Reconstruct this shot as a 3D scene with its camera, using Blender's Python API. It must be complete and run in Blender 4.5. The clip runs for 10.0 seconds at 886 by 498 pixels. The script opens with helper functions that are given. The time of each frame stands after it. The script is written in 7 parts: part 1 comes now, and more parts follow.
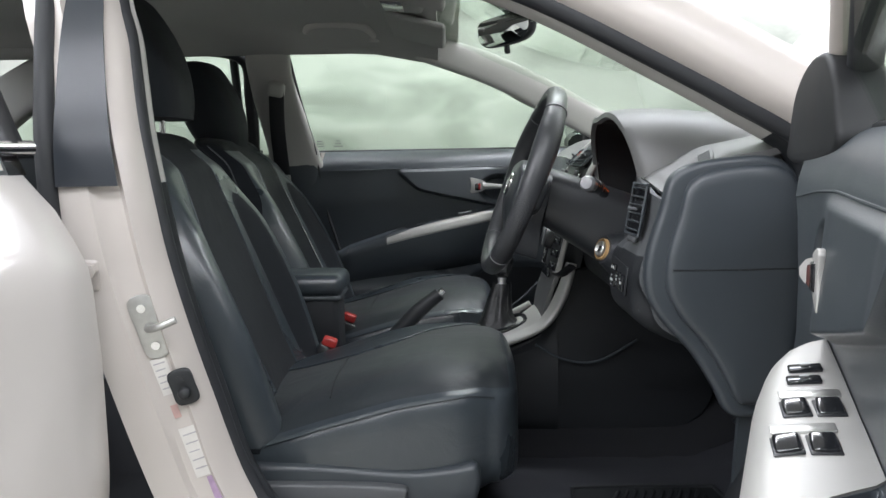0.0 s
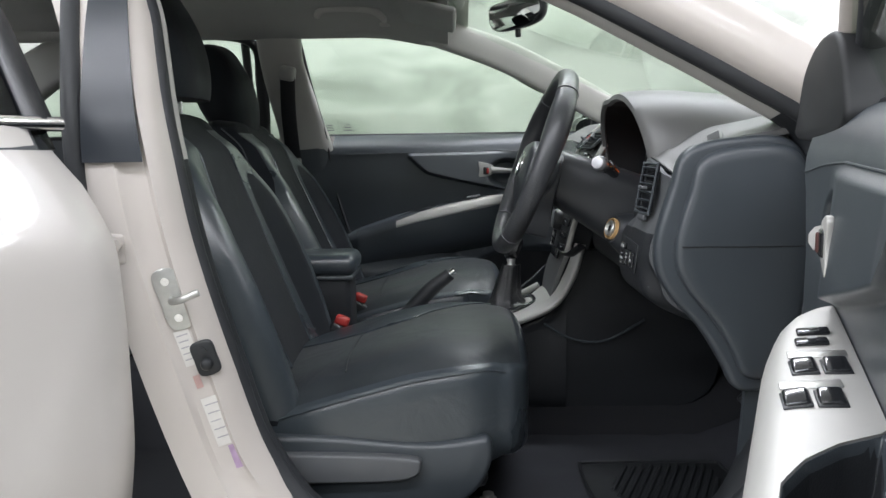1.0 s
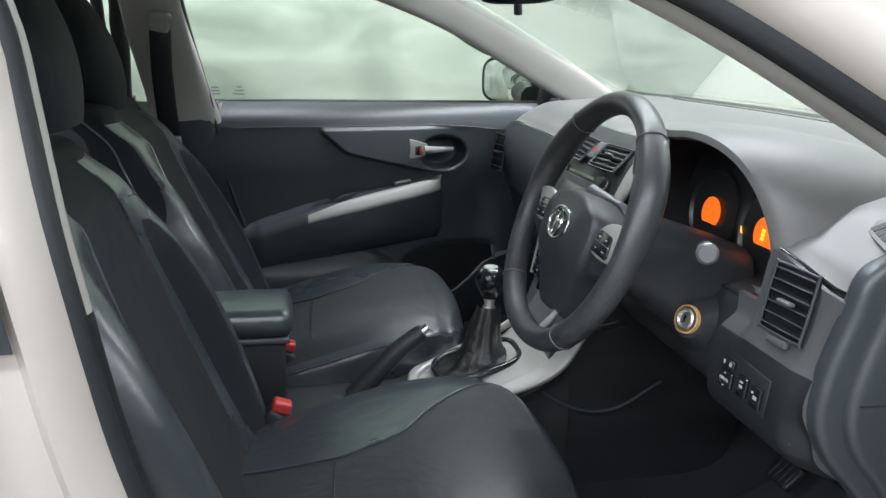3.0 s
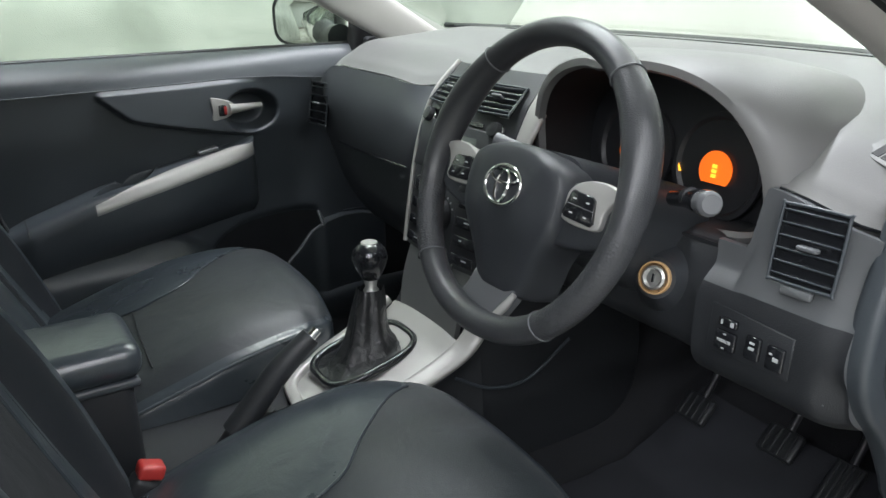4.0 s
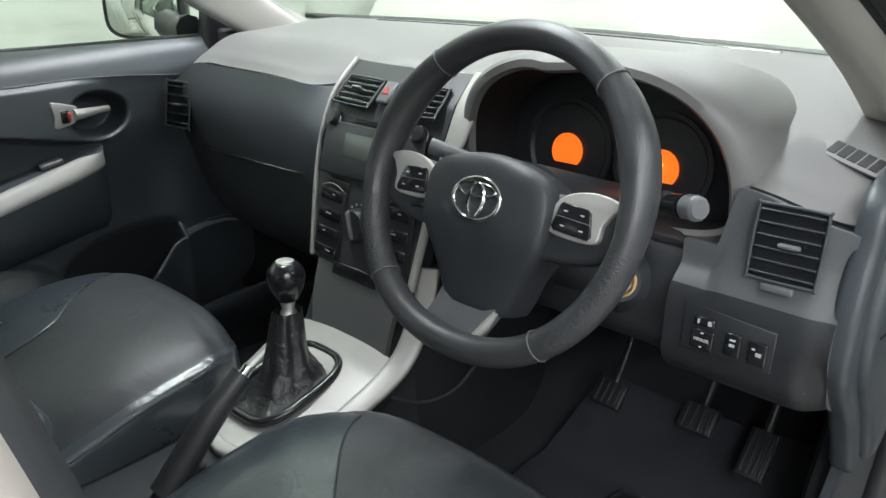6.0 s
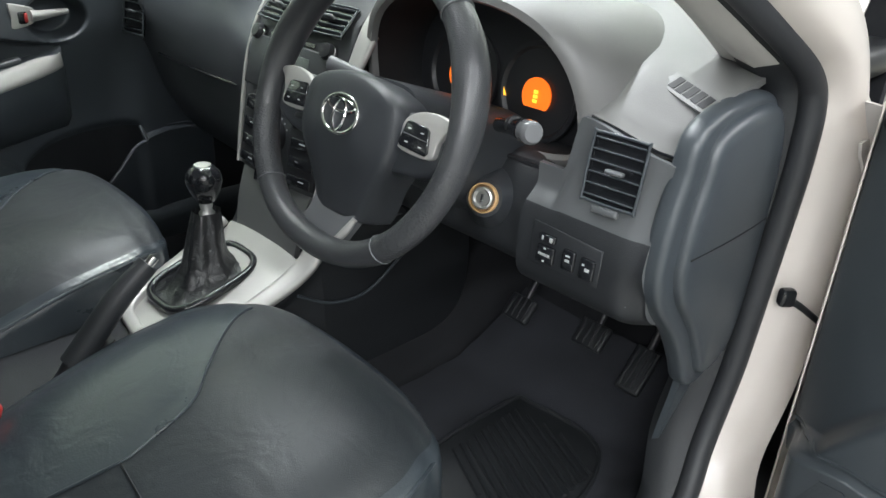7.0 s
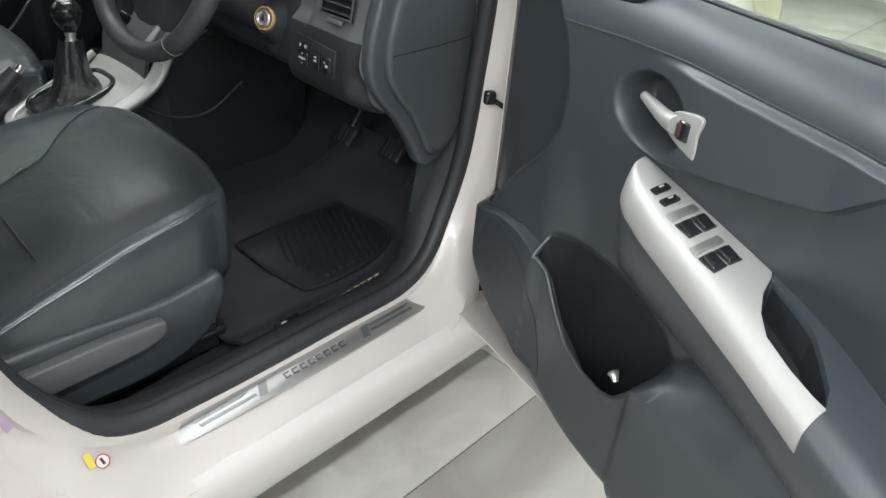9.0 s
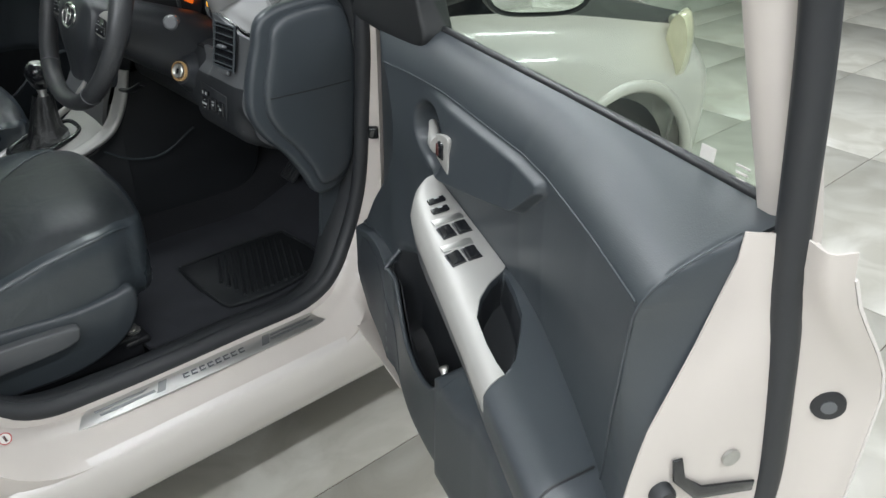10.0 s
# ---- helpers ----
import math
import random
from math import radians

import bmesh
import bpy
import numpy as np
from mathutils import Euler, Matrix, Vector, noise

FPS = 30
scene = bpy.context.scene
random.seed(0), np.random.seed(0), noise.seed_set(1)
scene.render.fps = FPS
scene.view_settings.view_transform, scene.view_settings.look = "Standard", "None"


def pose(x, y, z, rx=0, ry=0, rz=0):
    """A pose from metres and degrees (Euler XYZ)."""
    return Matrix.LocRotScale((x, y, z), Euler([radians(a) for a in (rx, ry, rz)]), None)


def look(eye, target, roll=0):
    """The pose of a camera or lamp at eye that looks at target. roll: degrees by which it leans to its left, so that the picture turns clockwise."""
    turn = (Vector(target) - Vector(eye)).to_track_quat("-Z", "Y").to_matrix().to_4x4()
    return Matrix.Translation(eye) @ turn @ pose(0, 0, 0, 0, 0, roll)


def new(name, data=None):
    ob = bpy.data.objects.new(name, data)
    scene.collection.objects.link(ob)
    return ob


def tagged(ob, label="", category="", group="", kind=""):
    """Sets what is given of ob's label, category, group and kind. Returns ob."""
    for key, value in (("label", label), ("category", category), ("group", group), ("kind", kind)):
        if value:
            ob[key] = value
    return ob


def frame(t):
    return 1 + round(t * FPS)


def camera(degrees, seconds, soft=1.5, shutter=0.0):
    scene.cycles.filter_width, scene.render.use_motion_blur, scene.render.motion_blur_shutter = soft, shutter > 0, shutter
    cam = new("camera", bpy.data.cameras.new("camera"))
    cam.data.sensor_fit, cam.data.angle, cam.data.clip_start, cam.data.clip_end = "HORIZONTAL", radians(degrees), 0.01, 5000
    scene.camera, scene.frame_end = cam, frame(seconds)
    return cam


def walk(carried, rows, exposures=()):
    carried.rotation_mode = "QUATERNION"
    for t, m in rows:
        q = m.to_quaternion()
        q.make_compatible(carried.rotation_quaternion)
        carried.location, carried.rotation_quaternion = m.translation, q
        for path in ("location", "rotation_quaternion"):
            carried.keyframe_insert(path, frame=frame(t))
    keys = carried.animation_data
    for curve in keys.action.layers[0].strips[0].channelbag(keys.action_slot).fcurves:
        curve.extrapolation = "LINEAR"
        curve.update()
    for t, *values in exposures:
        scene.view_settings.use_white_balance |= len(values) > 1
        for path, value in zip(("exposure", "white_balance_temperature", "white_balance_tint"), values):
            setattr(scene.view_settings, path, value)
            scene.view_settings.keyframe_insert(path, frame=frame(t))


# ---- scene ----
cam = camera(59.6, 10.0)
PATH = [
    (0, (0.057, -0.984, 1.015), (0.045, 1.001, 0.776), -1.0),
    (0.5, (0.043, -1.009, 1.005), (0.027, 0.976, 0.764), -1.0),
    (1, (0.039, -1.015, 1.0), (0.019, 0.967, 0.733), -0.8),
    (1.5, (0.009, -0.977, 1.079), (-0.016, 0.999, 0.768), -0.6),
    (2, (-0.044, -0.838, 1.165), (-0.125, 1.124, 0.786), -1.1),
    (2.5, (-0.068, -0.675, 1.226), (-0.092, 1.272, 0.77), -0.2),
    (3, (-0.198, -0.494, 1.205), (0.206, 1.392, 0.675), 1.4),
    (3.2, (-0.246, -0.434, 1.195), (0.328, 1.401, 0.642), 1.5),
    (4.3, (-0.352, -0.114, 1.184), (0.751, 1.4, 0.484), -2.1),
    (4.5, (-0.38, -0.073, 1.188), (0.803, 1.374, 0.475), -2.7),
    (5, (-0.415, -0.028, 1.196), (0.9, 1.304, 0.489), -2.9),
    (6.3, (-0.421, -0.017, 1.208), (0.94, 1.245, 0.463), 0.8),
    (6.5, (-0.409, -0.04, 1.212), (0.933, 1.22, 0.429), 1.5),
    (7, (-0.351, -0.208, 1.227), (0.919, 1.05, 0.331), 2.6),
    (7.5, (-0.341, -0.381, 1.211), (0.851, 0.843, 0.171), 3.5),
    (8, (-0.438, -0.509, 1.206), (0.746, 0.645, 0.08), 4.3),
    (8.5, (-0.478, -0.61, 1.238), (0.748, 0.496, 0.109), 5.0),
    (9, (-0.434, -0.716, 1.259), (0.83, 0.384, 0.168), 4.9),
    (9.5, (-0.395, -0.919, 1.282), (0.862, 0.243, 0.248), 3.6),
    (10, (-0.292, -1.091, 1.314), (0.87, 0.196, 0.318), 0.6),
]
# the clip's camera brightens its picture over the dark cabin, darkens it over the white door and drifts a little in its white balance: seconds, stops, kelvin, tint
GAIN = [(0, -0.08, 6300, 14), (1.5, -0.17, 6280, 14), (2.0, -0.24, 6220, 14), (2.5, -0.19, 6200, 13), (3, 0.1, 6200, 12), (4.5, 0.15, 6420, 12), (5, 0.18, 6460, 12), (6.5, 0.25, 6380, 10), (7, 0.4, 6380, 10), (7.5, 0.5, 6550, 11), (8, 0.42, 6480, 10), (8.5, 0.22, 6440, 10), (9, 0.1, 6360, 10), (9.5, 0.0, 6280, 10), (10, -0.35, 6330, 10)]
walk(cam, [(t, look(eye, target, roll)) for t, eye, target, roll in PATH], GAIN)

# ---- light ----
# Plan: x runs forward along the car, y from the driver's side to the far side, z up. The car's middle is y = MID.
MID = 0.833


def make_world():
    world = bpy.data.worlds.new("room_air")
    world.use_nodes = True
    world.node_tree.nodes["Background"].inputs[0].default_value = (0.6, 0.65, 0.63, 1)
    world.node_tree.nodes["Background"].inputs[1].default_value = 0.03
    scene.world = world


make_world()

# strips of the ceiling: middle x, middle y, length, along x or y, factor on width and power
# factors above 1 are added light for the far wall and the driver's side
STRIPS = [(-0.2, -1.35, 3.0, "x", 1.0), (-0.2, -3.2, 3.0, "x", 1.0), (3.3, -1.35, 3.0, "x", 1.0), (3.3, 0.7, 3.0, "x", 1.0), (-3.3, -1.35, 3.0, "x", 2.2), (-3.3, -3.2, 3.0, "x", 2.0), (-3.6, 0.7, 3.0, "x", 1.0), (0.6, 1.35, 2.4, "x", 1.6)]
CEILING = 2.75
POWER = 62.0


def strip_lamp(x, y, length, way, boost):
    data = bpy.data.lights.new("strip_light", "AREA")
    data.shape, data.size, data.size_y = "RECTANGLE", length, 0.10 * boost
    data.energy, data.color = POWER * boost * length / 3.0, (0.945, 0.97, 1.0)
    ob = new("strip_light", data)
    ob.matrix_basis = pose(x, y, CEILING - 0.075, 0, 0, 0 if way == "x" else 90)
    return ob


for strip in STRIPS:
    strip_lamp(*strip)


# ---- materials ----
def material(name, base, rough=0.5, metal=0.0, grain=0.0, grain_size=400.0, stain=0.0, stain_size=6.0, coat=0.0, sheen=0.0, spec=0.5, cells=False, detail=4.0, folds=0.0, fold_size=22.0):
    m = bpy.data.materials.new(name)
    m.use_nodes = True
    n, l = m.node_tree.nodes, m.node_tree.links
    b = n["Principled BSDF"]
    b.inputs["Base Color"].default_value = (*base, 1)
    b.inputs["Roughness"].default_value = rough
    b.inputs["Metallic"].default_value = metal
    b.inputs["Coat Weight"].default_value = coat
    b.inputs["Coat Roughness"].default_value = 0.06
    b.inputs["Sheen Weight"].default_value = sheen
    b.inputs["Specular IOR Level"].default_value = spec
    where = n.new("ShaderNodeTexCoord").outputs["Object"]
    if stain:
        big = n.new("ShaderNodeTexNoise")
        big.inputs["Scale"].default_value, big.inputs["Detail"].default_value = stain_size, 6.0
        l.new(where, big.inputs["Vector"])
        mix = n.new("ShaderNodeMix")
        mix.data_type = "RGBA"
        mix.inputs[6].default_value = (*[c * (1 - stain) for c in base], 1)
        mix.inputs[7].default_value = (*[min(1, c * (1 + stain)) for c in base], 1)
        l.new(big.outputs["Fac"], mix.inputs[0])
        l.new(mix.outputs[2], b.inputs["Base Color"])
        span = n.new("ShaderNodeMapRange")
        span.inputs[3].default_value, span.inputs[4].default_value = max(0.02, rough - min(0.12, 0.5 * stain)), min(1, rough + min(0.12, 0.5 * stain))
        l.new(big.outputs["Fac"], span.inputs[0])
        l.new(span.outputs[0], b.inputs["Roughness"])
    if grain:
        fine = n.new("ShaderNodeTexVoronoi" if cells else "ShaderNodeTexNoise")
        fine.inputs["Scale"].default_value = grain_size
        if not cells:
            fine.inputs["Detail"].default_value = detail
        l.new(where, fine.inputs["Vector"])
        bump = n.new("ShaderNodeBump")
        bump.inputs["Strength"].default_value, bump.inputs["Distance"].default_value = grain, 0.0006
        l.new(fine.outputs[0], bump.inputs["Height"])
        l.new(bump.outputs[0], b.inputs["Normal"])
        if folds:
            wide, swell = n.new("ShaderNodeTexNoise"), n.new("ShaderNodeBump")
            wide.inputs["Scale"].default_value, wide.inputs["Detail"].default_value, wide.inputs["Distortion"].default_value = fold_size, 3.0, 0.8
            swell.inputs["Strength"].default_value, swell.inputs["Distance"].default_value = folds, 0.006
            l.new(where, wide.inputs["Vector"])
            l.new(wide.outputs[0], swell.inputs["Height"])
            l.new(swell.outputs[0], bump.inputs["Normal"])
    return m


def glow(name, colour, strength):
    m = bpy.data.materials.new(name)
    m.use_nodes = True
    b = m.node_tree.nodes["Principled BSDF"]
    b.inputs["Base Color"].default_value = (*colour, 1)
    b.inputs["Emission Color"].default_value = (*colour, 1)
    b.inputs["Emission Strength"].default_value = strength
    return m


def glass(name, tint, rough=0.0):
    """A thin pane: it lets light through and mirrors a little."""
    m = bpy.data.materials.new(name)
    m.use_nodes = True
    n, l = m.node_tree.nodes, m.node_tree.links
    n.remove(n["Principled BSDF"])
    clear, gloss, mix, edge = n.new("ShaderNodeBsdfTransparent"), n.new("ShaderNodeBsdfGlossy"), n.new("ShaderNodeMixShader"), n.new("ShaderNodeLayerWeight")
    steep, scale = n.new("ShaderNodeMath"), n.new("ShaderNodeMath")
    steep.operation, scale.operation = "POWER", "MULTIPLY_ADD"
    steep.inputs[1].default_value, scale.inputs[1].default_value, scale.inputs[2].default_value = 4.0, 0.55, 0.025
    clear.inputs[0].default_value = (*tint, 1)
    gloss.inputs["Roughness"].default_value = rough
    edge.inputs[0].default_value = 0.5
    l.new(edge.outputs["Facing"], steep.inputs[0])
    l.new(steep.outputs[0], scale.inputs[0])
    l.new(scale.outputs[0], mix.inputs[0])
    l.new(clear.outputs[0], mix.inputs[1])
    l.new(gloss.outputs[0], mix.inputs[2])
    l.new(mix.outputs[0], n["Material Output"].inputs[0])
    return m


PAINT = material("white_paint", (0.615, 0.585, 0.555), 0.26, coat=0.6, stain=0.02, stain_size=3)
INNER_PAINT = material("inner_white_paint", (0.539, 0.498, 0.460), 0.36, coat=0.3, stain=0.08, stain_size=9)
TRIM = material("dark_trim_plastic", (0.041, 0.049, 0.056), 0.40, spec=0.6, grain=0.14, grain_size=700, stain=0.12, stain_size=7, cells=True)
# trim plastic made lighter: light from the driver's side is in the colour
FASCIA = material("lit_dash_panel_plastic", (0.088, 0.093, 0.097), 0.42, spec=0.5, grain=0.18, grain_size=700, stain=0.14, stain_size=7, cells=True)
# plastic of the lower parts; also stands for shade in door bin and cup
TRIM_LOW = material("lower_plastic_and_recess_shade", (0.018, 0.020, 0.0225), 0.55, spec=0.4, grain=0.3, grain_size=600, stain=0.2, stain_size=9, cells=True)
# same plastic as the trim, lightened for the light falling on the dash top
PAD = material("lit_dash_pad_plastic", (0.138, 0.138, 0.135), 0.46, grain=0.25, grain_size=800, stain=0.14, stain_size=8, cells=True)
LEATHER = material("black_leather", (0.036, 0.045, 0.052), 0.29, spec=0.8, grain=0.16, grain_size=420, stain=0.12, stain_size=6, cells=True, folds=0.40, fold_size=15)
SUEDE = material("black_suede", (0.0075, 0.0098, 0.0128), 0.68, spec=0.2, grain=0.4, grain_size=900, stain=0.45, stain_size=9, sheen=0.06, folds=0.4, fold_size=12)
# the backrest's suede in a lighter colour, as lit from above on the cushion
SEAT_MIDDLE = material("lit_cushion_suede", (0.015, 0.0195, 0.0225), 0.46, spec=0.5, grain=0.5, grain_size=600, stain=0.40, stain_size=8, sheen=0.10, folds=0.5, fold_size=11)
RIM_LEATHER = material("rim_leather", (0.040, 0.042, 0.045), 0.35, grain=0.35, grain_size=600, stain=0.2, stain_size=30, cells=True)
CARPET = material("black_carpet", (0.0095, 0.0105, 0.013), 0.95, grain=0.9, grain_size=500, stain=0.4, stain_size=20)
# black carpet lightened to hold the light that falls on the mat
MAT = material("lit_mat_carpet", (0.023, 0.025, 0.031), 0.95, grain=0.9, grain_size=450, stain=0.35, stain_size=14)
RUBBER = material("black_rubber", (0.016, 0.018, 0.020), 0.5, grain=0.2, grain_size=300, stain=0.2, stain_size=15)
SEAL = material("door_seal_rubber", (0.022, 0.024, 0.027), 0.55, grain=0.2, grain_size=250, stain=0.2, stain_size=12)
HEADLINER = material("grey_headliner", (0.34, 0.34, 0.32), 0.95, grain=0.6, grain_size=900, stain=0.05)
PILLAR = material("grey_pillar_trim", (0.42, 0.41, 0.385), 0.6, grain=0.3, grain_size=600, stain=0.05, cells=True)
SILVER = material("satin_silver_plastic", (0.43, 0.425, 0.405), 0.50, metal=0.45, stain=0.06, stain_size=20)
BRUSHED = material("brushed_steel", (0.52, 0.515, 0.50), 0.40, metal=0.9, grain=0.2, grain_size=900, stain=0.05)
GUNMETAL = material("dark_satin_metal", (0.23, 0.235, 0.235), 0.40, metal=0.7, stain=0.08, stain_size=15)
# trim plastic brightened as a whole to show the panel's lit upper part
GLOVE = material("lit_glovebox_plastic", (0.060, 0.066, 0.073), 0.40, spec=0.5, grain=0.18, grain_size=700, stain=0.14, stain_size=7, cells=True)
HUB = material("hub_plastic", (0.028, 0.031, 0.035), 0.42, spec=0.5, grain=0.2, grain_size=900, stain=0.2, stain_size=14, cells=True)
PUNCHED = material("punched_leather", (0.034, 0.036, 0.039), 0.48, grain=0.9, grain_size=330, stain=0.25, stain_size=30, cells=True)
GAITER = material("gaiter_leather", (0.012, 0.013, 0.014), 0.36, grain=0.3, grain_size=500, stain=0.3, stain_size=40, cells=True, folds=0.6, fold_size=60)
GRILLE = material("grille_plastic", (0.034, 0.040, 0.047), 0.50, grain=0.45, grain_size=300, stain=0.1, stain_size=8, cells=True)
FADED = material("faded_red_print", (0.50, 0.33, 0.30), 0.6, stain=0.3, stain_size=70)
CHROME = material("chrome", (0.75, 0.75, 0.75), 0.12, metal=1.0)
STEEL = material("zinc_steel", (0.52, 0.52, 0.50), 0.42, metal=0.9, stain=0.2, stain_size=60)
GLOSS = material("gloss_black", (0.012, 0.013, 0.015), 0.16, coat=0.3)
SATIN = material("satin_black", (0.016, 0.017, 0.019), 0.38)
PLATE = material("pillar_film", (0.024, 0.029, 0.036), 0.34, stain=0.1, stain_size=5)
BEZEL = material("stack_plastic", (0.036, 0.039, 0.042), 0.42, grain=0.15, grain_size=900, stain=0.15, stain_size=20, cells=True)
GREYPLASTIC = material("grey_switch_plastic", (0.10, 0.105, 0.11), 0.45, stain=0.1)
RED = material("red_plastic", (0.42, 0.035, 0.03), 0.4)
CLEAR = material("lens_plastic", (0.12, 0.123, 0.13), 0.22, coat=0.4)
WHITE_MARK = material("white_print", (0.42, 0.43, 0.43), 0.6)
STICKER = material("paper_sticker", (0.66, 0.64, 0.60), 0.6, stain=0.1, stain_size=90)
PURPLE = material("purple_print", (0.42, 0.30, 0.44), 0.6, stain=0.4, stain_size=60)
YELLOW = material("yellow_print", (0.62, 0.50, 0.05), 0.6)
GOLD = material("gold_thread", (0.50, 0.42, 0.25), 0.6, stain=0.2, stain_size=80)
INK = material("worn_print", (0.40, 0.39, 0.40), 0.7, stain=0.3, stain_size=90)
RADIO_GLASS = material("radio_screen", (0.10, 0.115, 0.105), 0.25)
ORANGE = glow("orange_dial_light", (1.0, 0.17, 0.012), 0.72)
ORANGE_RING = glow("orange_key_ring", (0.50, 0.32, 0.15), 0.05)
AMBER = glow("amber_sign", (1.0, 0.45, 0.03), 1.6)
DARK_RED = material("dull_red_plastic", (0.055, 0.014, 0.011), 0.5, grain=0.15, grain_size=400, stain=0.2)
SAIL = material("matt_black_plastic", (0.008, 0.009, 0.010), 0.6, grain=0.2, grain_size=500, stain=0.2)
WINDOW = glass("window_glass", (0.87, 0.925, 0.87))
TINTED = glass("tinted_window_glass", (0.20, 0.22, 0.24))
MIRROR = material("mirror_silver", (0.80, 0.82, 0.82), 0.02, metal=1.0)
LAMP_LENS = material("headlamp_lens", (0.74, 0.70, 0.52), 0.12, coat=0.8, stain=0.25, stain_size=30)


# ---- mesh tools ----
def curve(points, n, closed=False):
    """A smooth row of n points through the given ones."""
    p = np.array(points, float)
    if closed:
        q = np.vstack([p[-1], p, p[0], p[1]])
        spans = len(p)
    else:
        q = np.vstack([2 * p[0] - p[1], p, 2 * p[-1] - p[-2]])
        spans = len(p) - 1
    s = np.linspace(0, spans, n, endpoint=not closed)
    i = np.minimum(s.astype(int), spans - 1)
    f = (s - i)[:, None]
    a, b, c, d = q[i], q[i + 1], q[i + 2], q[i + 3]
    return 0.5 * (2 * b + (c - a) * f + (2 * a - 5 * b + 4 * c - d) * f**2 + (3 * b - a - 3 * c + d) * f**3)


def fine(grid, nu, nv):
    """A smooth surface through a grid of points."""
    rows = np.array([curve(r, nv) for r in grid])
    return np.array([curve(rows[:, j], nu) for j in range(nv)]).transpose(1, 0, 2)


def bm_of(verts, faces, picks=None):
    bm = bmesh.new()
    vs = [bm.verts.new(v) for v in verts]
    for k, f in enumerate(faces):
        try:
            face = bm.faces.new([vs[i] for i in f])
        except ValueError:
            continue
        if picks is not None:
            face.material_index = picks[k]
    return bm


def sheet(g, thick=0.0, picks=None):
    """A sheet through the points g[i, j], with a thickness away from its normal."""
    nu, nv = g.shape[:2]
    verts = [tuple(p) for p in g.reshape(-1, 3)]
    quad = lambda i, j: (i * nv + j, i * nv + j + 1, (i + 1) * nv + j + 1, (i + 1) * nv + j)
    faces = [quad(i, j) for i in range(nu - 1) for j in range(nv - 1)]
    chosen = [picks(i, j) if picks else 0 for i in range(nu - 1) for j in range(nv - 1)]
    if thick:
        du, dv = np.gradient(g, axis=0), np.gradient(g, axis=1)
        nrm = np.cross(dv, du)
        nrm /= np.linalg.norm(nrm, axis=2, keepdims=True) + 1e-9
        off = len(verts)
        verts += [tuple(p) for p in (g + thick * nrm).reshape(-1, 3)]
        faces += [tuple(off + k for k in reversed(quad(i, j))) for i in range(nu - 1) for j in range(nv - 1)]
        ring = [(0, j) for j in range(nv)] + [(i, nv - 1) for i in range(1, nu)] + [(nu - 1, j) for j in range(nv - 2, -1, -1)] + [(i, 0) for i in range(nu - 2, 0, -1)]
        ids = [i * nv + j for i, j in ring]
        faces += [(ids[k], ids[k - 1], off + ids[k - 1], off + ids[k]) for k in range(len(ids))]
        chosen += chosen + [0] * len(ids)
    bm = bm_of(verts, faces, chosen)
    bmesh.ops.recalc_face_normals(bm, faces=bm.faces) if thick else None
    return bm


def loft(loops, caps=True, picks=None):
    """Skin over closed loops of equal length."""
    loops = np.array(loops, float)
    m, n = loops.shape[:2]
    verts = [tuple(p) for p in loops.reshape(-1, 3)]
    faces, chosen = [], []
    for i in range(m - 1):
        for j in range(n):
            k = (j + 1) % n
            faces.append((i * n + j, i * n + k, (i + 1) * n + k, (i + 1) * n + j))
            chosen.append(picks(i, j) if picks else 0)
    if caps:
        faces += [tuple(range(n - 1, -1, -1)), tuple((m - 1) * n + j for j in range(n))]
        chosen += [0, 0]
    bm = bm_of(verts, faces, chosen)
    bmesh.ops.recalc_face_normals(bm, faces=bm.faces)
    return bm


def tube(points, radius, sides=10, closed=False, n=None, flat=1.0):
    """A round bar along a smooth line. radius: one number, or one for each given point."""
    p = curve(points, n or 6 * len(points), closed)
    r = np.array(radius, float) * np.ones(len(points))
    r = np.interp(np.linspace(0, 1, len(p)), np.linspace(0, 1, len(points)), r)
    t = np.gradient(p, axis=0) if not closed else np.roll(p, -1, 0) - np.roll(p, 1, 0)
    t /= np.linalg.norm(t, axis=1, keepdims=True)
    side = np.cross(t[0], (0.3, 0.2, 0.93))
    loops = []
    for k in range(len(p)):
        side = side - t[k] * (side @ t[k])
        side /= np.linalg.norm(side)
        up = np.cross(side, t[k])
        loops.append([p[k] + r[k] * (math.cos(a) * side + flat * math.sin(a) * up) for a in np.linspace(0, 2 * math.pi, sides, endpoint=False)])
    if closed:
        loops.append(loops[0])
        bm = loft(loops, caps=False)
        bmesh.ops.remove_doubles(bm, verts=bm.verts, dist=1e-6)
        bmesh.ops.recalc_face_normals(bm, faces=bm.faces)
        return bm
    return loft(loops)


def outline(points, n=None, closed=True):
    return [tuple(p) for p in curve(points, n or 5 * len(points), closed)]


def slab(points, depth, m=Matrix(), bevel=0.002, segments=2):
    """A plate: a flat outline (x, y), thick along z from 0 to depth, with rounded edges, laid by the pose m."""
    bm = bmesh.new()
    face = bm.faces.new([bm.verts.new((p[0], p[1], 0)) for p in points])
    up = bmesh.ops.extrude_face_region(bm, geom=[face])
    bmesh.ops.translate(bm, verts=[v for v in up["geom"] if isinstance(v, bmesh.types.BMVert)], vec=(0, 0, depth))
    bmesh.ops.recalc_face_normals(bm, faces=bm.faces)
    if bevel:
        flat = [e for e in bm.edges if abs(e.verts[0].co.z - e.verts[1].co.z) < 1e-7]
        bmesh.ops.bevel(bm, geom=flat, offset=bevel, segments=segments, profile=0.5, affect="EDGES", clamp_overlap=True)
    bm.transform(m)
    return bm


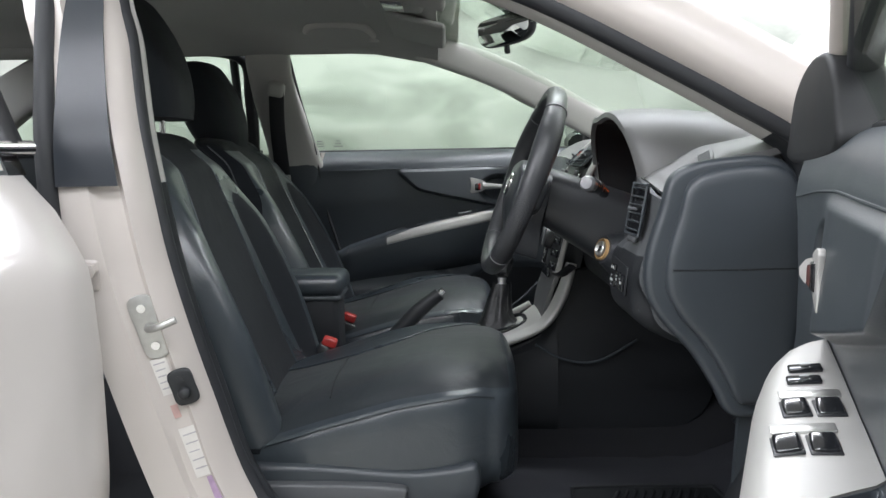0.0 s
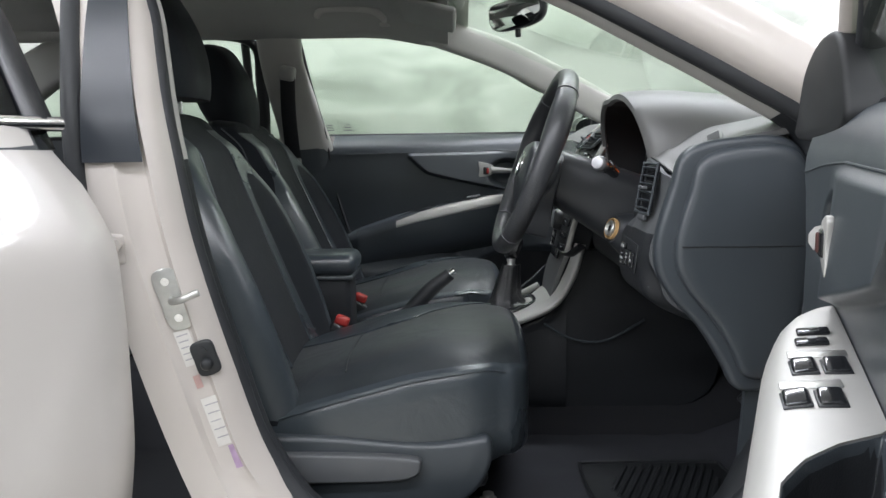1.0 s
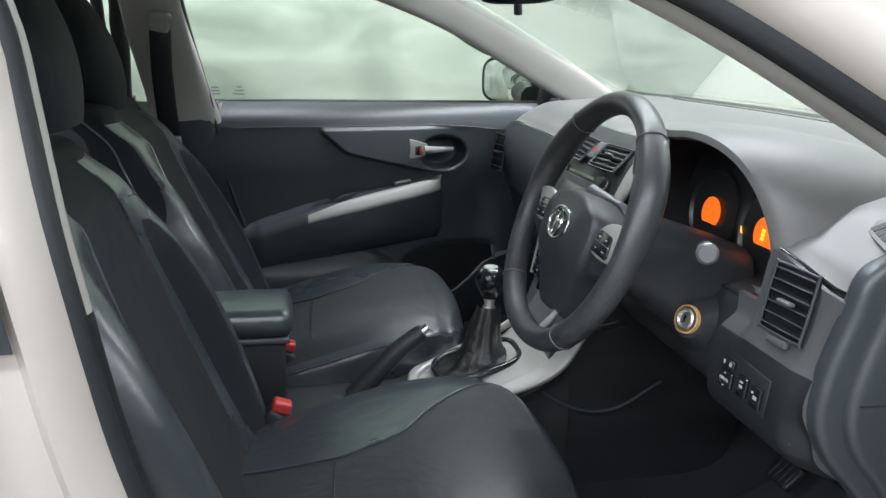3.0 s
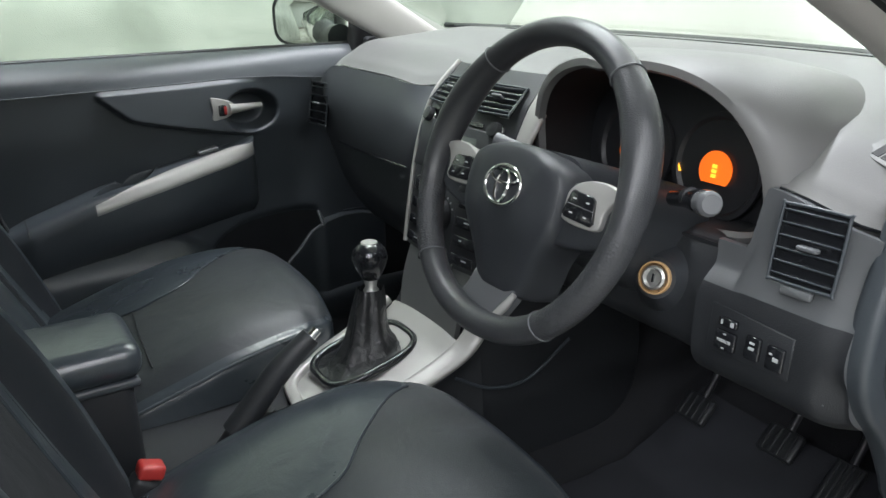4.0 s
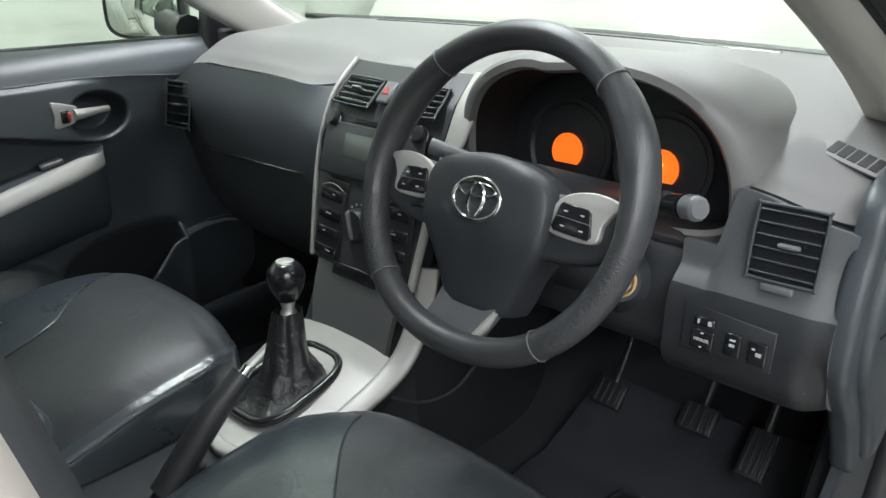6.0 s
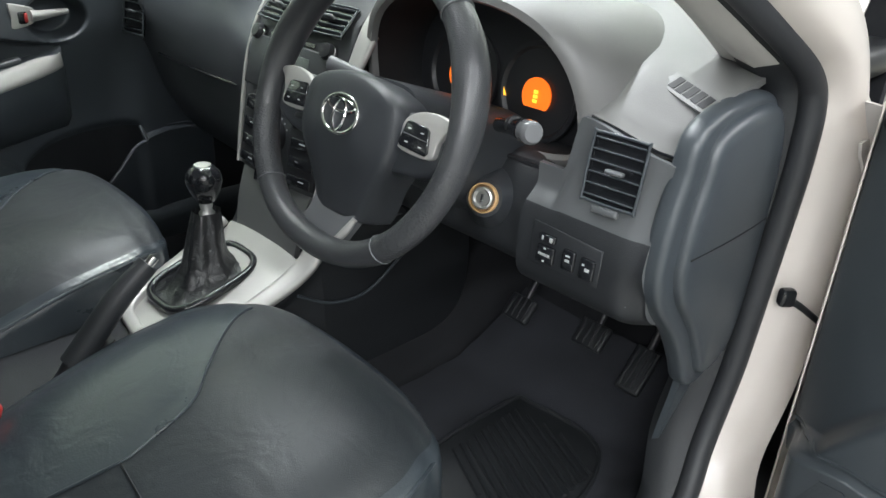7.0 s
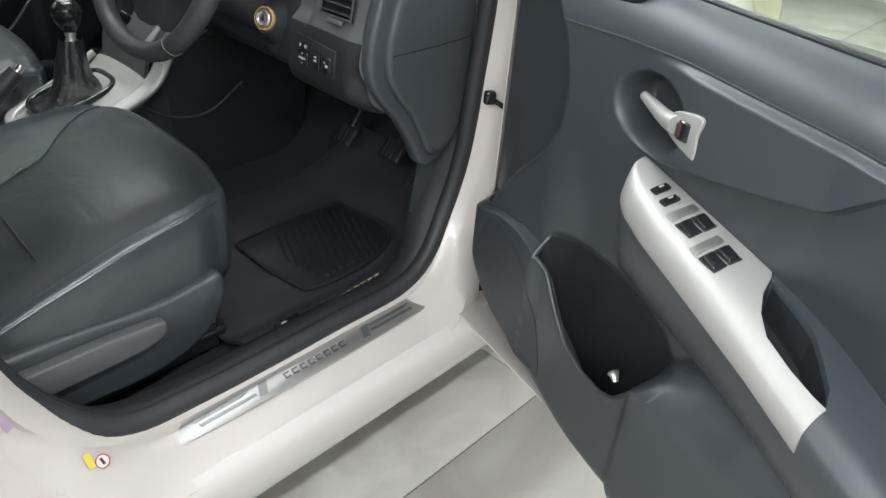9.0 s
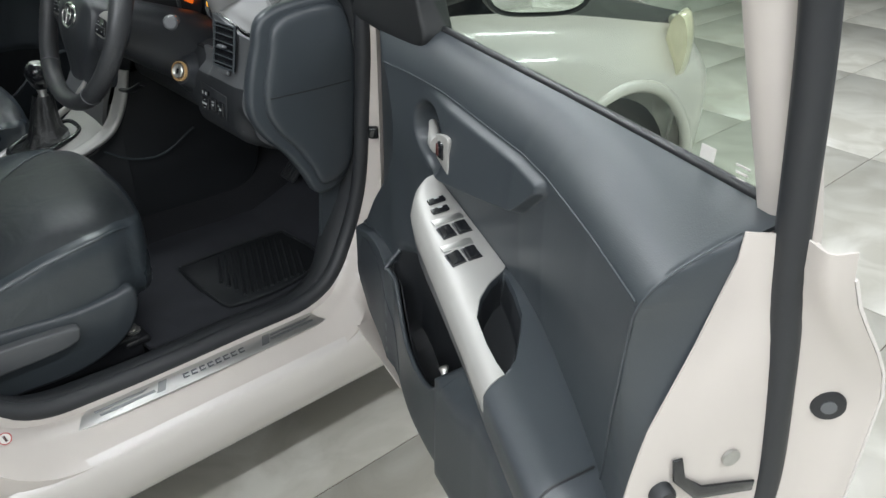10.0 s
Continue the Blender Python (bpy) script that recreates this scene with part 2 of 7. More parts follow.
def box(size, m=Matrix(), bevel=0.003, segments=2):
    bm = bmesh.new()
    bmesh.ops.create_cube(bm, size=1)
    bmesh.ops.scale(bm, vec=size, verts=bm.verts)
    if bevel:
        bmesh.ops.bevel(bm, geom=bm.edges[:], offset=bevel, segments=segments, profile=0.5, affect="EDGES", clamp_overlap=True)
    bm.transform(m)
    return bm


def lathe(profile, m=Matrix(), n=28):
    """A turned body round z: rows of (radius, z)."""
    loops = [[(r * math.cos(a), r * math.sin(a), z) for a in np.linspace(0, 2 * math.pi, n, endpoint=False)] for r, z in profile]
    bm = loft(loops)
    bm.transform(m)
    return bm


def axes(origin, x, y, z):
    """The pose whose own axes point along x, y and z."""
    m = Matrix.Identity(4)
    for k, v in enumerate((x, y, z)):
        w = Vector(v).normalized()
        m[0][k], m[1][k], m[2][k] = w
    m.translation = origin
    return m


def facing(origin, out, up=(0, 0, 1)):
    """A pose at origin whose z points out and whose y points up as far as it can."""
    z = Vector(out).normalized()
    x = Vector(up).cross(z).normalized()
    return axes(origin, x, z.cross(x), z)


def joined(*bms):
    """Several meshes as one."""
    data = bpy.data.meshes.new("tmp")
    out = bmesh.new()
    for bm in bms:
        bm.to_mesh(data)
        bm.free()
        out.from_mesh(data)
    bpy.data.meshes.remove(data)
    return out


def mesh_of(name, bm, mats, sharp=47):
    data = bpy.data.meshes.new(name)
    bm.to_mesh(data)
    bm.free()
    for m in mats if isinstance(mats, (list, tuple)) else [mats]:
        data.materials.append(m)
    data.shade_smooth()
    data.set_sharp_from_angle(angle=radians(sharp))
    return data


def thing(name, label, category, at=(0, 0, 0), m=None, group="", kind=""):
    ob = new(name)
    ob.empty_display_size = 0.05
    ob.matrix_basis = m if m is not None else Matrix.Translation(at)
    return tagged(ob, label, category, group, kind)


def part(name, bm, mats, parent, label="", local=False, sharp=47):
    """One mesh under a thing or a part. It is built in the world's axes, or, if local, in its thing's own."""
    ob = new(name, mesh_of(name, bm, mats, sharp))
    ob.parent = parent
    if not local:
        up, total = parent, Matrix()
        while up is not None:
            total = up.matrix_basis if up.parent is None else total
            up = up.parent
        if parent.parent is None:
            ob.matrix_parent_inverse = total.inverted()
    return tagged(ob, label)


def whole(name, bm, mats, label, category, group="", kind="", sharp=47):
    return tagged(new(name, mesh_of(name, bm, mats, sharp)), label, category, group, kind)


def smooth(a, b, v):
    t = np.clip((v - a) / (b - a), 0, 1)
    return t * t * (3 - 2 * t)


def far(p):
    """The same place on the car's other side."""
    return (p[0], 2 * MID - p[1], p[2])


# ---- room ----
def stone(name, base, vein, rough, scale, warp=1.6, stretch=(1, 1, 1)):
    m = material(name, base, rough, stain=0.10, stain_size=scale)
    n, l = m.node_tree.nodes, m.node_tree.links
    b = n["Principled BSDF"]
    info, at, add = n.new("ShaderNodeObjectInfo"), n["Texture Coordinate"], n.new("ShaderNodeVectorMath")
    add.operation = "MULTIPLY_ADD"
    mul = n.new("ShaderNodeCombineXYZ")
    for k in range(3):
        l.new(info.outputs["Random"], mul.inputs[k])
    add.inputs[1].default_value = (37, 53, 71)
    l.new(mul.outputs[0], add.inputs[0])
    l.new(at.outputs["Object"], add.inputs[2])
    noises = [x for x in n if x.type == "TEX_NOISE"]
    l.new(add.outputs[0], noises[0].inputs["Vector"])
    cloud = n.new("ShaderNodeTexNoise")
    cloud.inputs["Scale"].default_value, cloud.inputs["Detail"].default_value, cloud.inputs["Distortion"].default_value = scale * 0.7, 8.0, warp
    spread = n.new("ShaderNodeVectorMath")
    spread.operation = "MULTIPLY"
    spread.inputs[1].default_value = stretch
    l.new(add.outputs[0], spread.inputs[0])
    l.new(spread.outputs[0], cloud.inputs["Vector"])
    ramp = n.new("ShaderNodeValToRGB")
    ramp.color_ramp.elements[0].position, ramp.color_ramp.elements[1].position = 0.40, 0.62
    l.new(cloud.outputs["Fac"], ramp.inputs[0])
    mix = n.new("ShaderNodeMix")
    mix.data_type = "RGBA"
    old = b.inputs["Base Color"].links[0].from_socket
    mix.inputs[7].default_value = (*vein, 1)
    l.new(ramp.outputs[0], mix.inputs[0])
    l.new(old, mix.inputs[6])
    l.new(mix.outputs[2], b.inputs["Base Color"])
    return m


FLOOR_STONE = stone("grey_floor_tile", (0.53, 0.52, 0.47), (0.415, 0.40, 0.35), 0.30, 5.0, 1.3)
WALL_STONE = stone("mottled_pale_plaster", (0.58, 0.60, 0.545), (0.37, 0.395, 0.35), 0.30, 6.5, 0.5, (0.65, 1.0, 1.5))
GROUT = material("brown_grout", (0.17, 0.145, 0.12), 0.9, grain=0.4, grain_size=300, stain=0.2)
PLASTER = material("white_plaster", (0.70, 0.71, 0.68), 0.8, grain=0.3, grain_size=60, stain=0.05, stain_size=2)
BACK_WALL = material("grey_rear_wall", (0.42, 0.43, 0.41), 0.8, grain=0.3, grain_size=50, stain=0.15, stain_size=1.5)

X0, X1, Y0, Y1 = -6.0, 7.2, -6.2, 2.02
floor = whole("floor", box((X1 - X0, Y1 - Y0, 0.1), pose((X0 + X1) / 2, (Y0 + Y1) / 2, -0.054), 0), GROUT, "grey stone tiled showroom floor with dark joints", "floor", kind="structure")
whole("wall_left", box((X1 - X0, 0.2, 2.9), pose((X0 + X1) / 2, Y1 + 0.1, 1.4), 0), WALL_STONE, "mottled pale plaster showroom wall beside the parked car", "wall", kind="structure")
whole("wall_right", box((X1 - X0, 0.2, 2.9), pose((X0 + X1) / 2, Y0 - 0.1, 1.4), 0), BACK_WALL, "plain grey showroom wall", "wall", kind="structure")
whole("wall_front", box((0.2, Y1 - Y0 + 0.4, 2.9), pose(X1 + 0.1, (Y0 + Y1) / 2, 1.4), 0), BACK_WALL, "plain grey showroom wall ahead of the car", "wall", kind="structure")
whole("wall_back", box((0.2, Y1 - Y0 + 0.4, 2.9), pose(X0 - 0.1, (Y0 + Y1) / 2, 1.4), 0), BACK_WALL, "plain grey showroom wall behind the car", "wall", kind="structure")
whole("ceiling", box((X1 - X0 + 0.4, Y1 - Y0 + 0.4, 0.1), pose((X0 + X1) / 2, (Y0 + Y1) / 2, CEILING + 0.06), 0), PLASTER, "white painted showroom ceiling", "ceiling", kind="structure")


def ceiling_lights():
    tube_glow = glow("tube_light", (1.0, 0.985, 0.95), 2.5)
    for x, y, length, way, boost in STRIPS:
        turn = 0 if way == "x" else 90
        lamp = thing("ceiling_light", "long white strip light fixed under the ceiling", "ceiling light", m=pose(x, y, CEILING, 0, 0, turn), group="strip lights of the ceiling")
        part("housing", box((length + 0.04, 0.07 * boost, 0.05), pose(0, 0, -0.016), 0.006), PLASTER, lamp, local=True)
        part("diffuser", box((length, 0.05 * boost, 0.02), pose(0, 0, -0.052), 0.006), tube_glow, lamp, "glowing white diffuser", local=True)


ceiling_lights()


# ---- car body ----
LEAN_Z = np.linspace(0.1, 1.6, 301)
LEAN = np.interp(LEAN_Z, [0.3, 0.425, 0.50, 0.7, 0.95, 1.05, 1.2, 1.36], [0.112, 0.114, 0.136, 0.132, 0.122, 0.13, 0.185, 0.275])
LEAN[:-1] = np.convolve(np.pad(LEAN, 14, mode="edge"), np.hanning(29) / np.hanning(29).sum(), mode="valid")[:-1]


def lean(z):
    """How far the door opening lies in from the side, by height."""
    return np.interp(z, LEAN_Z, LEAN)


OPENING = [(-0.418, 1.30), (-0.393, 1.18), (-0.357, 1.0), (-0.330, 0.85), (-0.285, 0.68), (-0.235, 0.53), (-0.15, 0.424), (0.0, 0.405), (0.25, 0.405), (0.42, 0.412),
           (0.514, 0.49), (0.565, 0.62), (0.580, 0.80), (0.584, 0.95), (0.568, 1.02), (0.47, 1.085), (0.36, 1.15), (0.19, 1.245), (0.02, 1.315), (-0.12, 1.343), (-0.28, 1.352)]
SIDES = "BBBBBBSSSSHHHHAAAAAAA"
SECTION = {
    "S": [(0.012, 0.006), (0.007, -0.004), (0.010, -0.013), (0.018, -0.017), (0.026, -0.020), (0.029, -0.045), (0.033, -0.068), (0.066, -0.110), (0.14, -0.100), (0.165, -0.03)],
    "B": [(0.012, 0.006), (0.007, -0.004), (0.008, -0.014), (0.018, -0.042), (0.030, -0.052), (0.037, -0.044), (0.068, -0.046), (0.076, -0.056), (0.125, -0.054), (0.140, 0.0)],
    "H": [(0.012, 0.006), (0.007, -0.004), (0.009, -0.010), (0.013, -0.016), (0.017, -0.024), (0.022, -0.034), (0.028, -0.044), (0.041, -0.055), (0.054, -0.072), (0.076, -0.060)],
    "A": [(0.012, 0.006), (0.007, -0.004), (0.008, -0.014), (0.015, -0.026), (0.022, -0.036), (0.030, -0.041), (0.040, -0.044), (0.075, -0.030), (0.105, 0.01), (0.115, 0.06)],
}


def ring(columns, n=150):
    """A band round the driver's door opening: rows of (away from the opening, towards the cabin) for each kind of side."""
    base = np.array([(x, lean(z), z) for x, z in OPENING])
    line = curve(base, n, True)
    along = np.roll(line, -1, 0) - np.roll(line, 1, 0)
    out = np.stack([-along[:, 2], np.zeros(n), along[:, 0]], 1)
    out /= -np.linalg.norm(out, axis=1, keepdims=True)
    table = curve(np.array([np.ravel(columns[s]) for s in SIDES], float), n, True).reshape(n, -1, 2)
    line[:, 1] = lean(line[:, 2])
    g = line[:, None, :] + table[:, :, :1] * out[:, None, :]
    g[:, :, 1] += table[:, :, 1]
    return np.vstack([g, g[:1]])


body = thing("car_body", "white saloon car body with its driver's side doors open", "car", at=(0, MID, 0))
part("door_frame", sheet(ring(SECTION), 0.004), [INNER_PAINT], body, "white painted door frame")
line = ring({k: [(0.013 if k == "B" else 0.004, -0.004)] for k in "SBHA"})[:-1, 0]
part("door_seal", tube(line[::3], 0.0165, 12, True, n=150), SEAL, body, "black rubber door seal")
inner = {
    "S": [(0.004, -0.002), (-0.005, 0.012), (-0.005, 0.036), (0.004, 0.052), (0.030, 0.060), (0.09, 0.064)],
    "B": [(0.004, -0.002), (-0.004, 0.012), (-0.001, 0.026), (0.015, 0.040), (0.05, 0.048), (0.12, 0.05)],
    "H": [(0.004, -0.002), (-0.012, 0.020), (-0.018, 0.045), (-0.01, 0.07), (0.04, 0.085), (0.10, 0.09)],
    "A": [(0.004, -0.002), (-0.010, 0.014), (-0.020, 0.04), (-0.012, 0.07), (0.015, 0.09), (0.05, 0.095)],
}
g = ring(inner)
part("frame_trim", sheet(g, 0.003, lambda i, j: 1 if g[i, 0, 2] > (1.045 if g[i, 0, 0] > -0.25 else 0.985) and (j > 0 or g[i, 0, 0] < -0.25) else 0), [TRIM_LOW, PILLAR], body, "dark plastic trim inside the door frame")

# dark film on the pillar between the doors
zs = np.linspace(0.982, 1.34, 22)
film = np.array([[(x0 + (x1 - x0) * k, lean(z) - 0.0625, z) for k in np.linspace(0, 1, 7)] for z, x0, x1 in zip(zs, np.interp(zs, [0.982, 1.34], [-0.471, -0.481]), np.interp(zs, [0.982, 1.235, 1.34], [-0.387, -0.424, -0.442]))])
part("pillar_film", sheet(film, 0.002), PLATE, body, "glossy dark film on the pillar")
rear_line = [(-0.556, 0.300, 1.46), (-0.532, 0.222, 1.37), (-0.509, 0.139, 1.197), (-0.497, 0.103, 1.123), (-0.489, 0.076, 1.044), (-0.483, 0.067, 0.95), (-0.476, 0.066, 0.86)]
part("rear_seal", tube(rear_line, 0.0135, 16, n=60), SEAL, body)

# striker, switch, stickers on the pillar
def on_pillar(z, away, proud=0.0):
    """A pose on the pillar between the doors, facing out: height, and the way back from the opening's edge."""
    row = sorted((h, x) for x, h in OPENING[:7])
    x = float(np.interp(z, [h for h, _ in row], [v for _, v in row])) - away
    y = float(lean(z)) + float(np.interp(away, [0, 0.008, 0.018, 0.030, 0.037, 0.068, 0.076, 0.125], [0, -0.014, -0.042, -0.052, -0.044, -0.046, -0.056, -0.054]))
    tilt = (float(lean(z + 0.02)) - float(lean(z - 0.02))) / 0.04
    return facing((x, y - proud, z), (0.12, -1, tilt), (-0.30 if z < 0.8 else 0.0, 0, 1))


sm = on_pillar(0.785, 0.050, 0.006)
striker = part("striker_plate", slab(outline([(-0.015, -0.042), (0.015, -0.042), (0.018, 0), (0.015, 0.042), (-0.015, 0.042), (-0.018, 0)], 40), 0.004, sm, 0.001), STEEL, body, "bare steel striker plate")
part("striker_pin", tube([tuple(sm @ Vector(p)) for p in ((0, 0, 0.002), (0.004, 0, 0.020), (0.022, 0, 0.030), (0.045, 0.002, 0.028))], 0.0055, 10), STEEL, striker)
for y in (-0.028, 0.028):
    part("striker_screw", lathe([(0.006, 0), (0.006, 0.003), (0.001, 0.003)], sm @ pose(0, y, 0.004), 12), CHROME, striker)
dm = on_pillar(0.698, 0.030, 0.0)
part("door_switch", joined(slab(outline([(-0.014, -0.024), (0.014, -0.024), (0.017, 0), (0.014, 0.024), (-0.014, 0.024), (-0.017, 0)], 40), 0.008, dm, 0.003), lathe([(0.009, 0), (0.009, 0.014), (0.006, 0.018), (0.001, 0.019)], dm @ pose(0, -0.008, 0)), lathe([(0.006, 0), (0.006, 0.011), (0.001, 0.012)], dm @ pose(0, 0.012, 0))), RUBBER, body, "black rubber courtesy light switch")
for z, away, size, mat, word in ((0.712, 0.054, (0.022, 0.055), STICKER, "white paper sticker"), (0.660, 0.056, (0.010, 0.020), FADED, "faded red sticker"), (0.600, 0.050, (0.027, 0.078), STICKER, "white data sticker"), (0.545, 0.044, (0.014, 0.038), PURPLE, "purple worn sticker")):
    pm = on_pillar(z, away, 0.005)
    tag = part("sticker", slab([(-size[0] / 2, -size[1] / 2), (size[0] / 2, -size[1] / 2), (size[0] / 2, size[1] / 2), (-size[0] / 2, size[1] / 2)], 0.0008, pm, 0), mat, body, word)
    if mat is STICKER:
        for k in range(5):
            part("print_bar", slab([(-size[0] * 0.38, -0.0009), (size[0] * (0.36 - 0.09 * (k % 3)), -0.0009), (size[0] * (0.36 - 0.09 * (k % 3)), 0.0009), (-size[0] * 0.38, 0.0009)], 0.0004, pm @ pose(0, size[1] * (0.36 - 0.17 * k), 0.0008), 0), INK, tag)
pm = on_pillar(0.86, 0.105, 0.0)
part("hinge_bolt", joined(box((0.03, 0.045, 0.02), pm, 0.006, 3), lathe([(0.010, 0), (0.010, 0.016), (0.002, 0.017)], pm @ pose(0.004, 0.008, 0.006), 6)), INNER_PAINT, body, "white painted hinge bolt")

def glyph(wide, high, stroke, thick, m, slant=0.0):
    """A plain mark the size of a letter, made of three bars."""
    bars = []
    for x, y, w, h in ((-wide / 2 + stroke / 2, 0, stroke, high), (0, high / 2 - stroke / 2, wide, stroke), (0, -high / 2 + stroke / 2, wide, stroke)):
        bars.append(slab([(x - w / 2 + slant * (y - h / 2), y - h / 2), (x + w / 2 + slant * (y - h / 2), y - h / 2), (x + w / 2 + slant * (y + h / 2), y + h / 2), (x - w / 2 + slant * (y + h / 2), y + h / 2)], thick, m, 0))
    return joined(*bars)


# sill plate with raised marks
sill_m = axes((0.172, 0.0745, 0.3805), (1, 0, 0), (0, 1, 0.06), (0, -0.06, 1))
plate = part("sill_plate", slab(outline([(-0.262, -0.020), (-0.1, -0.026), (0.1, -0.026), (0.240, -0.021), (0.256, -0.004), (0.244, 0.018), (0.1, 0.022), (-0.1, 0.022), (-0.25, 0.020), (-0.270, 0.0)], 80), 0.003, sill_m, 0.001), BRUSHED, body, "brushed steel sill plate with dark lettering marks")
for k in range(8):
    part("mark", glyph(0.0115, 0.0125, 0.0026, 0.0012, sill_m @ pose(-0.058 + 0.0165 * k, -0.002, 0.003), 0.2), GREYPLASTIC, plate)
for x, mat, word in ((-0.2095, YELLOW, "yellow sticker"), (-0.194, STICKER, "round white sticker with a red ring")):
    tm = facing((x, 0.0655, 0.4335) if mat is YELLOW else (x, 0.0635, 0.4235), (0.1, -0.75, 0.65))
    if mat is YELLOW:
        part("sticker", slab([(-0.0045, -0.010), (0.0045, -0.010), (0.0045, 0.010), (-0.0045, 0.010)], 0.001, tm, 0), YELLOW, body, word)
    else:
        disc = part("sticker", lathe([(0.0105, 0), (0.0105, 0.001), (0.001, 0.001)], tm, 24), STICKER, body, word)
        part("ring", tube([tuple(tm @ Vector((0.0092 * math.cos(t), 0.0092 * math.sin(t), 0.0012))) for t in np.linspace(0, 2 * math.pi, 24, endpoint=False)], 0.0009, 6, True, n=40), RED, disc)
        part("mark", slab([(-0.0015, -0.005), (0.0025, -0.005), (0.0015, 0.005), (-0.0025, 0.005)], 0.0004, tm @ pose(0, 0, 0.001), 0), DARK_RED, disc)
for s in (-1, 1):
    part("groove", slab([(-0.05, -0.003), (0.05, -0.003), (0.05, 0.003), (-0.05, 0.003)], 0.0008, sill_m @ pose(s * 0.17, -0.006, 0.003), 0), GUNMETAL, plate)
    part("groove", slab([(-0.05, -0.003), (0.035, -0.003), (0.05, 0.003), (-0.05, 0.003)], 0.0008, sill_m @ pose(s * 0.175, 0.006, 0.003), 0), GUNMETAL, plate)
    part("slash", slab([(-0.012, -0.014), (0.004, -0.014), (0.018, 0.012), (0.002, 0.012)], 0.0010, sill_m @ pose(s * 0.108, -0.001, 0.003), 0), GUNMETAL, plate)


# outer skin of the sill, and the underbody
profile = curve([(0.012, 0.353), (-0.002, 0.338), (-0.004, 0.308), (0.004, 0.262), (0.026, 0.218), (0.058, 0.197), (0.13, 0.192)], 26)
skin = np.array([[(x, y, z) for y, z in profile] for x in np.linspace(-0.50, 0.80, 30)])
part("sill_skin", sheet(skin, 0.003), PAINT, body, "white sill skin with a crease")
# plain unseen slab, added to cast the car's shadow on the floor below
part("underbody", box((3.6, 1.48, 0.05), pose(-0.35, MID, 0.225), 0.01), SATIN, body, "dark underbody")

# floor pan with carpet, and tunnel
def cabin_floor():
    ys = np.linspace(0.16, 2 * MID - 0.16, 60)
    xs = np.concatenate([np.linspace(-1.3, 0.55, 30), np.linspace(0.6, 0.98, 14)])
    g = np.zeros((len(xs), len(ys), 3))
    for i, x in enumerate(xs):
        for j, y in enumerate(ys):
            z = 0.315 + 0.5 * max(0, x - 0.62) ** 1.1 + 0.16 * (1 - smooth(0.06, 0.16, abs(y - MID)))
            z += 0.06 * smooth(0.05, 0.0, min(y - 0.16, 2 * MID - 0.16 - y))
            g[i, j] = (x, y, z + 0.0015 * noise.noise((x * 40, y * 40, 0)))
    return sheet(g, -0.004)


part("carpet", cabin_floor(), CARPET, body, "black carpet over the cabin floor")
part("firewall", box((0.02, 1.34, 0.75), pose(1.0, MID, 0.72), 0), CARPET, body)

# cowl side panel by the driver's feet
kick = np.array([[(x, 0.165 + 0.02 * smooth(0.2, 0.0, abs(z - 0.45)), z) for z in np.linspace(0.38, 0.72, 8)] for x in np.linspace(0.50, 0.98, 10)])
part("kick_panel", sheet(kick, 0.01), TRIM, body)

part("far_kick_panel", box((0.55, 0.03, 0.70), pose(0.80, 1.535, 0.70), 0.008), TRIM_LOW, body)

# roof skin, lining, windscreen
g = np.array([[(x, y, 1.455 + 0.012 * (1 - ((y - MID) / 0.6) ** 2) - 0.06 * smooth(0.40, 0.62, abs(y - MID)) - 0.06 * smooth(-0.15, 0.12, x) - 0.05 * smooth(-1.0, -1.4, x)) for y in np.linspace(0.245, 2 * MID - 0.245, 24)] for x in np.linspace(-1.45, 0.10, 24)])
part("roof", sheet(g, 0.006), PAINT, body)
g = np.array([[(x, y, 1.392 + 0.012 * (1 - ((y - MID) / 0.6) ** 2) - 0.06 * smooth(0.40, 0.57, abs(y - MID)) - 0.035 * smooth(-0.2, 0.06, x)) for y in np.linspace(0.275, 2 * MID - 0.275, 24)] for x in np.linspace(-1.4, 0.04, 24)])
part("headliner", sheet(g, 0.012), HEADLINER, body, "grey cloth roof lining")
ws = np.array([[(x + 0.10 * (1 - ((y - MID) / 0.62) ** 2) * (0.4 + 0.6 * k), y, z) for y in np.linspace(0.20 + 0.10 * (1 - k), 2 * MID - 0.20 - 0.10 * (1 - k), 14)] for k, x, z in zip(np.linspace(0, 1, 8), np.linspace(0.0, 0.72, 8), np.linspace(1.385, 1.068, 8))])
part("windscreen_edge", tube([tuple(p + (-0.004, 0, 0.004)) for p in ws[-1]], 0.006, 6, n=60), SATIN, body, "black band round the windscreen")
pane = part("windscreen", sheet(ws, 0.005), WINDOW, body, "clear laminated windscreen")
pane.visible_shadow = False

# far side: pillars, sill and window posts
def bar(name, points, wide, deep, mat, parent, label="", n=24):
    """A flat rounded bar: wide along the line's side in the x-z plane, deep in y."""
    p = curve(points, n)
    t = np.gradient(p, axis=0)
    w = np.interp(np.linspace(0, 1, n), np.linspace(0, 1, len(np.atleast_1d(wide))), np.atleast_1d(wide))
    loops = []
    for k in range(n):
        s = np.array([-t[k][2], 0, t[k][0]])
        s /= np.linalg.norm(s)
        e = np.cross(t[k] / np.linalg.norm(t[k]), s)
        loops.append([p[k] + s * w[k] / 2 * math.copysign(abs(math.cos(a)) ** 0.5, math.cos(a)) + e * deep / 2 * math.copysign(abs(math.sin(a)) ** 0.5, math.sin(a)) for a in np.linspace(0, 2 * math.pi, 20, endpoint=False)])
    return part(name, loft(loops), mat, parent, label)


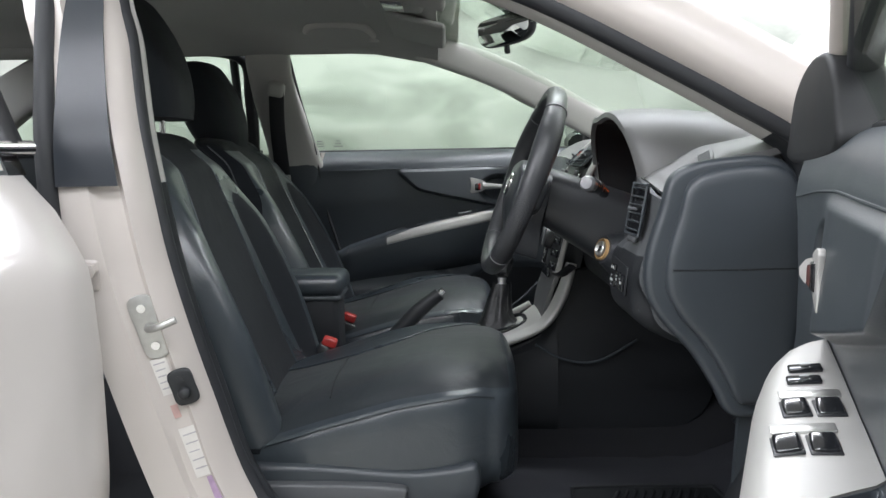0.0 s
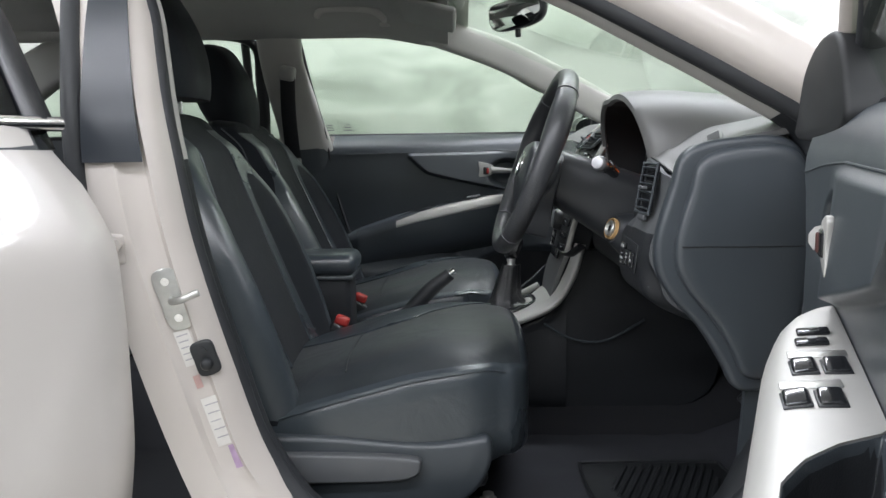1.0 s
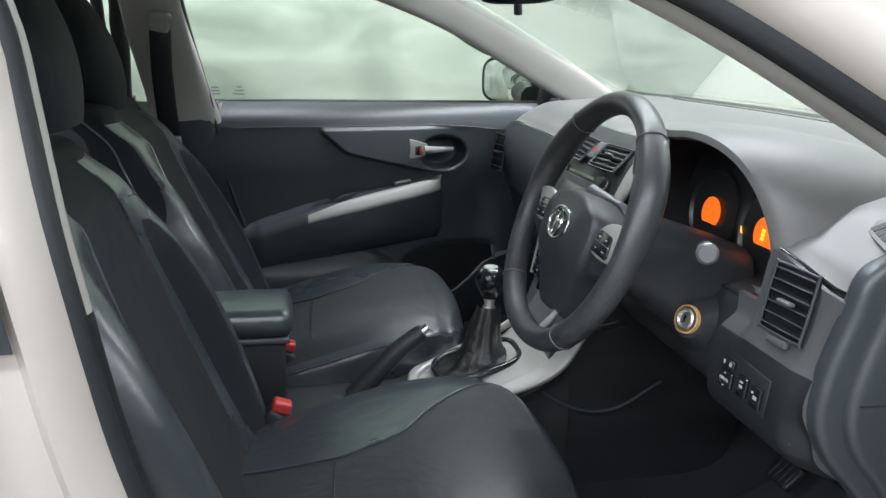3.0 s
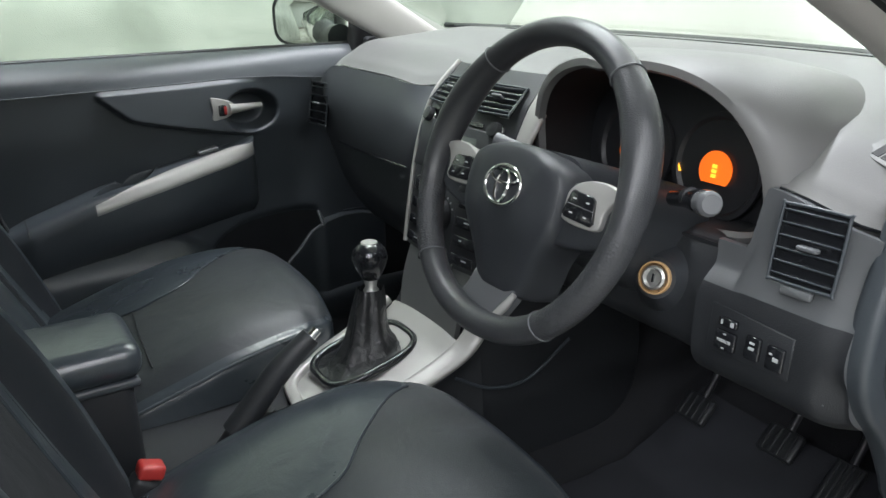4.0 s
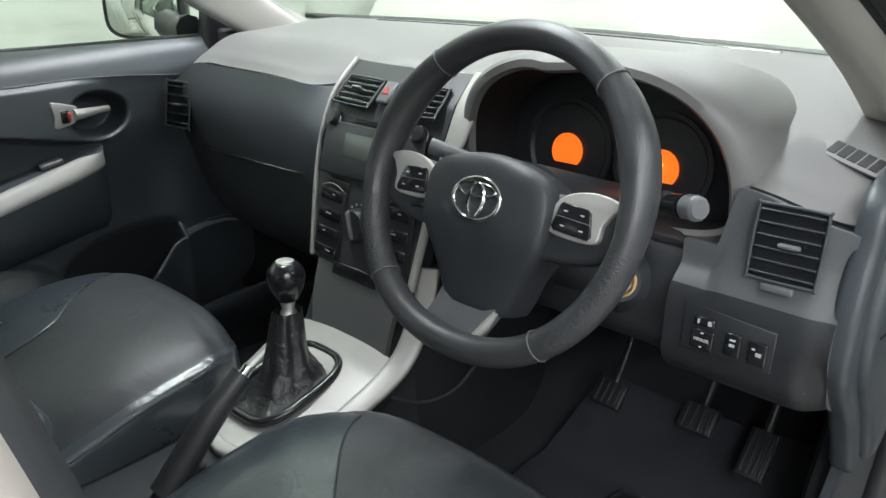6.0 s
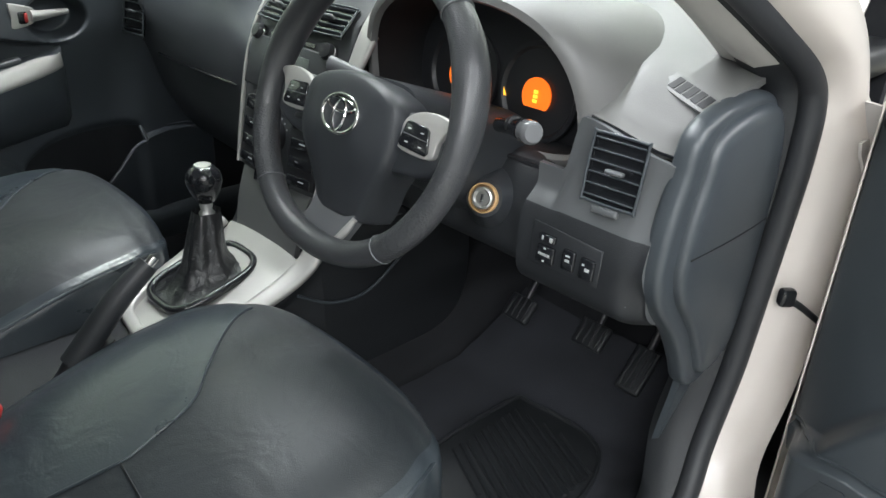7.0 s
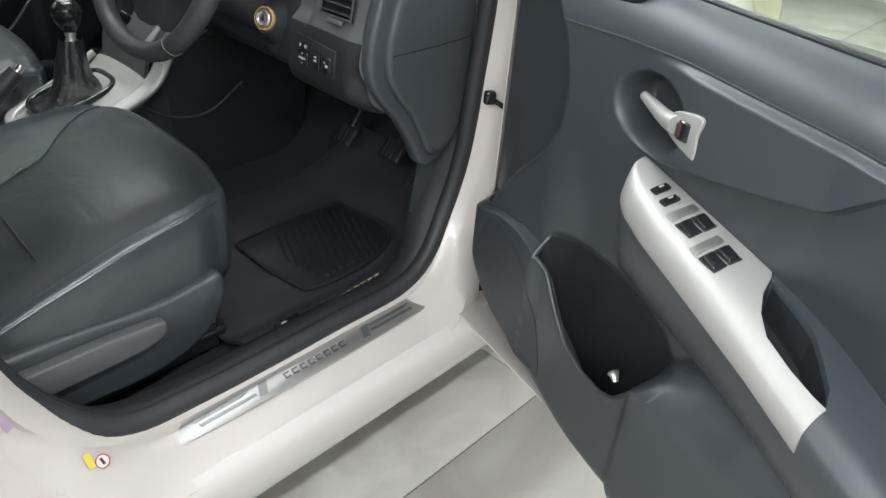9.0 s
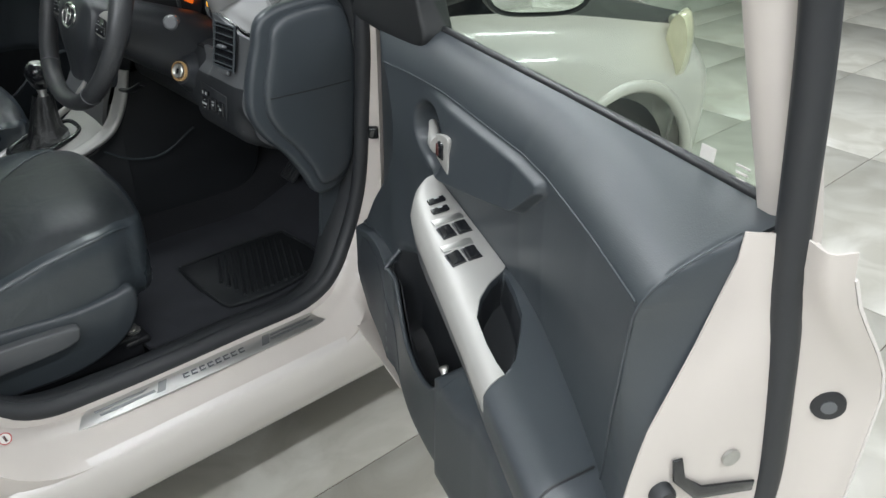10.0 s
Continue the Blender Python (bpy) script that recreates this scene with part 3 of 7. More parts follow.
bar("far_windscreen_pillar", [(0.685, 1.50, 1.02), (0.455, 1.475, 1.148), (0.22, 1.43, 1.265), (-0.02, 1.38, 1.345)], [0.085, 0.098, 0.094, 0.085], 0.06, PILLAR, body, "grey windscreen pillar trim")
bar("windscreen_pillar", [(0.63, 0.205, 1.01), (0.45, 0.225, 1.125), (0.22, 0.27, 1.25), (-0.02, 0.32, 1.34)], [0.06, 0.05, 0.05, 0.06], 0.05, PILLAR, body, "grey windscreen pillar trim")
bar("far_middle_pillar", [(-0.478, 1.40, 1.39), (-0.472, 1.42, 1.25), (-0.435, 1.50, 1.06), (-0.425, 1.525, 0.98)], [0.14, 0.13, 0.15, 0.18], 0.05, PILLAR, body, "grey pillar trim")
part("pillar_seal", tube([(-0.428, 1.405, 1.365), (-0.421, 1.42, 1.344), (-0.396, 1.455, 1.208), (-0.361, 1.495, 1.047), (-0.350, 1.508, 0.97), (-0.327, 1.512, 0.834), (-0.278, 1.512, 0.668)], 0.0045, 8, n=50), SATIN, body, "thin black rubber seal")
bar("far_lower_pillar", [(-0.435, 1.525, 1.0), (-0.42, 1.545, 0.8), (-0.38, 1.545, 0.6), (-0.33, 1.545, 0.40)], [0.18, 0.18, 0.20, 0.25], 0.06, TRIM, body)
part("far_roof_rail", tube([(-1.3, 1.36, 1.36), (-0.5, 1.375, 1.372), (0.0, 1.37, 1.355)], 0.04, 12), HEADLINER, body)
part("far_sill", box((1.1, 0.12, 0.16), pose(0.1, 1.55, 0.36), 0.03, 4), TRIM, body)
part("cowl", box((0.30, 1.36, 0.05), pose(0.90, MID, 0.985), 0.02, 3), SATIN, body, "black plastic cowl panel")


# nose: wing, bonnet, lamp, wheel
def nose():
    arch = (1.25, 0.375, 0.345)
    xs, zs = np.linspace(0.60, 2.16, 66), np.linspace(0.26, 0.96, 40)
    for side in (1, -1):
        g, cut_out = np.zeros((len(xs), len(zs), 3)), np.zeros((len(xs), len(zs)), bool)
        for i, x in enumerate(xs):
            for j, z in enumerate(zs):
                top = 0.955 - 0.22 * smooth(0.6, 2.2, x)
                zz = min(z, top)
                y = -0.03 + 0.03 * smooth(0.55, 0.26, zz) + 0.09 * smooth(top - 0.20, top, zz) ** 2 + 0.62 * smooth(1.45, 2.2, x) ** 2.2
                r = math.hypot(x - arch[0], zz - arch[1])
                if r < arch[2] and zz > arch[1] - 0.2:
                    cut_out[i, j] = True
                    f = arch[2] / max(r, 0.02)
                    x2, z2 = arch[0] + (x - arch[0]) * f, arch[1] + (zz - arch[1]) * f
                    g[i, j] = (x2, y + 0.01, z2)
                else:
                    g[i, j] = (x, y - 0.012 * smooth(0.07, 0.0, r - arch[2]), zz)
        if side < 0:
            g[:, :, 1] = 2 * MID - g[:, :, 1]
        skin = sheet(g, 0.004, lambda i, j: 1 if cut_out[i : i + 2, j : j + 2].sum() > 2 else 0)
        bmesh.ops.delete(skin, geom=[f for f in skin.faces if f.material_index == 1], context="FACES")
        part("wing", skin, PAINT, body, "white front wing")
    g = np.array([[(x, y, 0.97 + 0.03 * (1 - ((y - MID) / 0.75) ** 2) - 0.19 * smooth(0.7, 2.2, x) - 0.03 * smooth(0.55, 0.78, abs(y - MID)) - 0.20 * smooth(1.95, 2.25, x)) for y in (MID + s * (0.64 - 0.10 * smooth(0.8, 2.0, x)) for s in np.linspace(-1, 1, 24))] for x in np.linspace(0.82, 2.05, 30)])
    lift = Matrix.Translation((0.86, 0, 1.03)) @ pose(0, 0, 0, 0, -58, 0) @ Matrix.Translation((-0.82, 0, -0.985))
    lid = sheet(g, 0.012)
    lid.transform(lift)
    part("bonnet", lid, PAINT, body, "white bonnet standing open")
    part("engine_bay", box((1.0, 1.3, 0.10), pose(1.40, MID, 0.72), 0.03, 3), SATIN, body, "dark engine bay")
    part("front_bumper", loft([[(1.58 + 0.60 * (1 - abs(k) ** 2.6) + 0.06 * c, MID + k * 0.84, 0.44 + 0.22 * s) for c, s in [(math.cos(a), math.sin(a)) for a in np.linspace(0, 2 * math.pi, 20, endpoint=False)]] for k in np.linspace(-0.97, 0.97, 20)]), PAINT, body, "white front bumper")
    lamp = part("headlamp", loft([[(1.50 + 0.26 * k + 0.02 * math.cos(a), 0.0 + 0.17 * k ** 1.5 + 0.045 * math.cos(a), 0.775 - 0.03 * k + (0.045 + 0.05 * math.sin(math.pi * min(1, 0.25 + k))) * math.sin(a)) for a in np.linspace(0, 2 * math.pi, 16, endpoint=False)] for k in np.linspace(0, 1, 8)]), LAMP_LENS, body, "yellowed clear headlamp lens")
    part("arch_lip", tube([(1.25 + 0.347 * math.cos(t), -0.036, 0.375 + 0.347 * math.sin(t)) for t in np.linspace(-0.45, math.pi + 0.45, 30)], 0.016, 10, n=90), PAINT, body, "rounded white lip of the wheel arch")
    wheel = part("wheel", lathe([(0.06, -0.01), (0.17, -0.03), (0.185, 0.0), (0.20, 0.02), (0.20, 0.19), (0.05, 0.19)], axes((1.25, 0.005, 0.315), (1, 0, 0), (0, 0, -1), (0, 1, 0))), STEEL, body, "silver alloy wheel")
    part("tyre", lathe([(0.20, 0.0), (0.26, -0.012), (0.305, 0.005), (0.315, 0.03), (0.315, 0.17), (0.30, 0.20), (0.2, 0.2)], axes((1.25, 0.005, 0.315), (1, 0, 0), (0, 0, -1), (0, 1, 0)), 48), RUBBER, wheel)
    part("wheel_liner", lathe([(0.34, 0.02), (0.345, 0.3), (0.02, 0.3), (0.01, 0.29)], axes((1.25, 0.005, 0.335), (1, 0, 0), (0, 0, -1), (0, 1, 0)), 40), SATIN, body)
    # tail of the car, for shade and reflections
    for side in (1, -1):
        y = 0.02 if side > 0 else 2 * MID - 0.02
        part("rear_wing", box((1.1, 0.05, 0.62), pose(-1.95, y, 0.58), 0.02, 3), PAINT, body)
    part("boot_lid", box((0.7, 1.5, 0.05), pose(-2.15, MID, 0.98), 0.02, 3), PAINT, body)
    part("rear_bumper", box((0.12, 1.6, 0.7), pose(-2.46, MID, 0.62), 0.05, 3), PAINT, body)
    for y in (0.19, 2 * MID - 0.19):
        bar("rear_pillar", [(-0.95, y + (0.10 if y < MID else -0.10), 1.375), (-1.25, y + (0.06 if y < MID else -0.06), 1.22), (-1.6, y, 1.0)], [0.10, 0.14, 0.2], 0.06, HEADLINER, body)
    part("parcel_shelf", box((0.5, 1.3, 0.03), pose(-1.55, MID, 0.97), 0.01), TRIM, body)


nose()

# ---- doors ----
LINE_U = np.linspace(0.0, 1.05, 421)


def soft_line(us, zs, width):
    """A bent line with its corners rounded off."""
    k = np.hanning(max(3, int(width / 0.0025) * 2 + 1))
    pad = len(k) // 2
    return np.convolve(np.pad(np.interp(LINE_U, us, zs), pad, mode="edge"), k / k.sum(), mode="valid")


LINES = (
    soft_line([0.05, 0.09, 0.13, 0.18, 0.30, 0.50, 0.95], [0.52, 0.48, 0.43, 0.395, 0.362, 0.34, 0.36], 0.03),
    soft_line([0.03, 0.10, 0.16, 0.21, 0.26, 0.30, 0.34, 0.38, 0.43, 0.475, 0.50, 0.518, 0.53, 0.56, 0.60, 0.70, 0.95], [0.590, 0.612, 0.628, 0.629, 0.622, 0.600, 0.562, 0.533, 0.518, 0.516, 0.525, 0.543, 0.574, 0.606, 0.63, 0.66, 0.66], 0.010),
    soft_line([0.03, 0.10, 0.16, 0.21, 0.26, 0.32, 0.39, 0.43, 0.466, 0.50, 0.518, 0.53, 0.56, 0.60, 0.70, 0.95], [0.600, 0.622, 0.638, 0.641, 0.642, 0.646, 0.645, 0.640, 0.632, 0.616, 0.602, 0.588, 0.618, 0.642, 0.674, 0.674], 0.010),
    soft_line([0.30, 0.45, 0.60, 0.68, 0.735, 0.95], [0.838, 0.855, 0.888, 0.908, 0.958, 0.958], 0.022),
    soft_line([0.05, 0.25, 0.35, 0.45, 0.55, 0.72, 0.97], [0.955, 0.966, 0.976, 0.981, 0.979, 0.977, 0.974], 0.03),
)


def lines(u, driver=True):
    """Heights of the lines along a front door's trim: foot, bin lip, bin top, foot of the swelling panel, seam."""
    foot, lip, high, swell, seam = (np.interp(u, LINE_U, line) for line in LINES)
    return float(foot), float(lip), float(high), float(swell), float(seam)


def trim_depth(u, z, driver=True):
    """How far a front door's trim stands into the cabin, by the way back from the hinge and the height."""
    foot, lip, high, swell, seam = lines(u)
    vb = np.interp(u, [0.2, 0.425, 0.5, 0.67, 0.735, 0.85, 0.974], [0.104, 0.109, 0.112, 0.121, 0.132, 0.162, 0.200]) if driver else 0.106 + 0.024 * smooth(0.2, 0.75, u)
    # the upper band rolls over to the window
    w = min(1.0, max(0.0, (z - seam) / (1.034 - seam)))
    roll = 0.45 * math.sqrt(1 - 0.985 * w * w) + 0.55 * (1 - 0.878 * (0.35 * w + 0.65 * w * w))
    v = 0.057 + (vb - 0.057) * roll
    # it rolls over into the bin
    v -= 0.012 * smooth(0.024, 0.0, z - high) ** 2 * smooth(0.26, 0.30, u) * smooth(0.545, 0.52, u)
    # below the swelling panel the trim draws back towards its foot
    v -= 0.020 * smooth(0.90, 0.68, z) * smooth(0.24, 0.34, u) * smooth(lip, lip + 0.02, z)
    # swelling panel behind the handle, cut off at its foot
    v += (0.016 + 0.12 * (0.93 - z)) * smooth(0.38, 0.50, u) * smooth(swell - 0.003, swell + 0.007, z) * smooth(seam - 0.001, seam - 0.012, z) * smooth(0.742, 0.728, u)
    # handle bowl
    r = math.hypot((u - 0.419) / 0.070, (z - 0.906) / 0.050)
    v -= 0.050 * (1 - smooth(0.66, 1.0, r))
    # the front end is hollowed towards the hinge
    edge = np.interp(z, [0.60, 0.64, 0.69, 0.76, 0.82, 0.88, 0.945, 0.98, 1.035], [0.10, 0.125, 0.160, 0.222, 0.255, 0.258, 0.238, 0.21, 0.15])
    k = min(1.0, max(0.0, (u - 0.03) / (edge - 0.03)))
    hollow = 0.026 + (vb - 0.056) * k ** 0.9
    over = smooth(lip, lip + 0.012, z)
    s = smooth(edge - 0.020, edge + 0.006, u) if driver else 1.0
    v = v * (1 - over) + (hollow * (1 - s) + v * s) * over
    # lower part stands out below the bin's lip and below the arm rest
    out = 0.014 + 0.038 * smooth(0.18, 0.45, u)
    soft = 0.005 + 0.06 * smooth(0.528, 0.62, u)
    v += out * smooth(lip + 0.2 * soft, lip - soft, z)
    # roll at the front of the lower part and at its foot
    v -= 0.075 * (1 - smooth(0.0, 0.07, u - 0.045)) ** 2 * (1 - over)
    v -= 0.05 * (1 - smooth(0.0, 0.05, z - foot)) ** 2
    return v


def front_door(hx, hy, side, opened, label, driver):
    """A front door. Its own x runs forward and its own y towards the cabin (side 1) or away from it (side -1); the hinge is at its origin."""
    name = "driver_door" if driver else "passenger_door"
    ob = thing(name, label, "car door", m=pose(hx, hy, 0, 0, 0, opened * side), group="car doors")
    q = lambda u, v, z: (-u, v * side, z)
    depth = lambda u, z: float(trim_depth(u, z, driver))
    extra = 0.0 if driver else 0.165
    border = lambda z: float(np.interp(z, [0.5, 0.785, 0.85, 0.93, 1.01], [0.19, 0.185, 0.172, 0.137, 0.108])) if driver else 0.05
    cols = np.concatenate([np.linspace(0, 0.26, 56)[:-1], np.linspace(0.26, 0.45, 66)[:-1], np.linspace(0.45, 0.56, 62)[:-1], np.linspace(0.56, 0.78, 48)[:-1], np.linspace(0.78, 0.93, 20)[:-1], np.linspace(0.93, 1, 16)])
    cap_width = lambda z: float(np.interp(z, [0.75, 0.88, 0.95, 1.0, 1.03], [0.060, 0.034, 0.028, 0.016, 0.008]))
    low_u = lambda c: 0.0415 + (0.895 + 0.6 * extra) * c
    g = []
    for c in cols:
        row = []
        foot, lip, high = lines(low_u(c))[:3]
        swell, seam = lines(0.03 + 0.955 * c)[3:]
        knots = [foot, foot + 0.03, lip - 0.012, lip + 0.006, high - 0.006, high + 0.006, swell - 0.005, swell + 0.009, seam - 0.004, seam + 0.004, 1.034]
        counts = [4, 14, 14, 10, 8, 30, 10, 46, 6, 12]
        zs = np.concatenate([np.linspace(a, b, n, endpoint=False) for a, b, n in zip(knots, knots[1:], counts)] + [[1.034]])
        for z in zs:
            front = np.interp(z, [0.36, 0.42, 0.5, 0.56, 0.62, 1.034], [0.105, 0.072, 0.050, 0.042, 0.034, 0.03])
            back = np.interp(z, [0.34, 0.6, 0.75, 1.034], [0.87, 0.945, 0.982, 0.985]) + 0.6 * extra
            u = front + c * (back - front)
            v = depth(u, z)
            v -= (v - min(v, border(z))) * max(0.0, 1 - (back - u) / cap_width(z))
            row.append(q(u, v, z))
        g.append(row)
    g = np.array(g)
    if side < 0:
        g = g[:, ::-1]
    skin_bm = sheet(g, 0.004)
    # the mouth of the door bin is open
    gap = [lines(low_u(c))[2] - lines(low_u(c))[1] for c in cols]
    rows_n, mouth = g.shape[1] - 1, set()
    for i in range(len(cols) - 1):
        if 0.268 < low_u(cols[i]) < 0.532 and min(gap[i], gap[i + 1]) > 0.014:
            for j in range(rows_n):
                if 23 <= j < 46:
                    k = i * rows_n + (j if side > 0 else rows_n - 1 - j)
                    mouth.update((k, k + (len(cols) - 1) * rows_n))
    skin_bm.faces.ensure_lookup_table()
    bmesh.ops.delete(skin_bm, geom=[skin_bm.faces[k] for k in mouth], context="FACES")
    part("trim_panel", skin_bm, TRIM, ob, "dark grey moulded plastic trim panel", local=True, sharp=50)
    pocket = []
    for u in np.linspace(0.262, 0.531, 70):
        foot, lip, high, swell, seam = lines(u)
        e = float(smooth(0, 0.02, u - 0.260) * smooth(0, 0.04, 0.534 - u)) * 0.9 + 0.02
        wall, lip_v = depth(u, high + 0.004) - 0.001, depth(u, lip - 0.008) - 0.004
        pocket.append([q(u, v, z) for v, z in ((wall - 0.002, high + 0.006), (wall - 0.006, high - 0.010), (wall - 0.020 * e, lip - 0.06 * e), (wall - 0.016 * e, lip - 0.13 * e), (0.5 * (wall + lip_v) - 0.01, lip - 0.145 * e), (lip_v - 0.016, lip - 0.13 * e), (lip_v - 0.014, lip - 0.06 * e), (lip_v - 0.008, lip - 0.012))])
    # the bin's inner shade is put into its darker colour
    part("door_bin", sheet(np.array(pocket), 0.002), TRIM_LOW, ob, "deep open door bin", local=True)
    low_rim = [q(u, depth(u, lines(u)[1] - 0.008) - 0.003, lines(u)[1] - 0.005) for u in np.linspace(0.268, 0.528, 44)]
    front_rim = [q(0.268, depth(0.268, lines(0.268)[2] + 0.006) - 0.003, lines(0.268)[2] - 0.002)]
    part("bin_rim", tube(front_rim + low_rim, [0.0048] * 40 + [0.004, 0.003, 0.0018, 0.001, 0.0005], 8, n=200), TRIM, ob, "smooth rim round the bin's mouth", local=True)
    if driver:
        fore, aft = curve([(0.137, 0.606), (0.09, 0.493), (0.119, 0.421), (0.214, 0.41), (0.321, 0.411)], 14), curve([(0.165, 0.612), (0.234, 0.583), (0.284, 0.52), (0.323, 0.446), (0.327, 0.411)], 14)
        grille = np.array([[q(*(lambda u, z: (u, depth(u, z) + 0.0014, z))(*(a + (b - a) * k))) for k in np.linspace(0, 1, 9)] for a, b in zip(fore, aft)])
        part("speaker_grille", sheet(grille, 0.001), GRILLE, ob, "finely dotted loudspeaker grille", local=True)
        part("bin_clip", tube([q(0.448, 0.100, 0.505), q(0.458, 0.108, 0.520), q(0.470, 0.112, 0.512)], [0.006, 0.009, 0.004], 8, n=12, flat=0.4), STEEL, ob, "crumpled bright foil lying in the bin", local=True)
        rim_back = lambda z: float(np.interp(z, [0.34, 0.6, 0.75, 1.034], [0.87, 0.945, 0.982, 0.985]))
        part("end_seam", tube([q(rim_back(z) - cap_width(z), depth(rim_back(z) - cap_width(z), z) + 0.0006, z) for z in np.linspace(0.70, 1.026, 18)], 0.0014, 6, n=60), TRIM, ob, local=True)
    part("trim_seam", tube([q(u, depth(u, lines(u)[4] - 0.0005) + 0.0002, lines(u)[4] - 0.0005) for u in np.linspace(0.235, 0.957, 24)], 0.0013, 6, n=90), TRIM, ob, local=True)
    # outer shell with painted edge
    belt = 1.03
    shell = []
    for k, u in enumerate(np.linspace(0.0, 1.045, 40)):
        row = []
        for z in np.linspace(0.33, belt - 0.024, 24):
            v = -0.075 + 0.05 * smooth(0.62, 0.33, z) + 0.098 * smooth(0.85, belt, z) + 0.045 * smooth(0.93, 1.045, u)
            row.append(q(u, v, z))
        shell.append(row)
    part("door_skin", sheet(np.array(shell), 0.003), PAINT, ob, "white outer door skin", local=True)
    rear = []
    for z in np.linspace(0.345, 1.032, 28):
        skin = -0.030 + 0.05 * smooth(0.62, 0.33, z) + 0.098 * smooth(0.85, belt, z)
        vs = float(np.interp(z, [0.355, 0.6, 0.735, 0.885, 1.015], [0.055, 0.03, 0.03, 0.055, 0.083]))
        rear.append([q(u, v, z) for u, v in curve([(1.044, skin), (1.036, skin + 0.022), (1.008, vs + 0.004), (0.989, max(vs + 0.03, border(z) - 0.02)), (0.984, border(z) + 0.012)], 16)])
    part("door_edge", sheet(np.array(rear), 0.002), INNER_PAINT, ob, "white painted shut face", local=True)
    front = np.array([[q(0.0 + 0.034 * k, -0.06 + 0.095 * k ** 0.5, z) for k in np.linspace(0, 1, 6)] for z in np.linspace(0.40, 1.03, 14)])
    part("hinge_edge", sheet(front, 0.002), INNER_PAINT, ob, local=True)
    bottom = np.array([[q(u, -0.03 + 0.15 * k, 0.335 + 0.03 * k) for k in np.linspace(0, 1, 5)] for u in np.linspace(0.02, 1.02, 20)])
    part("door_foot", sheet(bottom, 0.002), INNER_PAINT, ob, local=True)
    part("door_seal", tube([q(u + 1.5 * extra * float(smooth(0.6, 0.8, z)), v, z) for u, v, z in ((0.998, 0.160, 1.34), (1.0, 0.118, 1.2), (1.002, 0.086, 1.015), (1.004, 0.060, 0.885), (1.003, 0.035, 0.735), (0.99, 0.035, 0.6), (0.95, 0.045, 0.42), (0.85, 0.05, 0.355), (0.5, 0.055, 0.345), (0.15, 0.055, 0.37))], 0.0135, 10, n=90), SEAL, ob, "black rubber seal", local=True)
    # window frame and glass
    top = [(0.14, 0.045, 1.03), (0.30, 0.075, 1.125), (0.50, 0.115, 1.235), (0.70, 0.15, 1.31), (0.85, 0.165, 1.335), (0.985 + 1.36 * extra, 0.165, 1.34 + 0.1 * extra)]
    rise = 0.0 if driver else 0.028
    top = [(u, v, z + rise * min(1.0, (z - 1.02) / 0.08)) if u < 0.8 else (u, v, z + 0.5 * rise) for u, v, z in top]
    if not driver:
        top = [(0.10, 0.060, 1.125)] + [(u, v, z + 0.020 * float(smooth(0.8, 0.5, u))) for u, v, z in top[1:]]
    part("window_frame", tube([q(*p) for p in top], 0.017 if driver else 0.013, 10, n=50, flat=0.8), INNER_PAINT if driver else SATIN, ob, "window frame", local=True)
    if driver:
        part("frame_seal", tube([q(u + 0.022, v - 0.012, z - 0.020) for u, v, z in top[:-1]], 0.017, 10, n=50, flat=0.8), SEAL, ob, "black rubber window seal", local=True)
    part("window_frame", tube([q(0.965 + 1.36 * extra, 0.165, 1.345), q(0.962 + 1.25 * extra, 0.105, 1.18), q(0.968 + 1.1 * extra, 0.055, 1.03), q(0.975 + extra, 0.03, 0.9)], 0.026 if driver else 0.013, 10, n=30, flat=0.9), INNER_PAINT if driver else SATIN, ob, "window frame", local=True)
    strip = np.array([[q(u, v, z) for v, z in ((0.042, 1.006), (0.037, 1.011), (0.031, 1.010), (0.026, 1.004), (0.023, 0.992))] for u in np.linspace(0.06, 0.97 + extra, 16)])
    part("outer_belt_strip", sheet(strip, 0.002), SATIN, ob, "black rubber window strip", local=True)
    part("belt_strip", tube([q(u, depth(min(u, 0.97), 1.034) - 0.007, 1.0335) for u in np.linspace(0.13, 0.965 + extra, 12)], 0.0062, 8, n=60), SATIN, ob, local=True)
    pane = np.array([[q(u, 0.042 + 0.40 * k * (h - 1.02) ** 1.0 * 1.0, 1.0 + (h - 1.0) * k) for k in np.linspace(0, 1, 8)] for u, h in [(u, float(np.interp(u, [0.14, 0.30, 0.50, 0.70, 0.85, 0.985 + extra], [1.04 if driver else 1.14, 1.125 + 1.7 * rise, 1.235 + 1.7 * rise, 1.31 + rise, 1.335 + 0.5 * rise, 1.34 + 0.5 * rise]))) for u in np.linspace(0.15, 0.985 + 1.36 * extra, 26)]])
    gl = part("window_pane", sheet(pane, 0.003), WINDOW, ob, "clear green-tinged side window", local=True)
    gl.visible_shadow = False
    if not driver:
        for du, dz, w in ((0.0, 0.0, 0.030), (0.0, 0.008, 0.026), (0.0, 0.016, 0.018), (0.060, 0.0, 0.030), (0.060, 0.009, 0.022), (0.060, 0.018, 0.012)):
            part("etched_mark", box((w, 0.0008, 0.0030), Matrix.Translation(q(1.00 - du, 0.071, 1.052 + dz)), 0), GREYPLASTIC, gl, local=True)
    if driver:
        tag = part("glass_sticker", box((0.017, 0.001, 0.013), Matrix.Translation(q(0.882, 0.066, 1.049)), 0), STICKER, ob, "small pale sticker on the glass", local=True)
        for k in range(3):
            part("print_bar", box((0.016 - 0.003 * k, 0.001, 0.0018), Matrix.Translation(q(0.922, 0.065, 1.051 - 0.006 * k)), 0), STICKER, tag, local=True)
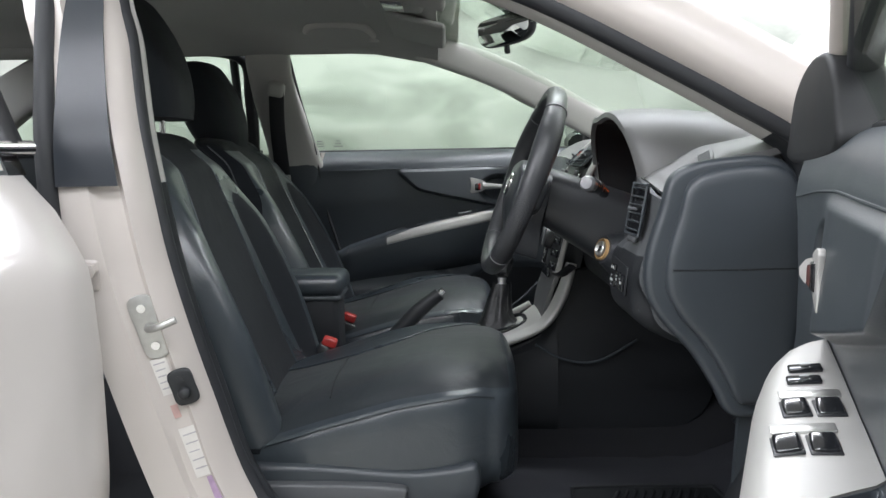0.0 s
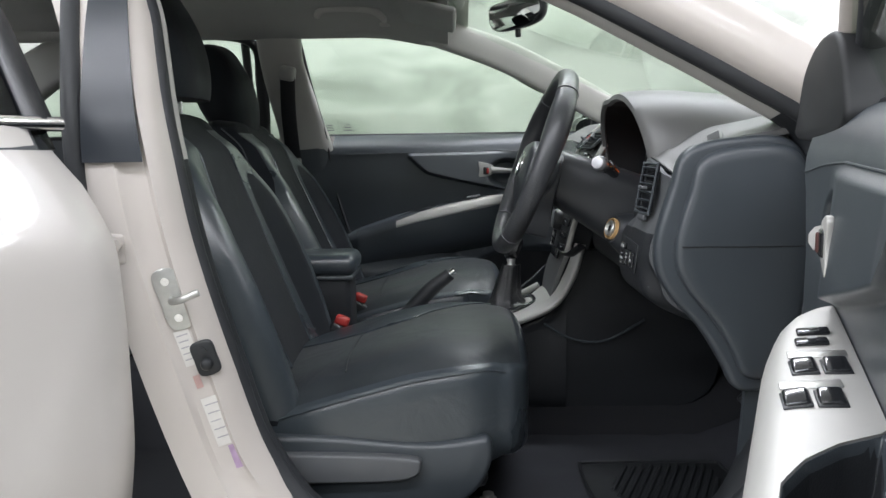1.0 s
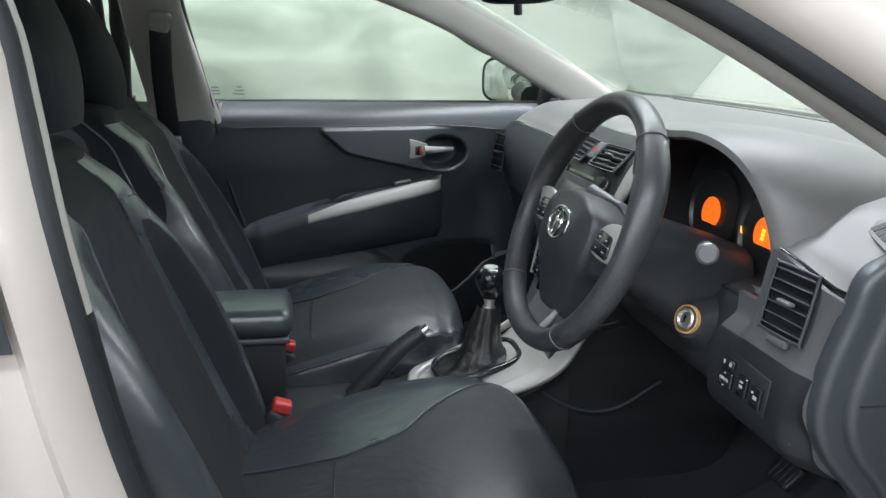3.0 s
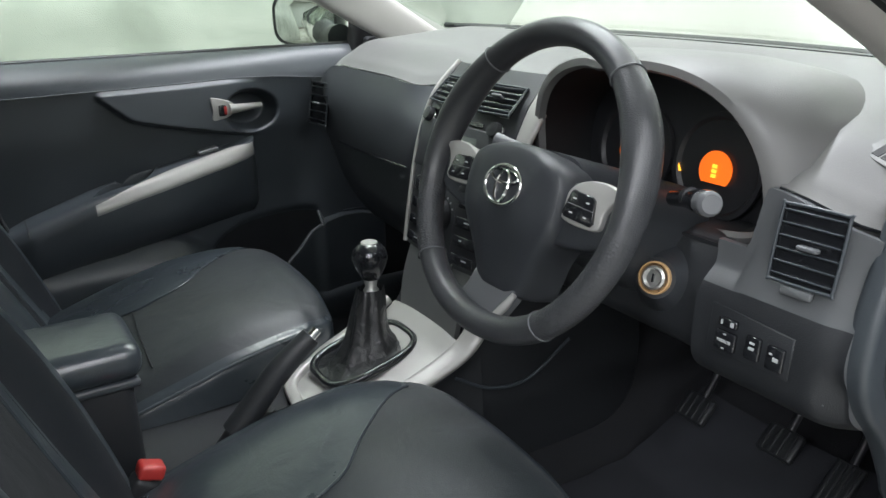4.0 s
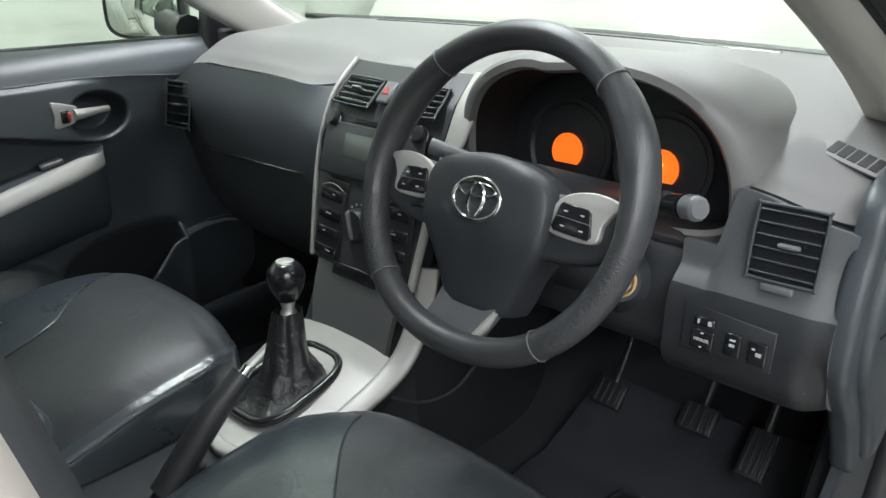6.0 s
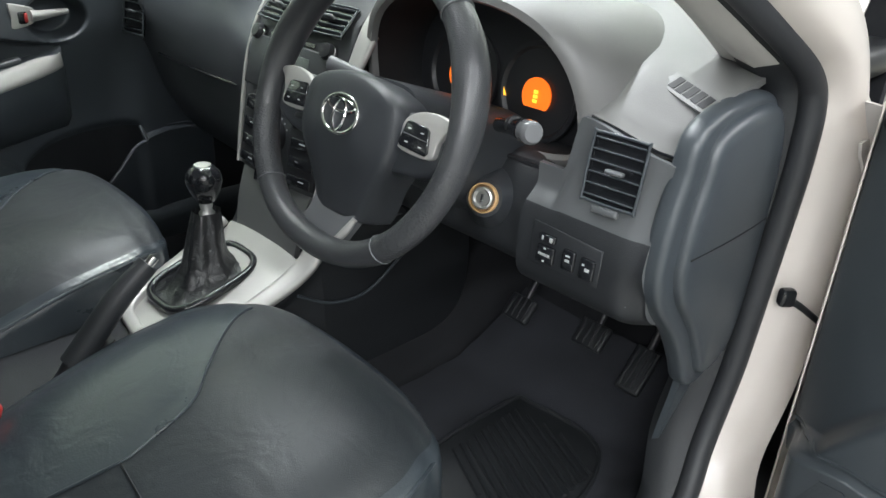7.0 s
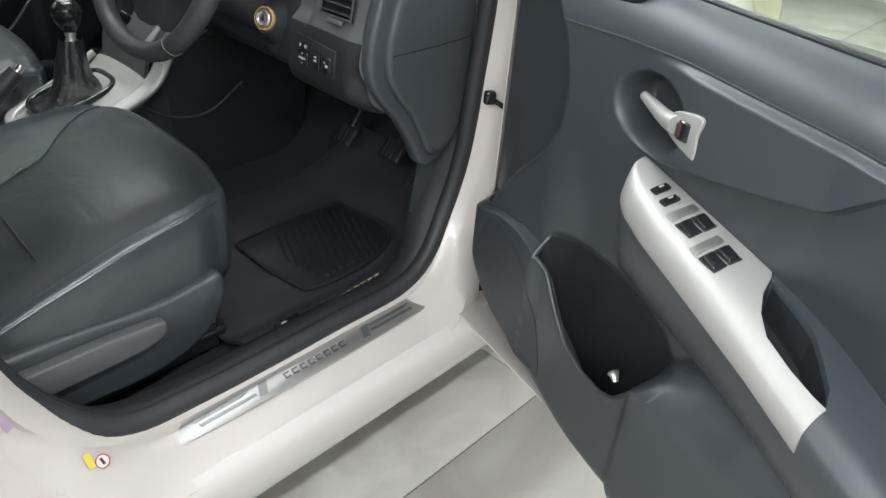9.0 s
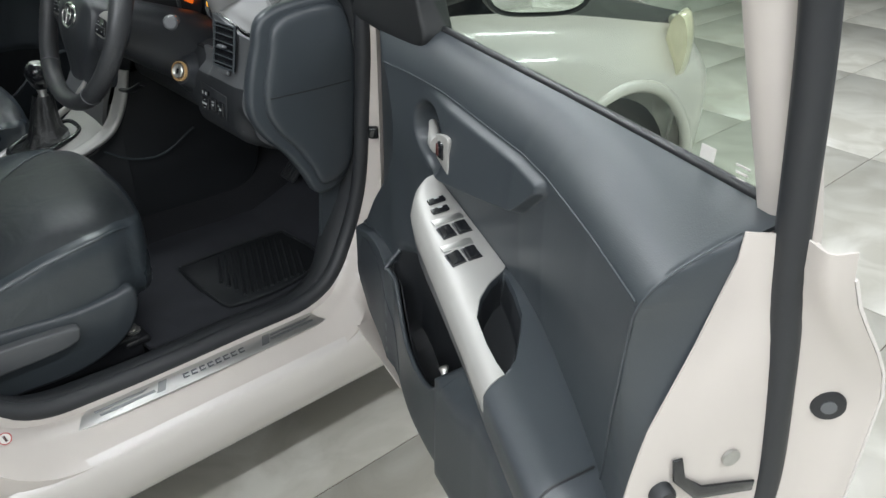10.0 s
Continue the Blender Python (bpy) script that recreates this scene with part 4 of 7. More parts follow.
    # arm rest: a shelf that swells into the cabin, with a pull cup sunk into it
    def arm(u):
        far_v = np.interp(u, [0.42, 0.426, 0.436, 0.455, 0.5, 0.6, 0.7, 0.78, 0.9, 0.96], [0.120, 0.136, 0.148, 0.160, 0.173, 0.191, 0.209, 0.224, 0.238, 0.215])
        if not driver:
            far_v -= 0.05 * smooth(0.6, 0.95, u)
        z = np.interp(u, [0.42, 0.50, 0.60, 0.70, 0.78, 0.90, 0.96], [0.842, 0.826, 0.808, 0.788, 0.768, 0.728, 0.700])
        return float(far_v), float(z)

    shift = 0.0 if driver else -0.030
    cup_far = lambda u: float(np.interp(u, [0.640, 0.652, 0.671, 0.694, 0.732, 0.761, 0.778], [0.118, 0.145, 0.169, 0.186, 0.194, 0.197, 0.197])) + shift * smooth(0.66, 0.75, u)
    cup_wall = lambda u: float(np.interp(u, [0.640, 0.677, 0.713, 0.734, 0.765, 0.778], [0.117, 0.124, 0.135, 0.150, 0.175, 0.196])) + shift * smooth(0.66, 0.75, u)

    def top_z(u, v):
        """Height of the arm rest's top."""
        far_v, z = arm(u)
        wall = depth(u, z + 0.01)
        k = min(1.0, max(0.0, (v - wall) / max(0.01, far_v - wall)))
        return z + 0.007 - 0.006 * k - 0.018 * k ** 8

    def sunk(u, v):
        return float(smooth(0.0, 0.006, v - cup_wall(u)) * smooth(0.0, 0.006, cup_far(u) - v) * smooth(0.640, 0.646, u) * smooth(0.779, 0.772, u))

    rows, picks = [], []
    us = np.concatenate([np.linspace(0.42, 0.635, 24)[:-1], np.linspace(0.635, 0.785, 110)[:-1], np.linspace(0.785, 0.958, 20)])
    for u in us:
        far_v, z = arm(u)
        wall = min(depth(u, z + 0.01), far_v - 0.004)
        row, pick = [], []
        a = min(max(cup_wall(u), wall + 0.001), far_v - 0.008)
        b = min(max(cup_far(u), a + 0.003), far_v - 0.003)
        c = min(0.0065, 0.45 * (b - a))
        for v in np.concatenate([np.linspace(wall - 0.012, a, 10)[:-1], np.linspace(a, a + c, 9)[:-1], np.linspace(a + c, b - c, 10)[:-1], np.linspace(b - c, b, 9)[:-1], np.linspace(b, far_v, 10)]):
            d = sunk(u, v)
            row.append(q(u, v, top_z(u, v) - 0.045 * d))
            # sunken faces are picked to carry the cup's shade as colour
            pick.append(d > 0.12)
        edge_z = top_z(u, far_v)
        low = min(wall + 0.02, far_v)
        for f, h in ((1.0, 0.012), (0.985, 0.03), (0.93, 0.055), (0.75, 0.09), (0.4, 0.125), (-0.3, 0.15)):
            row.append(q(u, wall + (far_v - wall) * f, edge_z - h))
            pick.append(False)
        rows.append(row)
        picks.append(pick)
    g = np.array(rows)
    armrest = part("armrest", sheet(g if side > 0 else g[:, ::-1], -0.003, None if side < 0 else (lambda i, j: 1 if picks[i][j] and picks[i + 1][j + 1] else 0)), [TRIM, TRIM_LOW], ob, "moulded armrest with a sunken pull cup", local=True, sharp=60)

    def cover(u0, u1, inner, n=60, skirt=0.028):
        """A skin over the arm rest's top, from the line inner(u) to its outer edge."""
        rows = []
        for u in np.linspace(u0, u1, n):
            far_v, z = arm(u)
            v0 = min(inner(u), far_v - 0.003)
            row = [q(u, v, top_z(u, v) + 0.0025) for v in np.linspace(v0, far_v, 14)]
            e = top_z(u, far_v)
            row += [q(u, far_v + 0.0025, e - 0.36 * skirt), q(u, far_v + 0.001, e - 0.78 * skirt), q(u, far_v - 0.003, e - skirt)]
            rows.append(row)
        return np.array(rows) if side > 0 else np.array(rows)[:, ::-1]

    def on_arm(u, v, lift):
        """A pose on the arm rest's top."""
        slope_u = (top_z(u + 0.01, v) - top_z(u - 0.01, v)) / 0.02
        slope_v = (top_z(u, v + 0.01) - top_z(u, v - 0.01)) / 0.02
        x = Vector(q(-1, 0, -slope_u)).normalized()
        y = Vector((0, 1, slope_v * side)).normalized()
        return axes(q(u, v, top_z(u, v) + 0.0025 + lift), x, y, x.cross(y))

    if driver:
        plate = part("switch_panel", sheet(cover(0.424, 0.779, lambda u: max(depth(u, arm(u)[1] + 0.01) + 0.001, cup_far(u) + 0.001 if u > 0.640 else 0)), -0.003), SILVER, ob, "satin silver switch panel", local=True)
        for u, v in ((0.480, 0.134), (0.500, 0.138)):
            part("lock_switch", box((0.011, 0.026, 0.005), on_arm(u, v, 0.001), 0.002, 3), GLOSS, plate, "small black lock key", local=True)
            part("switch_mark", box((0.0022, 0.007, 0.001), on_arm(u, v, 0.0052), 0), WHITE_MARK, plate, local=True)
        for u, v in ((0.522, 0.138), (0.574, 0.151)):
            part("switch_well", box((0.012, 0.044, 0.002), on_arm(u, v, 0.0003), 0.001), STEEL, plate, local=True)
        for u, v in ((0.545, 0.1280), (0.545, 0.1510), (0.596, 0.1410), (0.596, 0.1640)):
            part("switch_well", box((0.025, 0.0205, 0.002), on_arm(u, v, 0.0003), 0.001), SATIN, plate, local=True)
            part("window_switch", box((0.0205, 0.0180, 0.007), on_arm(u, v, 0.0012) @ pose(0, 0, 0, 0, -9, 0), 0.003, 3), GLOSS, plate, "glossy black rocker switch", local=True)
    else:
        part("silver_strip", sheet(cover(0.428, 0.779, lambda u: max(arm(u)[0] - 0.004 - 0.020 * float(smooth(0.425, 0.50, u) * smooth(0.80, 0.60, u)), cup_far(u) + 0.001 if u > 0.640 else 0), skirt=0.014), -0.003), SILVER, ob, "satin silver strip along the armrest", local=True)
        part("window_switch", box((0.045, 0.020, 0.010), on_arm(0.53, 0.135, 0.003), 0.003, 3), GREYPLASTIC, ob, "grey window switch", local=True)
    part("grip_seam", tube([q(0.905, v, top_z(0.905, v) + 0.0005) for v in np.linspace(depth(0.905, 0.73) + 0.004, arm(0.905)[0] - 0.002, 8)], 0.0016, 6, n=24), SATIN, ob, local=True)
    # inner handle
    handle = part("door_handle", tube([q(0.388, depth(0.388, 0.91) + 0.036, 0.914), q(0.420, 0.108, 0.914), q(0.455, depth(0.487, 0.917) - 0.004, 0.916), q(0.474, depth(0.487, 0.917), 0.917)], [0.006, 0.008, 0.010, 0.012], 10, n=24), SILVER, ob, "satin silver inner handle", local=True)
    out = Vector(q(0, 1, 0))
    part("handle_plate", slab(outline([(-0.022, -0.014), (0.020, -0.027), (0.026, -0.022), (0.023, 0), (0.023, 0.022), (-0.018, 0.014), (-0.014, 0)], 40), 0.006, axes(q(0.487, depth(0.487, 0.917) - 0.003, 0.917), (-1, 0.10 * side, 0), (0, 0, 1) if side > 0 else (0, 0, -1), (0, side, 0)), 0.004, 3), SILVER, handle, "satin silver handle surround", local=True)
    part("lock_button", box((0.018, 0.008, 0.024), Matrix.Translation(q(0.489, depth(0.487, 0.917) + 0.002, 0.915)), 0.003), GLOSS, handle, "black lock button", local=True)
    part("lock_mark", box((0.007, 0.006, 0.018), Matrix.Translation(q(0.483, depth(0.487, 0.917) + 0.0045, 0.915)), 0.002), RED if not driver else DARK_RED, handle, "red lock mark", local=True)
    # mirror outside, with its triangle inside
    tri = [(-0.085, 1.000), (-0.33, 1.008), (-0.335, 1.06), (-0.29, 1.108), (-0.20, 1.112), (-0.12, 1.085), (-0.085, 1.04)]
    if not driver:
        tri = [(0.045, 1.000), (-0.150, 1.000), (-0.140, 1.060), (-0.128, 1.146), (-0.105, 1.128), (-0.04, 1.075)]
    part("mirror_triangle", slab(outline(tri, 60) if driver else tri, 0.05, axes(q(0, 0.042, 0), (1, 0, 0), (0, 0, 1), (0, -1, 0)) @ Matrix.Translation((0, 0, -0.05 if side > 0 else 0.0)), 0.014, 4), SAIL, ob, "black plastic triangle behind the mirror", local=True)
    mm = facing((-0.23, -0.18, 1.072), (-0.95, 0.30, 0)) if driver else facing((-0.180, 0.118, 1.084), (-0.80, -0.60, 0))
    oval = [(0.096 * math.copysign(abs(math.cos(t)) ** 0.55, math.cos(t)), 0.068 * math.copysign(abs(math.sin(t)) ** 0.55, math.sin(t))) for t in np.linspace(0, 2 * math.pi, 40, endpoint=False)]
    mirror = part("mirror_housing", loft([[tuple(mm @ Vector((x * f, y * f, d))) for x, y in oval] for f, d in ((0.90, -0.004), (0.93, 0.002), (0.98, 0.002), (1.0, -0.004), (1.0, -0.025), (0.93, -0.055), (0.75, -0.080), (0.4, -0.095))]), SATIN, ob, "black door mirror housing", local=True)
    part("mirror_glass", slab([(x * 0.90, y * 0.88) for x, y in oval], 0.003, mm @ pose(0, 0, -0.002), 0.0005), MIRROR, mirror, "mirror glass", local=True)
    part("mirror_foot", tube([(-0.15, side * 0.03, 1.045), (-0.15, side * -0.02, 1.045), (-0.15, side * -0.07, 1.055)], [0.034, 0.03, 0.032], 10, n=14), SATIN, mirror, local=True)
    if driver:
        shut = axes(q(0.9985, 0.11, 0.78), (-0.143, -0.99, 0), (0, 0, 1), (-0.99, 0.143, 0))
        part("latch_slot", slab([(-0.047, 0.037), (-0.037, 0.037), (-0.030, 0.012), (-0.008, -0.006), (0.052, -0.018), (0.052, -0.031), (-0.014, -0.021), (-0.042, 0.010)], 0.003, shut, 0.001), GLOSS, ob, "dark latch slot", local=True)
        part("latch_knob", lathe([(0.012, 0), (0.012, 0.012), (0.009, 0.016), (0.002, 0.016)], facing(q(0.986, 0.160, 0.778), q(1, 0.2, 0)), 16), RUBBER, ob, "black rubber stop", local=True)
        plug = part("edge_plug", lathe([(0.016, 0), (0.015, 0.003), (0.011, 0.004), (0.002, 0.003)], facing(q(1.026, 0.014, 0.852), q(1, 0.75, 0.0)), 20), SATIN, ob, "dark rubber plug", local=True)
        part("plug_core", lathe([(0.007, 0), (0.007, 0.005), (0.002, 0.005)], facing(q(1.026, 0.014, 0.852), q(1, 0.75, 0.0)), 14), GREYPLASTIC, plug, local=True)
        for u, v, z in ((1.000, 0.092, 0.800), (1.000, 0.095, 0.735), (0.996, 0.125, 0.725)):
            part("screw", lathe([(0.009, 0), (0.009, 0.003), (0.002, 0.004)], facing(q(u, v, z), q(1, 0.15, 0)), 12), STEEL, ob, local=True)
    return ob


front_door(0.60, 0.06, 1, 75, "open white driver's door with a dark trim panel and silver switch panel", True)
front_door(0.645, 2 * MID - 0.031, -1, 0, "closed front passenger door with dark trim and a silver strip", False)


def rear_door(hx, hy, side, opened, label):
    tilt = 0.68 if side > 0 else 0.43
    ob = thing("rear_door", label, "car door", m=pose(hx, hy, 0, 0, 0, opened * side), group="car doors")
    q = lambda u, v, z: (-u, v * side, z)
    rows = []
    for u in np.linspace(0.0, 0.98, 30):
        row = []
        for z in np.linspace(0.33, 1.03, 28):
            front = np.interp(z, [0.33, 0.5, 0.62, 0.75, 0.87, 0.95, 1.0, 1.03], [0.0, 0.0, 0.0, 0.0, 0.008, 0.030, 0.062, 0.088]) if side > 0 else 0.0
            v = -0.045 + 0.04 * smooth(0.62, 0.33, z) + 0.05 * smooth(0.85, 1.03, z)
            row.append(q(front + u * (0.98 - front) / 0.98, v + 0.02 * (1 - smooth(0, 0.05, u)) ** 2, z))
        rows.append(row)
    part("door_skin", sheet(np.array(rows), 0.003), PAINT, ob, "white outer door skin", local=True)
    g = np.array([[q(u, 0.09 + 0.02 * math.sin(3 * u) + 0.03 * smooth(0.75, 0.6, z), z) for z in np.linspace(0.38, 1.03, 16)] for u in np.linspace(0.06, 0.94, 16)])
    part("trim_panel", sheet(g if side > 0 else g[:, ::-1], -0.012), TRIM, ob, "dark trim panel", local=True)
    part("belt_strip", tube([q(0.05, 0.012, 1.034), q(0.5, 0.01, 1.036), q(0.95, 0.02, 1.034)], 0.010, 8, n=20), SATIN if side < 0 else CHROME, ob, local=True)
    part("window_frame", tube([q(0.075, 0.02, 1.03), q(0.06, 0.02 + tilt * 0.17, 1.2), q(0.075, 0.02 + tilt * 0.30, 1.33), q(0.3, 0.025 + tilt * 0.32, 1.35), q(0.62, 0.02 + tilt * 0.28, 1.31), q(0.80, 0.02 + tilt * 0.17, 1.20), q(0.93, 0.04, 1.04)], 0.02, 8, n=50), SATIN, ob, "black window frame", local=True)
    part("window_bar", tube([q(0.70, 0.03, 1.03), q(0.66, 0.03 + tilt * 0.13, 1.17), q(0.62, 0.02 + tilt * 0.28, 1.31)], 0.014, 8, n=16), SATIN, ob, local=True)
    pane = np.array([[q(u, tilt * (h - 1.0) * k, 1.0 + (h - 1.0) * k) for k in np.linspace(0, 1, 6)] for u, h in [(u, float(np.interp(u, [0.08, 0.3, 0.62, 0.80, 0.93], [1.33, 1.35, 1.31, 1.2, 1.05]))) for u in np.linspace(0.07, 0.92, 18)]])
    gl = part("window_pane", sheet(pane, 0.003), TINTED if side > 0 else WINDOW, ob, "tinted rear side window" if side > 0 else "clear rear side window", local=True)
    gl.visible_shadow = False
    if side > 0:
        for z in (0.875, 0.60):
            part("hinge", box((0.05, 0.05, 0.045), pose(-0.015, 0.055, z, 0, 0, 20), 0.010, 3), INNER_PAINT, ob, "white painted hinge", local=True)


rear_door(-0.440, 0.050, 1, 64, "open white rear door with tinted glass")
rear_door(-0.50, 2 * MID - 0.06, -1, 0, "closed white rear door with clear glass")

# ---- dashboard ----
dash = thing("dashboard", "dark grey plastic dashboard with air vents and an instrument hood", "dashboard", at=(0.6, MID, 0.8))


def pad_height(x, y):
    """The top of the dashboard."""
    s = smooth(0.15, 0.30, y) * smooth(1.52, 1.38, y)
    z = 1.008 + 0.018 * s + 0.030 * smooth(0.75, 1.15, y) * s
    z -= (0.050 - 0.012 * s) * smooth(0.50, 0.385, x) ** 1.5
    z += (0.046 - 0.030 * smooth(0.75, 1.15, y)) * smooth(0.46, 0.74, x)
    z += 0.030 * smooth(0.12, 0.04, abs(y - MID)) * smooth(0.52, 0.38, x)
    return z


def front_x(y):
    """Where the top pad's front edge lies."""
    return float(np.interp(y, [0.16, 0.20, 0.283, 0.308, 0.65, 0.69, 0.955, 0.985, 1.05, 1.35, 1.50], [0.400, 0.386, 0.376, 0.50, 0.50, 0.43, 0.43, 0.40, 0.375, 0.385, 0.385]))


ys = np.linspace(0.165, 1.502, 80)
g = np.array([[(x, y, pad_height(x, y) - 0.012 * (1 - smooth(0, 0.02, x - front_x(y)))) for x in front_x(y) + (0.735 + 0.10 * (1 - ((y - MID) / 0.62) ** 2) - front_x(y)) * np.linspace(0, 1, 34) ** 1.2] for y in ys])
part("top_pad", sheet(g, -0.01), PAD, dash, "soft grey dash top")
part("pad_seam", tube([(front_x(y) - 0.002, y, pad_height(front_x(y), y) - 0.013) for y in np.linspace(0.17, 0.281, 5)], 0.0015, 6, n=16), GLOSS, dash)
part("pad_seam", tube([(front_x(y) - 0.002, y, pad_height(front_x(y), y) - 0.013) for y in np.linspace(0.955, 1.50, 9)], 0.003, 6, n=40), GLOSS, dash)


def fascia(y0, y1, rows, n=16, top=lambda y: front_x(y), cut=lambda y: 0.0, split=0.0, tuck=lambda y: 0.0):
    """A face under the top pad: rows of (x, z) from its upper edge down, at each end."""
    g = []
    for k in np.linspace(0, 1, n):
        y = y0 + (y1 - y0) * k
        pts = [((1 - k) * a[0] + k * b[0], y, (1 - k) * a[1] + k * b[1]) for a, b in zip(*rows)]
        pts[0] = (top(y), y, pad_height(top(y), y) - 0.014)
        pts = [(x, yy, 0.85 + (z - 0.85) * (1 - 0.58 * float(cut(yy))) if z > 0.85 else z) for x, yy, z in pts]
        g.append([(x + tuck(yy) * (0.2 + 0.8 * float(smooth(0.83, 0.775, z))), yy, z) for x, yy, z in curve(pts, 40)])
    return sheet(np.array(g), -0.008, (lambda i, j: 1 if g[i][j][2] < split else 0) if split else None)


# the lit colour above the split height, the darker one below it
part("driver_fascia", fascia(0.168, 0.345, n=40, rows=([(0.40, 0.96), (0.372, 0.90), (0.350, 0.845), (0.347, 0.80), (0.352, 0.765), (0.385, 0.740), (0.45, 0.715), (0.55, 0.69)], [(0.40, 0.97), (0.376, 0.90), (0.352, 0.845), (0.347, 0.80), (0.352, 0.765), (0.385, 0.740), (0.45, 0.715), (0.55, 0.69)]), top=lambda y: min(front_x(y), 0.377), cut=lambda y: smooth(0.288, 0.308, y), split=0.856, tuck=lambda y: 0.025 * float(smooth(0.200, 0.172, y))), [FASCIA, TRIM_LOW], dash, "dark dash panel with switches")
g = np.array([curve([(0.46, y, 0.888), (0.40, y, 0.884), (0.374, y, 0.845), (0.364, y, 0.80), (0.375, y, 0.765), (0.45, y, 0.73), (0.60, y, 0.69)], 30) for y in np.linspace(0.345, 0.70, 12)])
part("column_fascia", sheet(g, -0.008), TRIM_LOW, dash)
part("glovebox_panel", fascia(0.955, 1.50, ([(0.37, 1.0), (0.352, 0.94), (0.350, 0.86), (0.365, 0.79), (0.40, 0.70), (0.50, 0.60), (0.62, 0.56)], [(0.385, 0.97), (0.378, 0.93), (0.392, 0.88), (0.415, 0.82), (0.45, 0.72), (0.52, 0.62), (0.62, 0.56)]), 26), GLOVE, dash, "dark passenger side dash panel with glove box")
part("glovebox_gap", tube([(0.350, 0.985, 0.855), (0.353, 1.1, 0.850), (0.375, 1.3, 0.838), (0.392, 1.42, 0.832)], 0.0022, 6, n=30), GLOSS, dash)

# end cap beside the door
cap = [(0.392, 0.985), (0.372, 0.93), (0.352, 0.86), (0.352, 0.81), (0.375, 0.765), (0.42, 0.715), (0.455, 0.66), (0.475, 0.622), (0.50, 0.612), (0.535, 0.622), (0.565, 0.66), (0.585, 0.80), (0.585, 0.93), (0.55, 1.0), (0.46, 1.005)]
part("end_cap", slab(outline(cap, 90), 0.03, axes((0, 0.178, 0), (1, 0, 0), (0, 0, 1), (0, -1, 0)), 0.010, 4), TRIM, dash, "dark end panel of the dashboard")
mid = np.array((0.475, 0.82))
rim = np.array(outline([(mid[0] + (x - mid[0]) * 0.86 + 0.010, mid[1] + (z - mid[1]) * 0.91 + 0.004) for x, z in cap], 90))
core = rim.mean(0)
part("end_panel", loft([[(core[0] + (x - core[0]) * f, y, core[1] + (z - core[1]) * f) for x, z in rim] for f, y in ((1.0, 0.152), (1.0, 0.146), (0.985, 0.140), (0.95, 0.1365), (0.88, 0.1345), (0.70, 0.133), (0.40, 0.1318), (0.05, 0.1315))]), TRIM, dash, "removable side cover")
part("panel_line", tube([(0.385, 0.1340, 0.843), (0.48, 0.1312, 0.843), (0.565, 0.1340, 0.843)], 0.0012, 6, n=10), SATIN, dash)


def vent(m, wide, high, blades, name="air_vent"):
    """An air vent on the plane of m: frame, dark well, blades and tab."""
    r = 0.005
    loop = outline([(-wide / 2, -high / 2 + r), (-wide / 2 + r, -high / 2), (wide / 2 - r, -high / 2), (wide / 2, -high / 2 + r), (wide / 2, high / 2 - r), (wide / 2 - r, high / 2), (-wide / 2 + r, high / 2), (-wide / 2, high / 2 - r)], 48)
    pts = [m @ Vector((x, y, 0.003)) for x, y in loop]
    ob = part(name, tube([tuple(p) for p in pts], 0.0018, 8, True, n=96), TRIM, dash, "air vent with dark slats")
    part("vent_well", slab(loop, 0.002, m @ pose(0, 0, -0.002), 0), GLOSS, ob)
    for k in range(blades):
        y = -high / 2 + high * (k + 0.5) / blades
        part("slat", box((wide - 0.005, 0.0065, 0.0018), m @ pose(0, y, 0.0026, 74, 0, 0), 0.0008), TRIM, ob)
    part("vent_tab", box((0.022, 0.005, 0.010), m @ pose(0.004, 0.0, 0.010), 0.002), GREYPLASTIC, ob, "grey slider tab")
    return ob


# driver's side vent with its plate
dm = facing((0.3600, 0.2285, 0.926), (-1, -0.06, 0.18))
side_vent = vent(dm @ pose(0, 0.0, 0.004), 0.068, 0.078, 6)
part("vent_wheel", box((0.034, 0.010, 0.008), dm @ pose(-0.002, -0.047, 0.004), 0.003, 3), FASCIA, side_vent, "grey thumb wheel")
# far side vent
vent(facing((0.362, 1.445, 0.918), (-1, -0.12, 0.18)), 0.075, 0.090, 5)
# slots for the side window on the pad
slope = (pad_height(0.48, 0.205) - pad_height(0.42, 0.205)) / 0.06
sm = axes((0.452, 0.205, pad_height(0.452, 0.205) + 0.001), (-0.28, -0.96, -0.28 * slope - 0.06), (0.96, -0.28, 0.96 * slope), (-slope, 0.05, 1))
slot = part("demister_vent", slab(outline([(-0.036, -0.013), (0.032, -0.015), (0.038, -0.010), (0.040, 0.011), (-0.030, 0.013), (-0.038, 0.008)], 40), 0.003, sm, 0.0012), PAD, dash, "demister slots")
for k in range(5):
    part("slot", slab([(-0.0048, -0.010), (0.0048, -0.010), (0.0058, 0.009), (-0.0038, 0.009)], 0.0012, sm @ pose(-0.025 + 0.0125 * k, 0, 0.0026), 0), SAIL, slot)
part("defroster_slot", tube([(0.690 + 0.085 * (1 - ((y - MID) / 0.62) ** 2), y, pad_height(0.690 + 0.085 * (1 - ((y - MID) / 0.62) ** 2), y) - 0.001) for y in np.linspace(0.40, 1.25, 14)], 0.0045, 8, n=60, flat=0.6), GLOSS, dash, "long dark defroster slot")

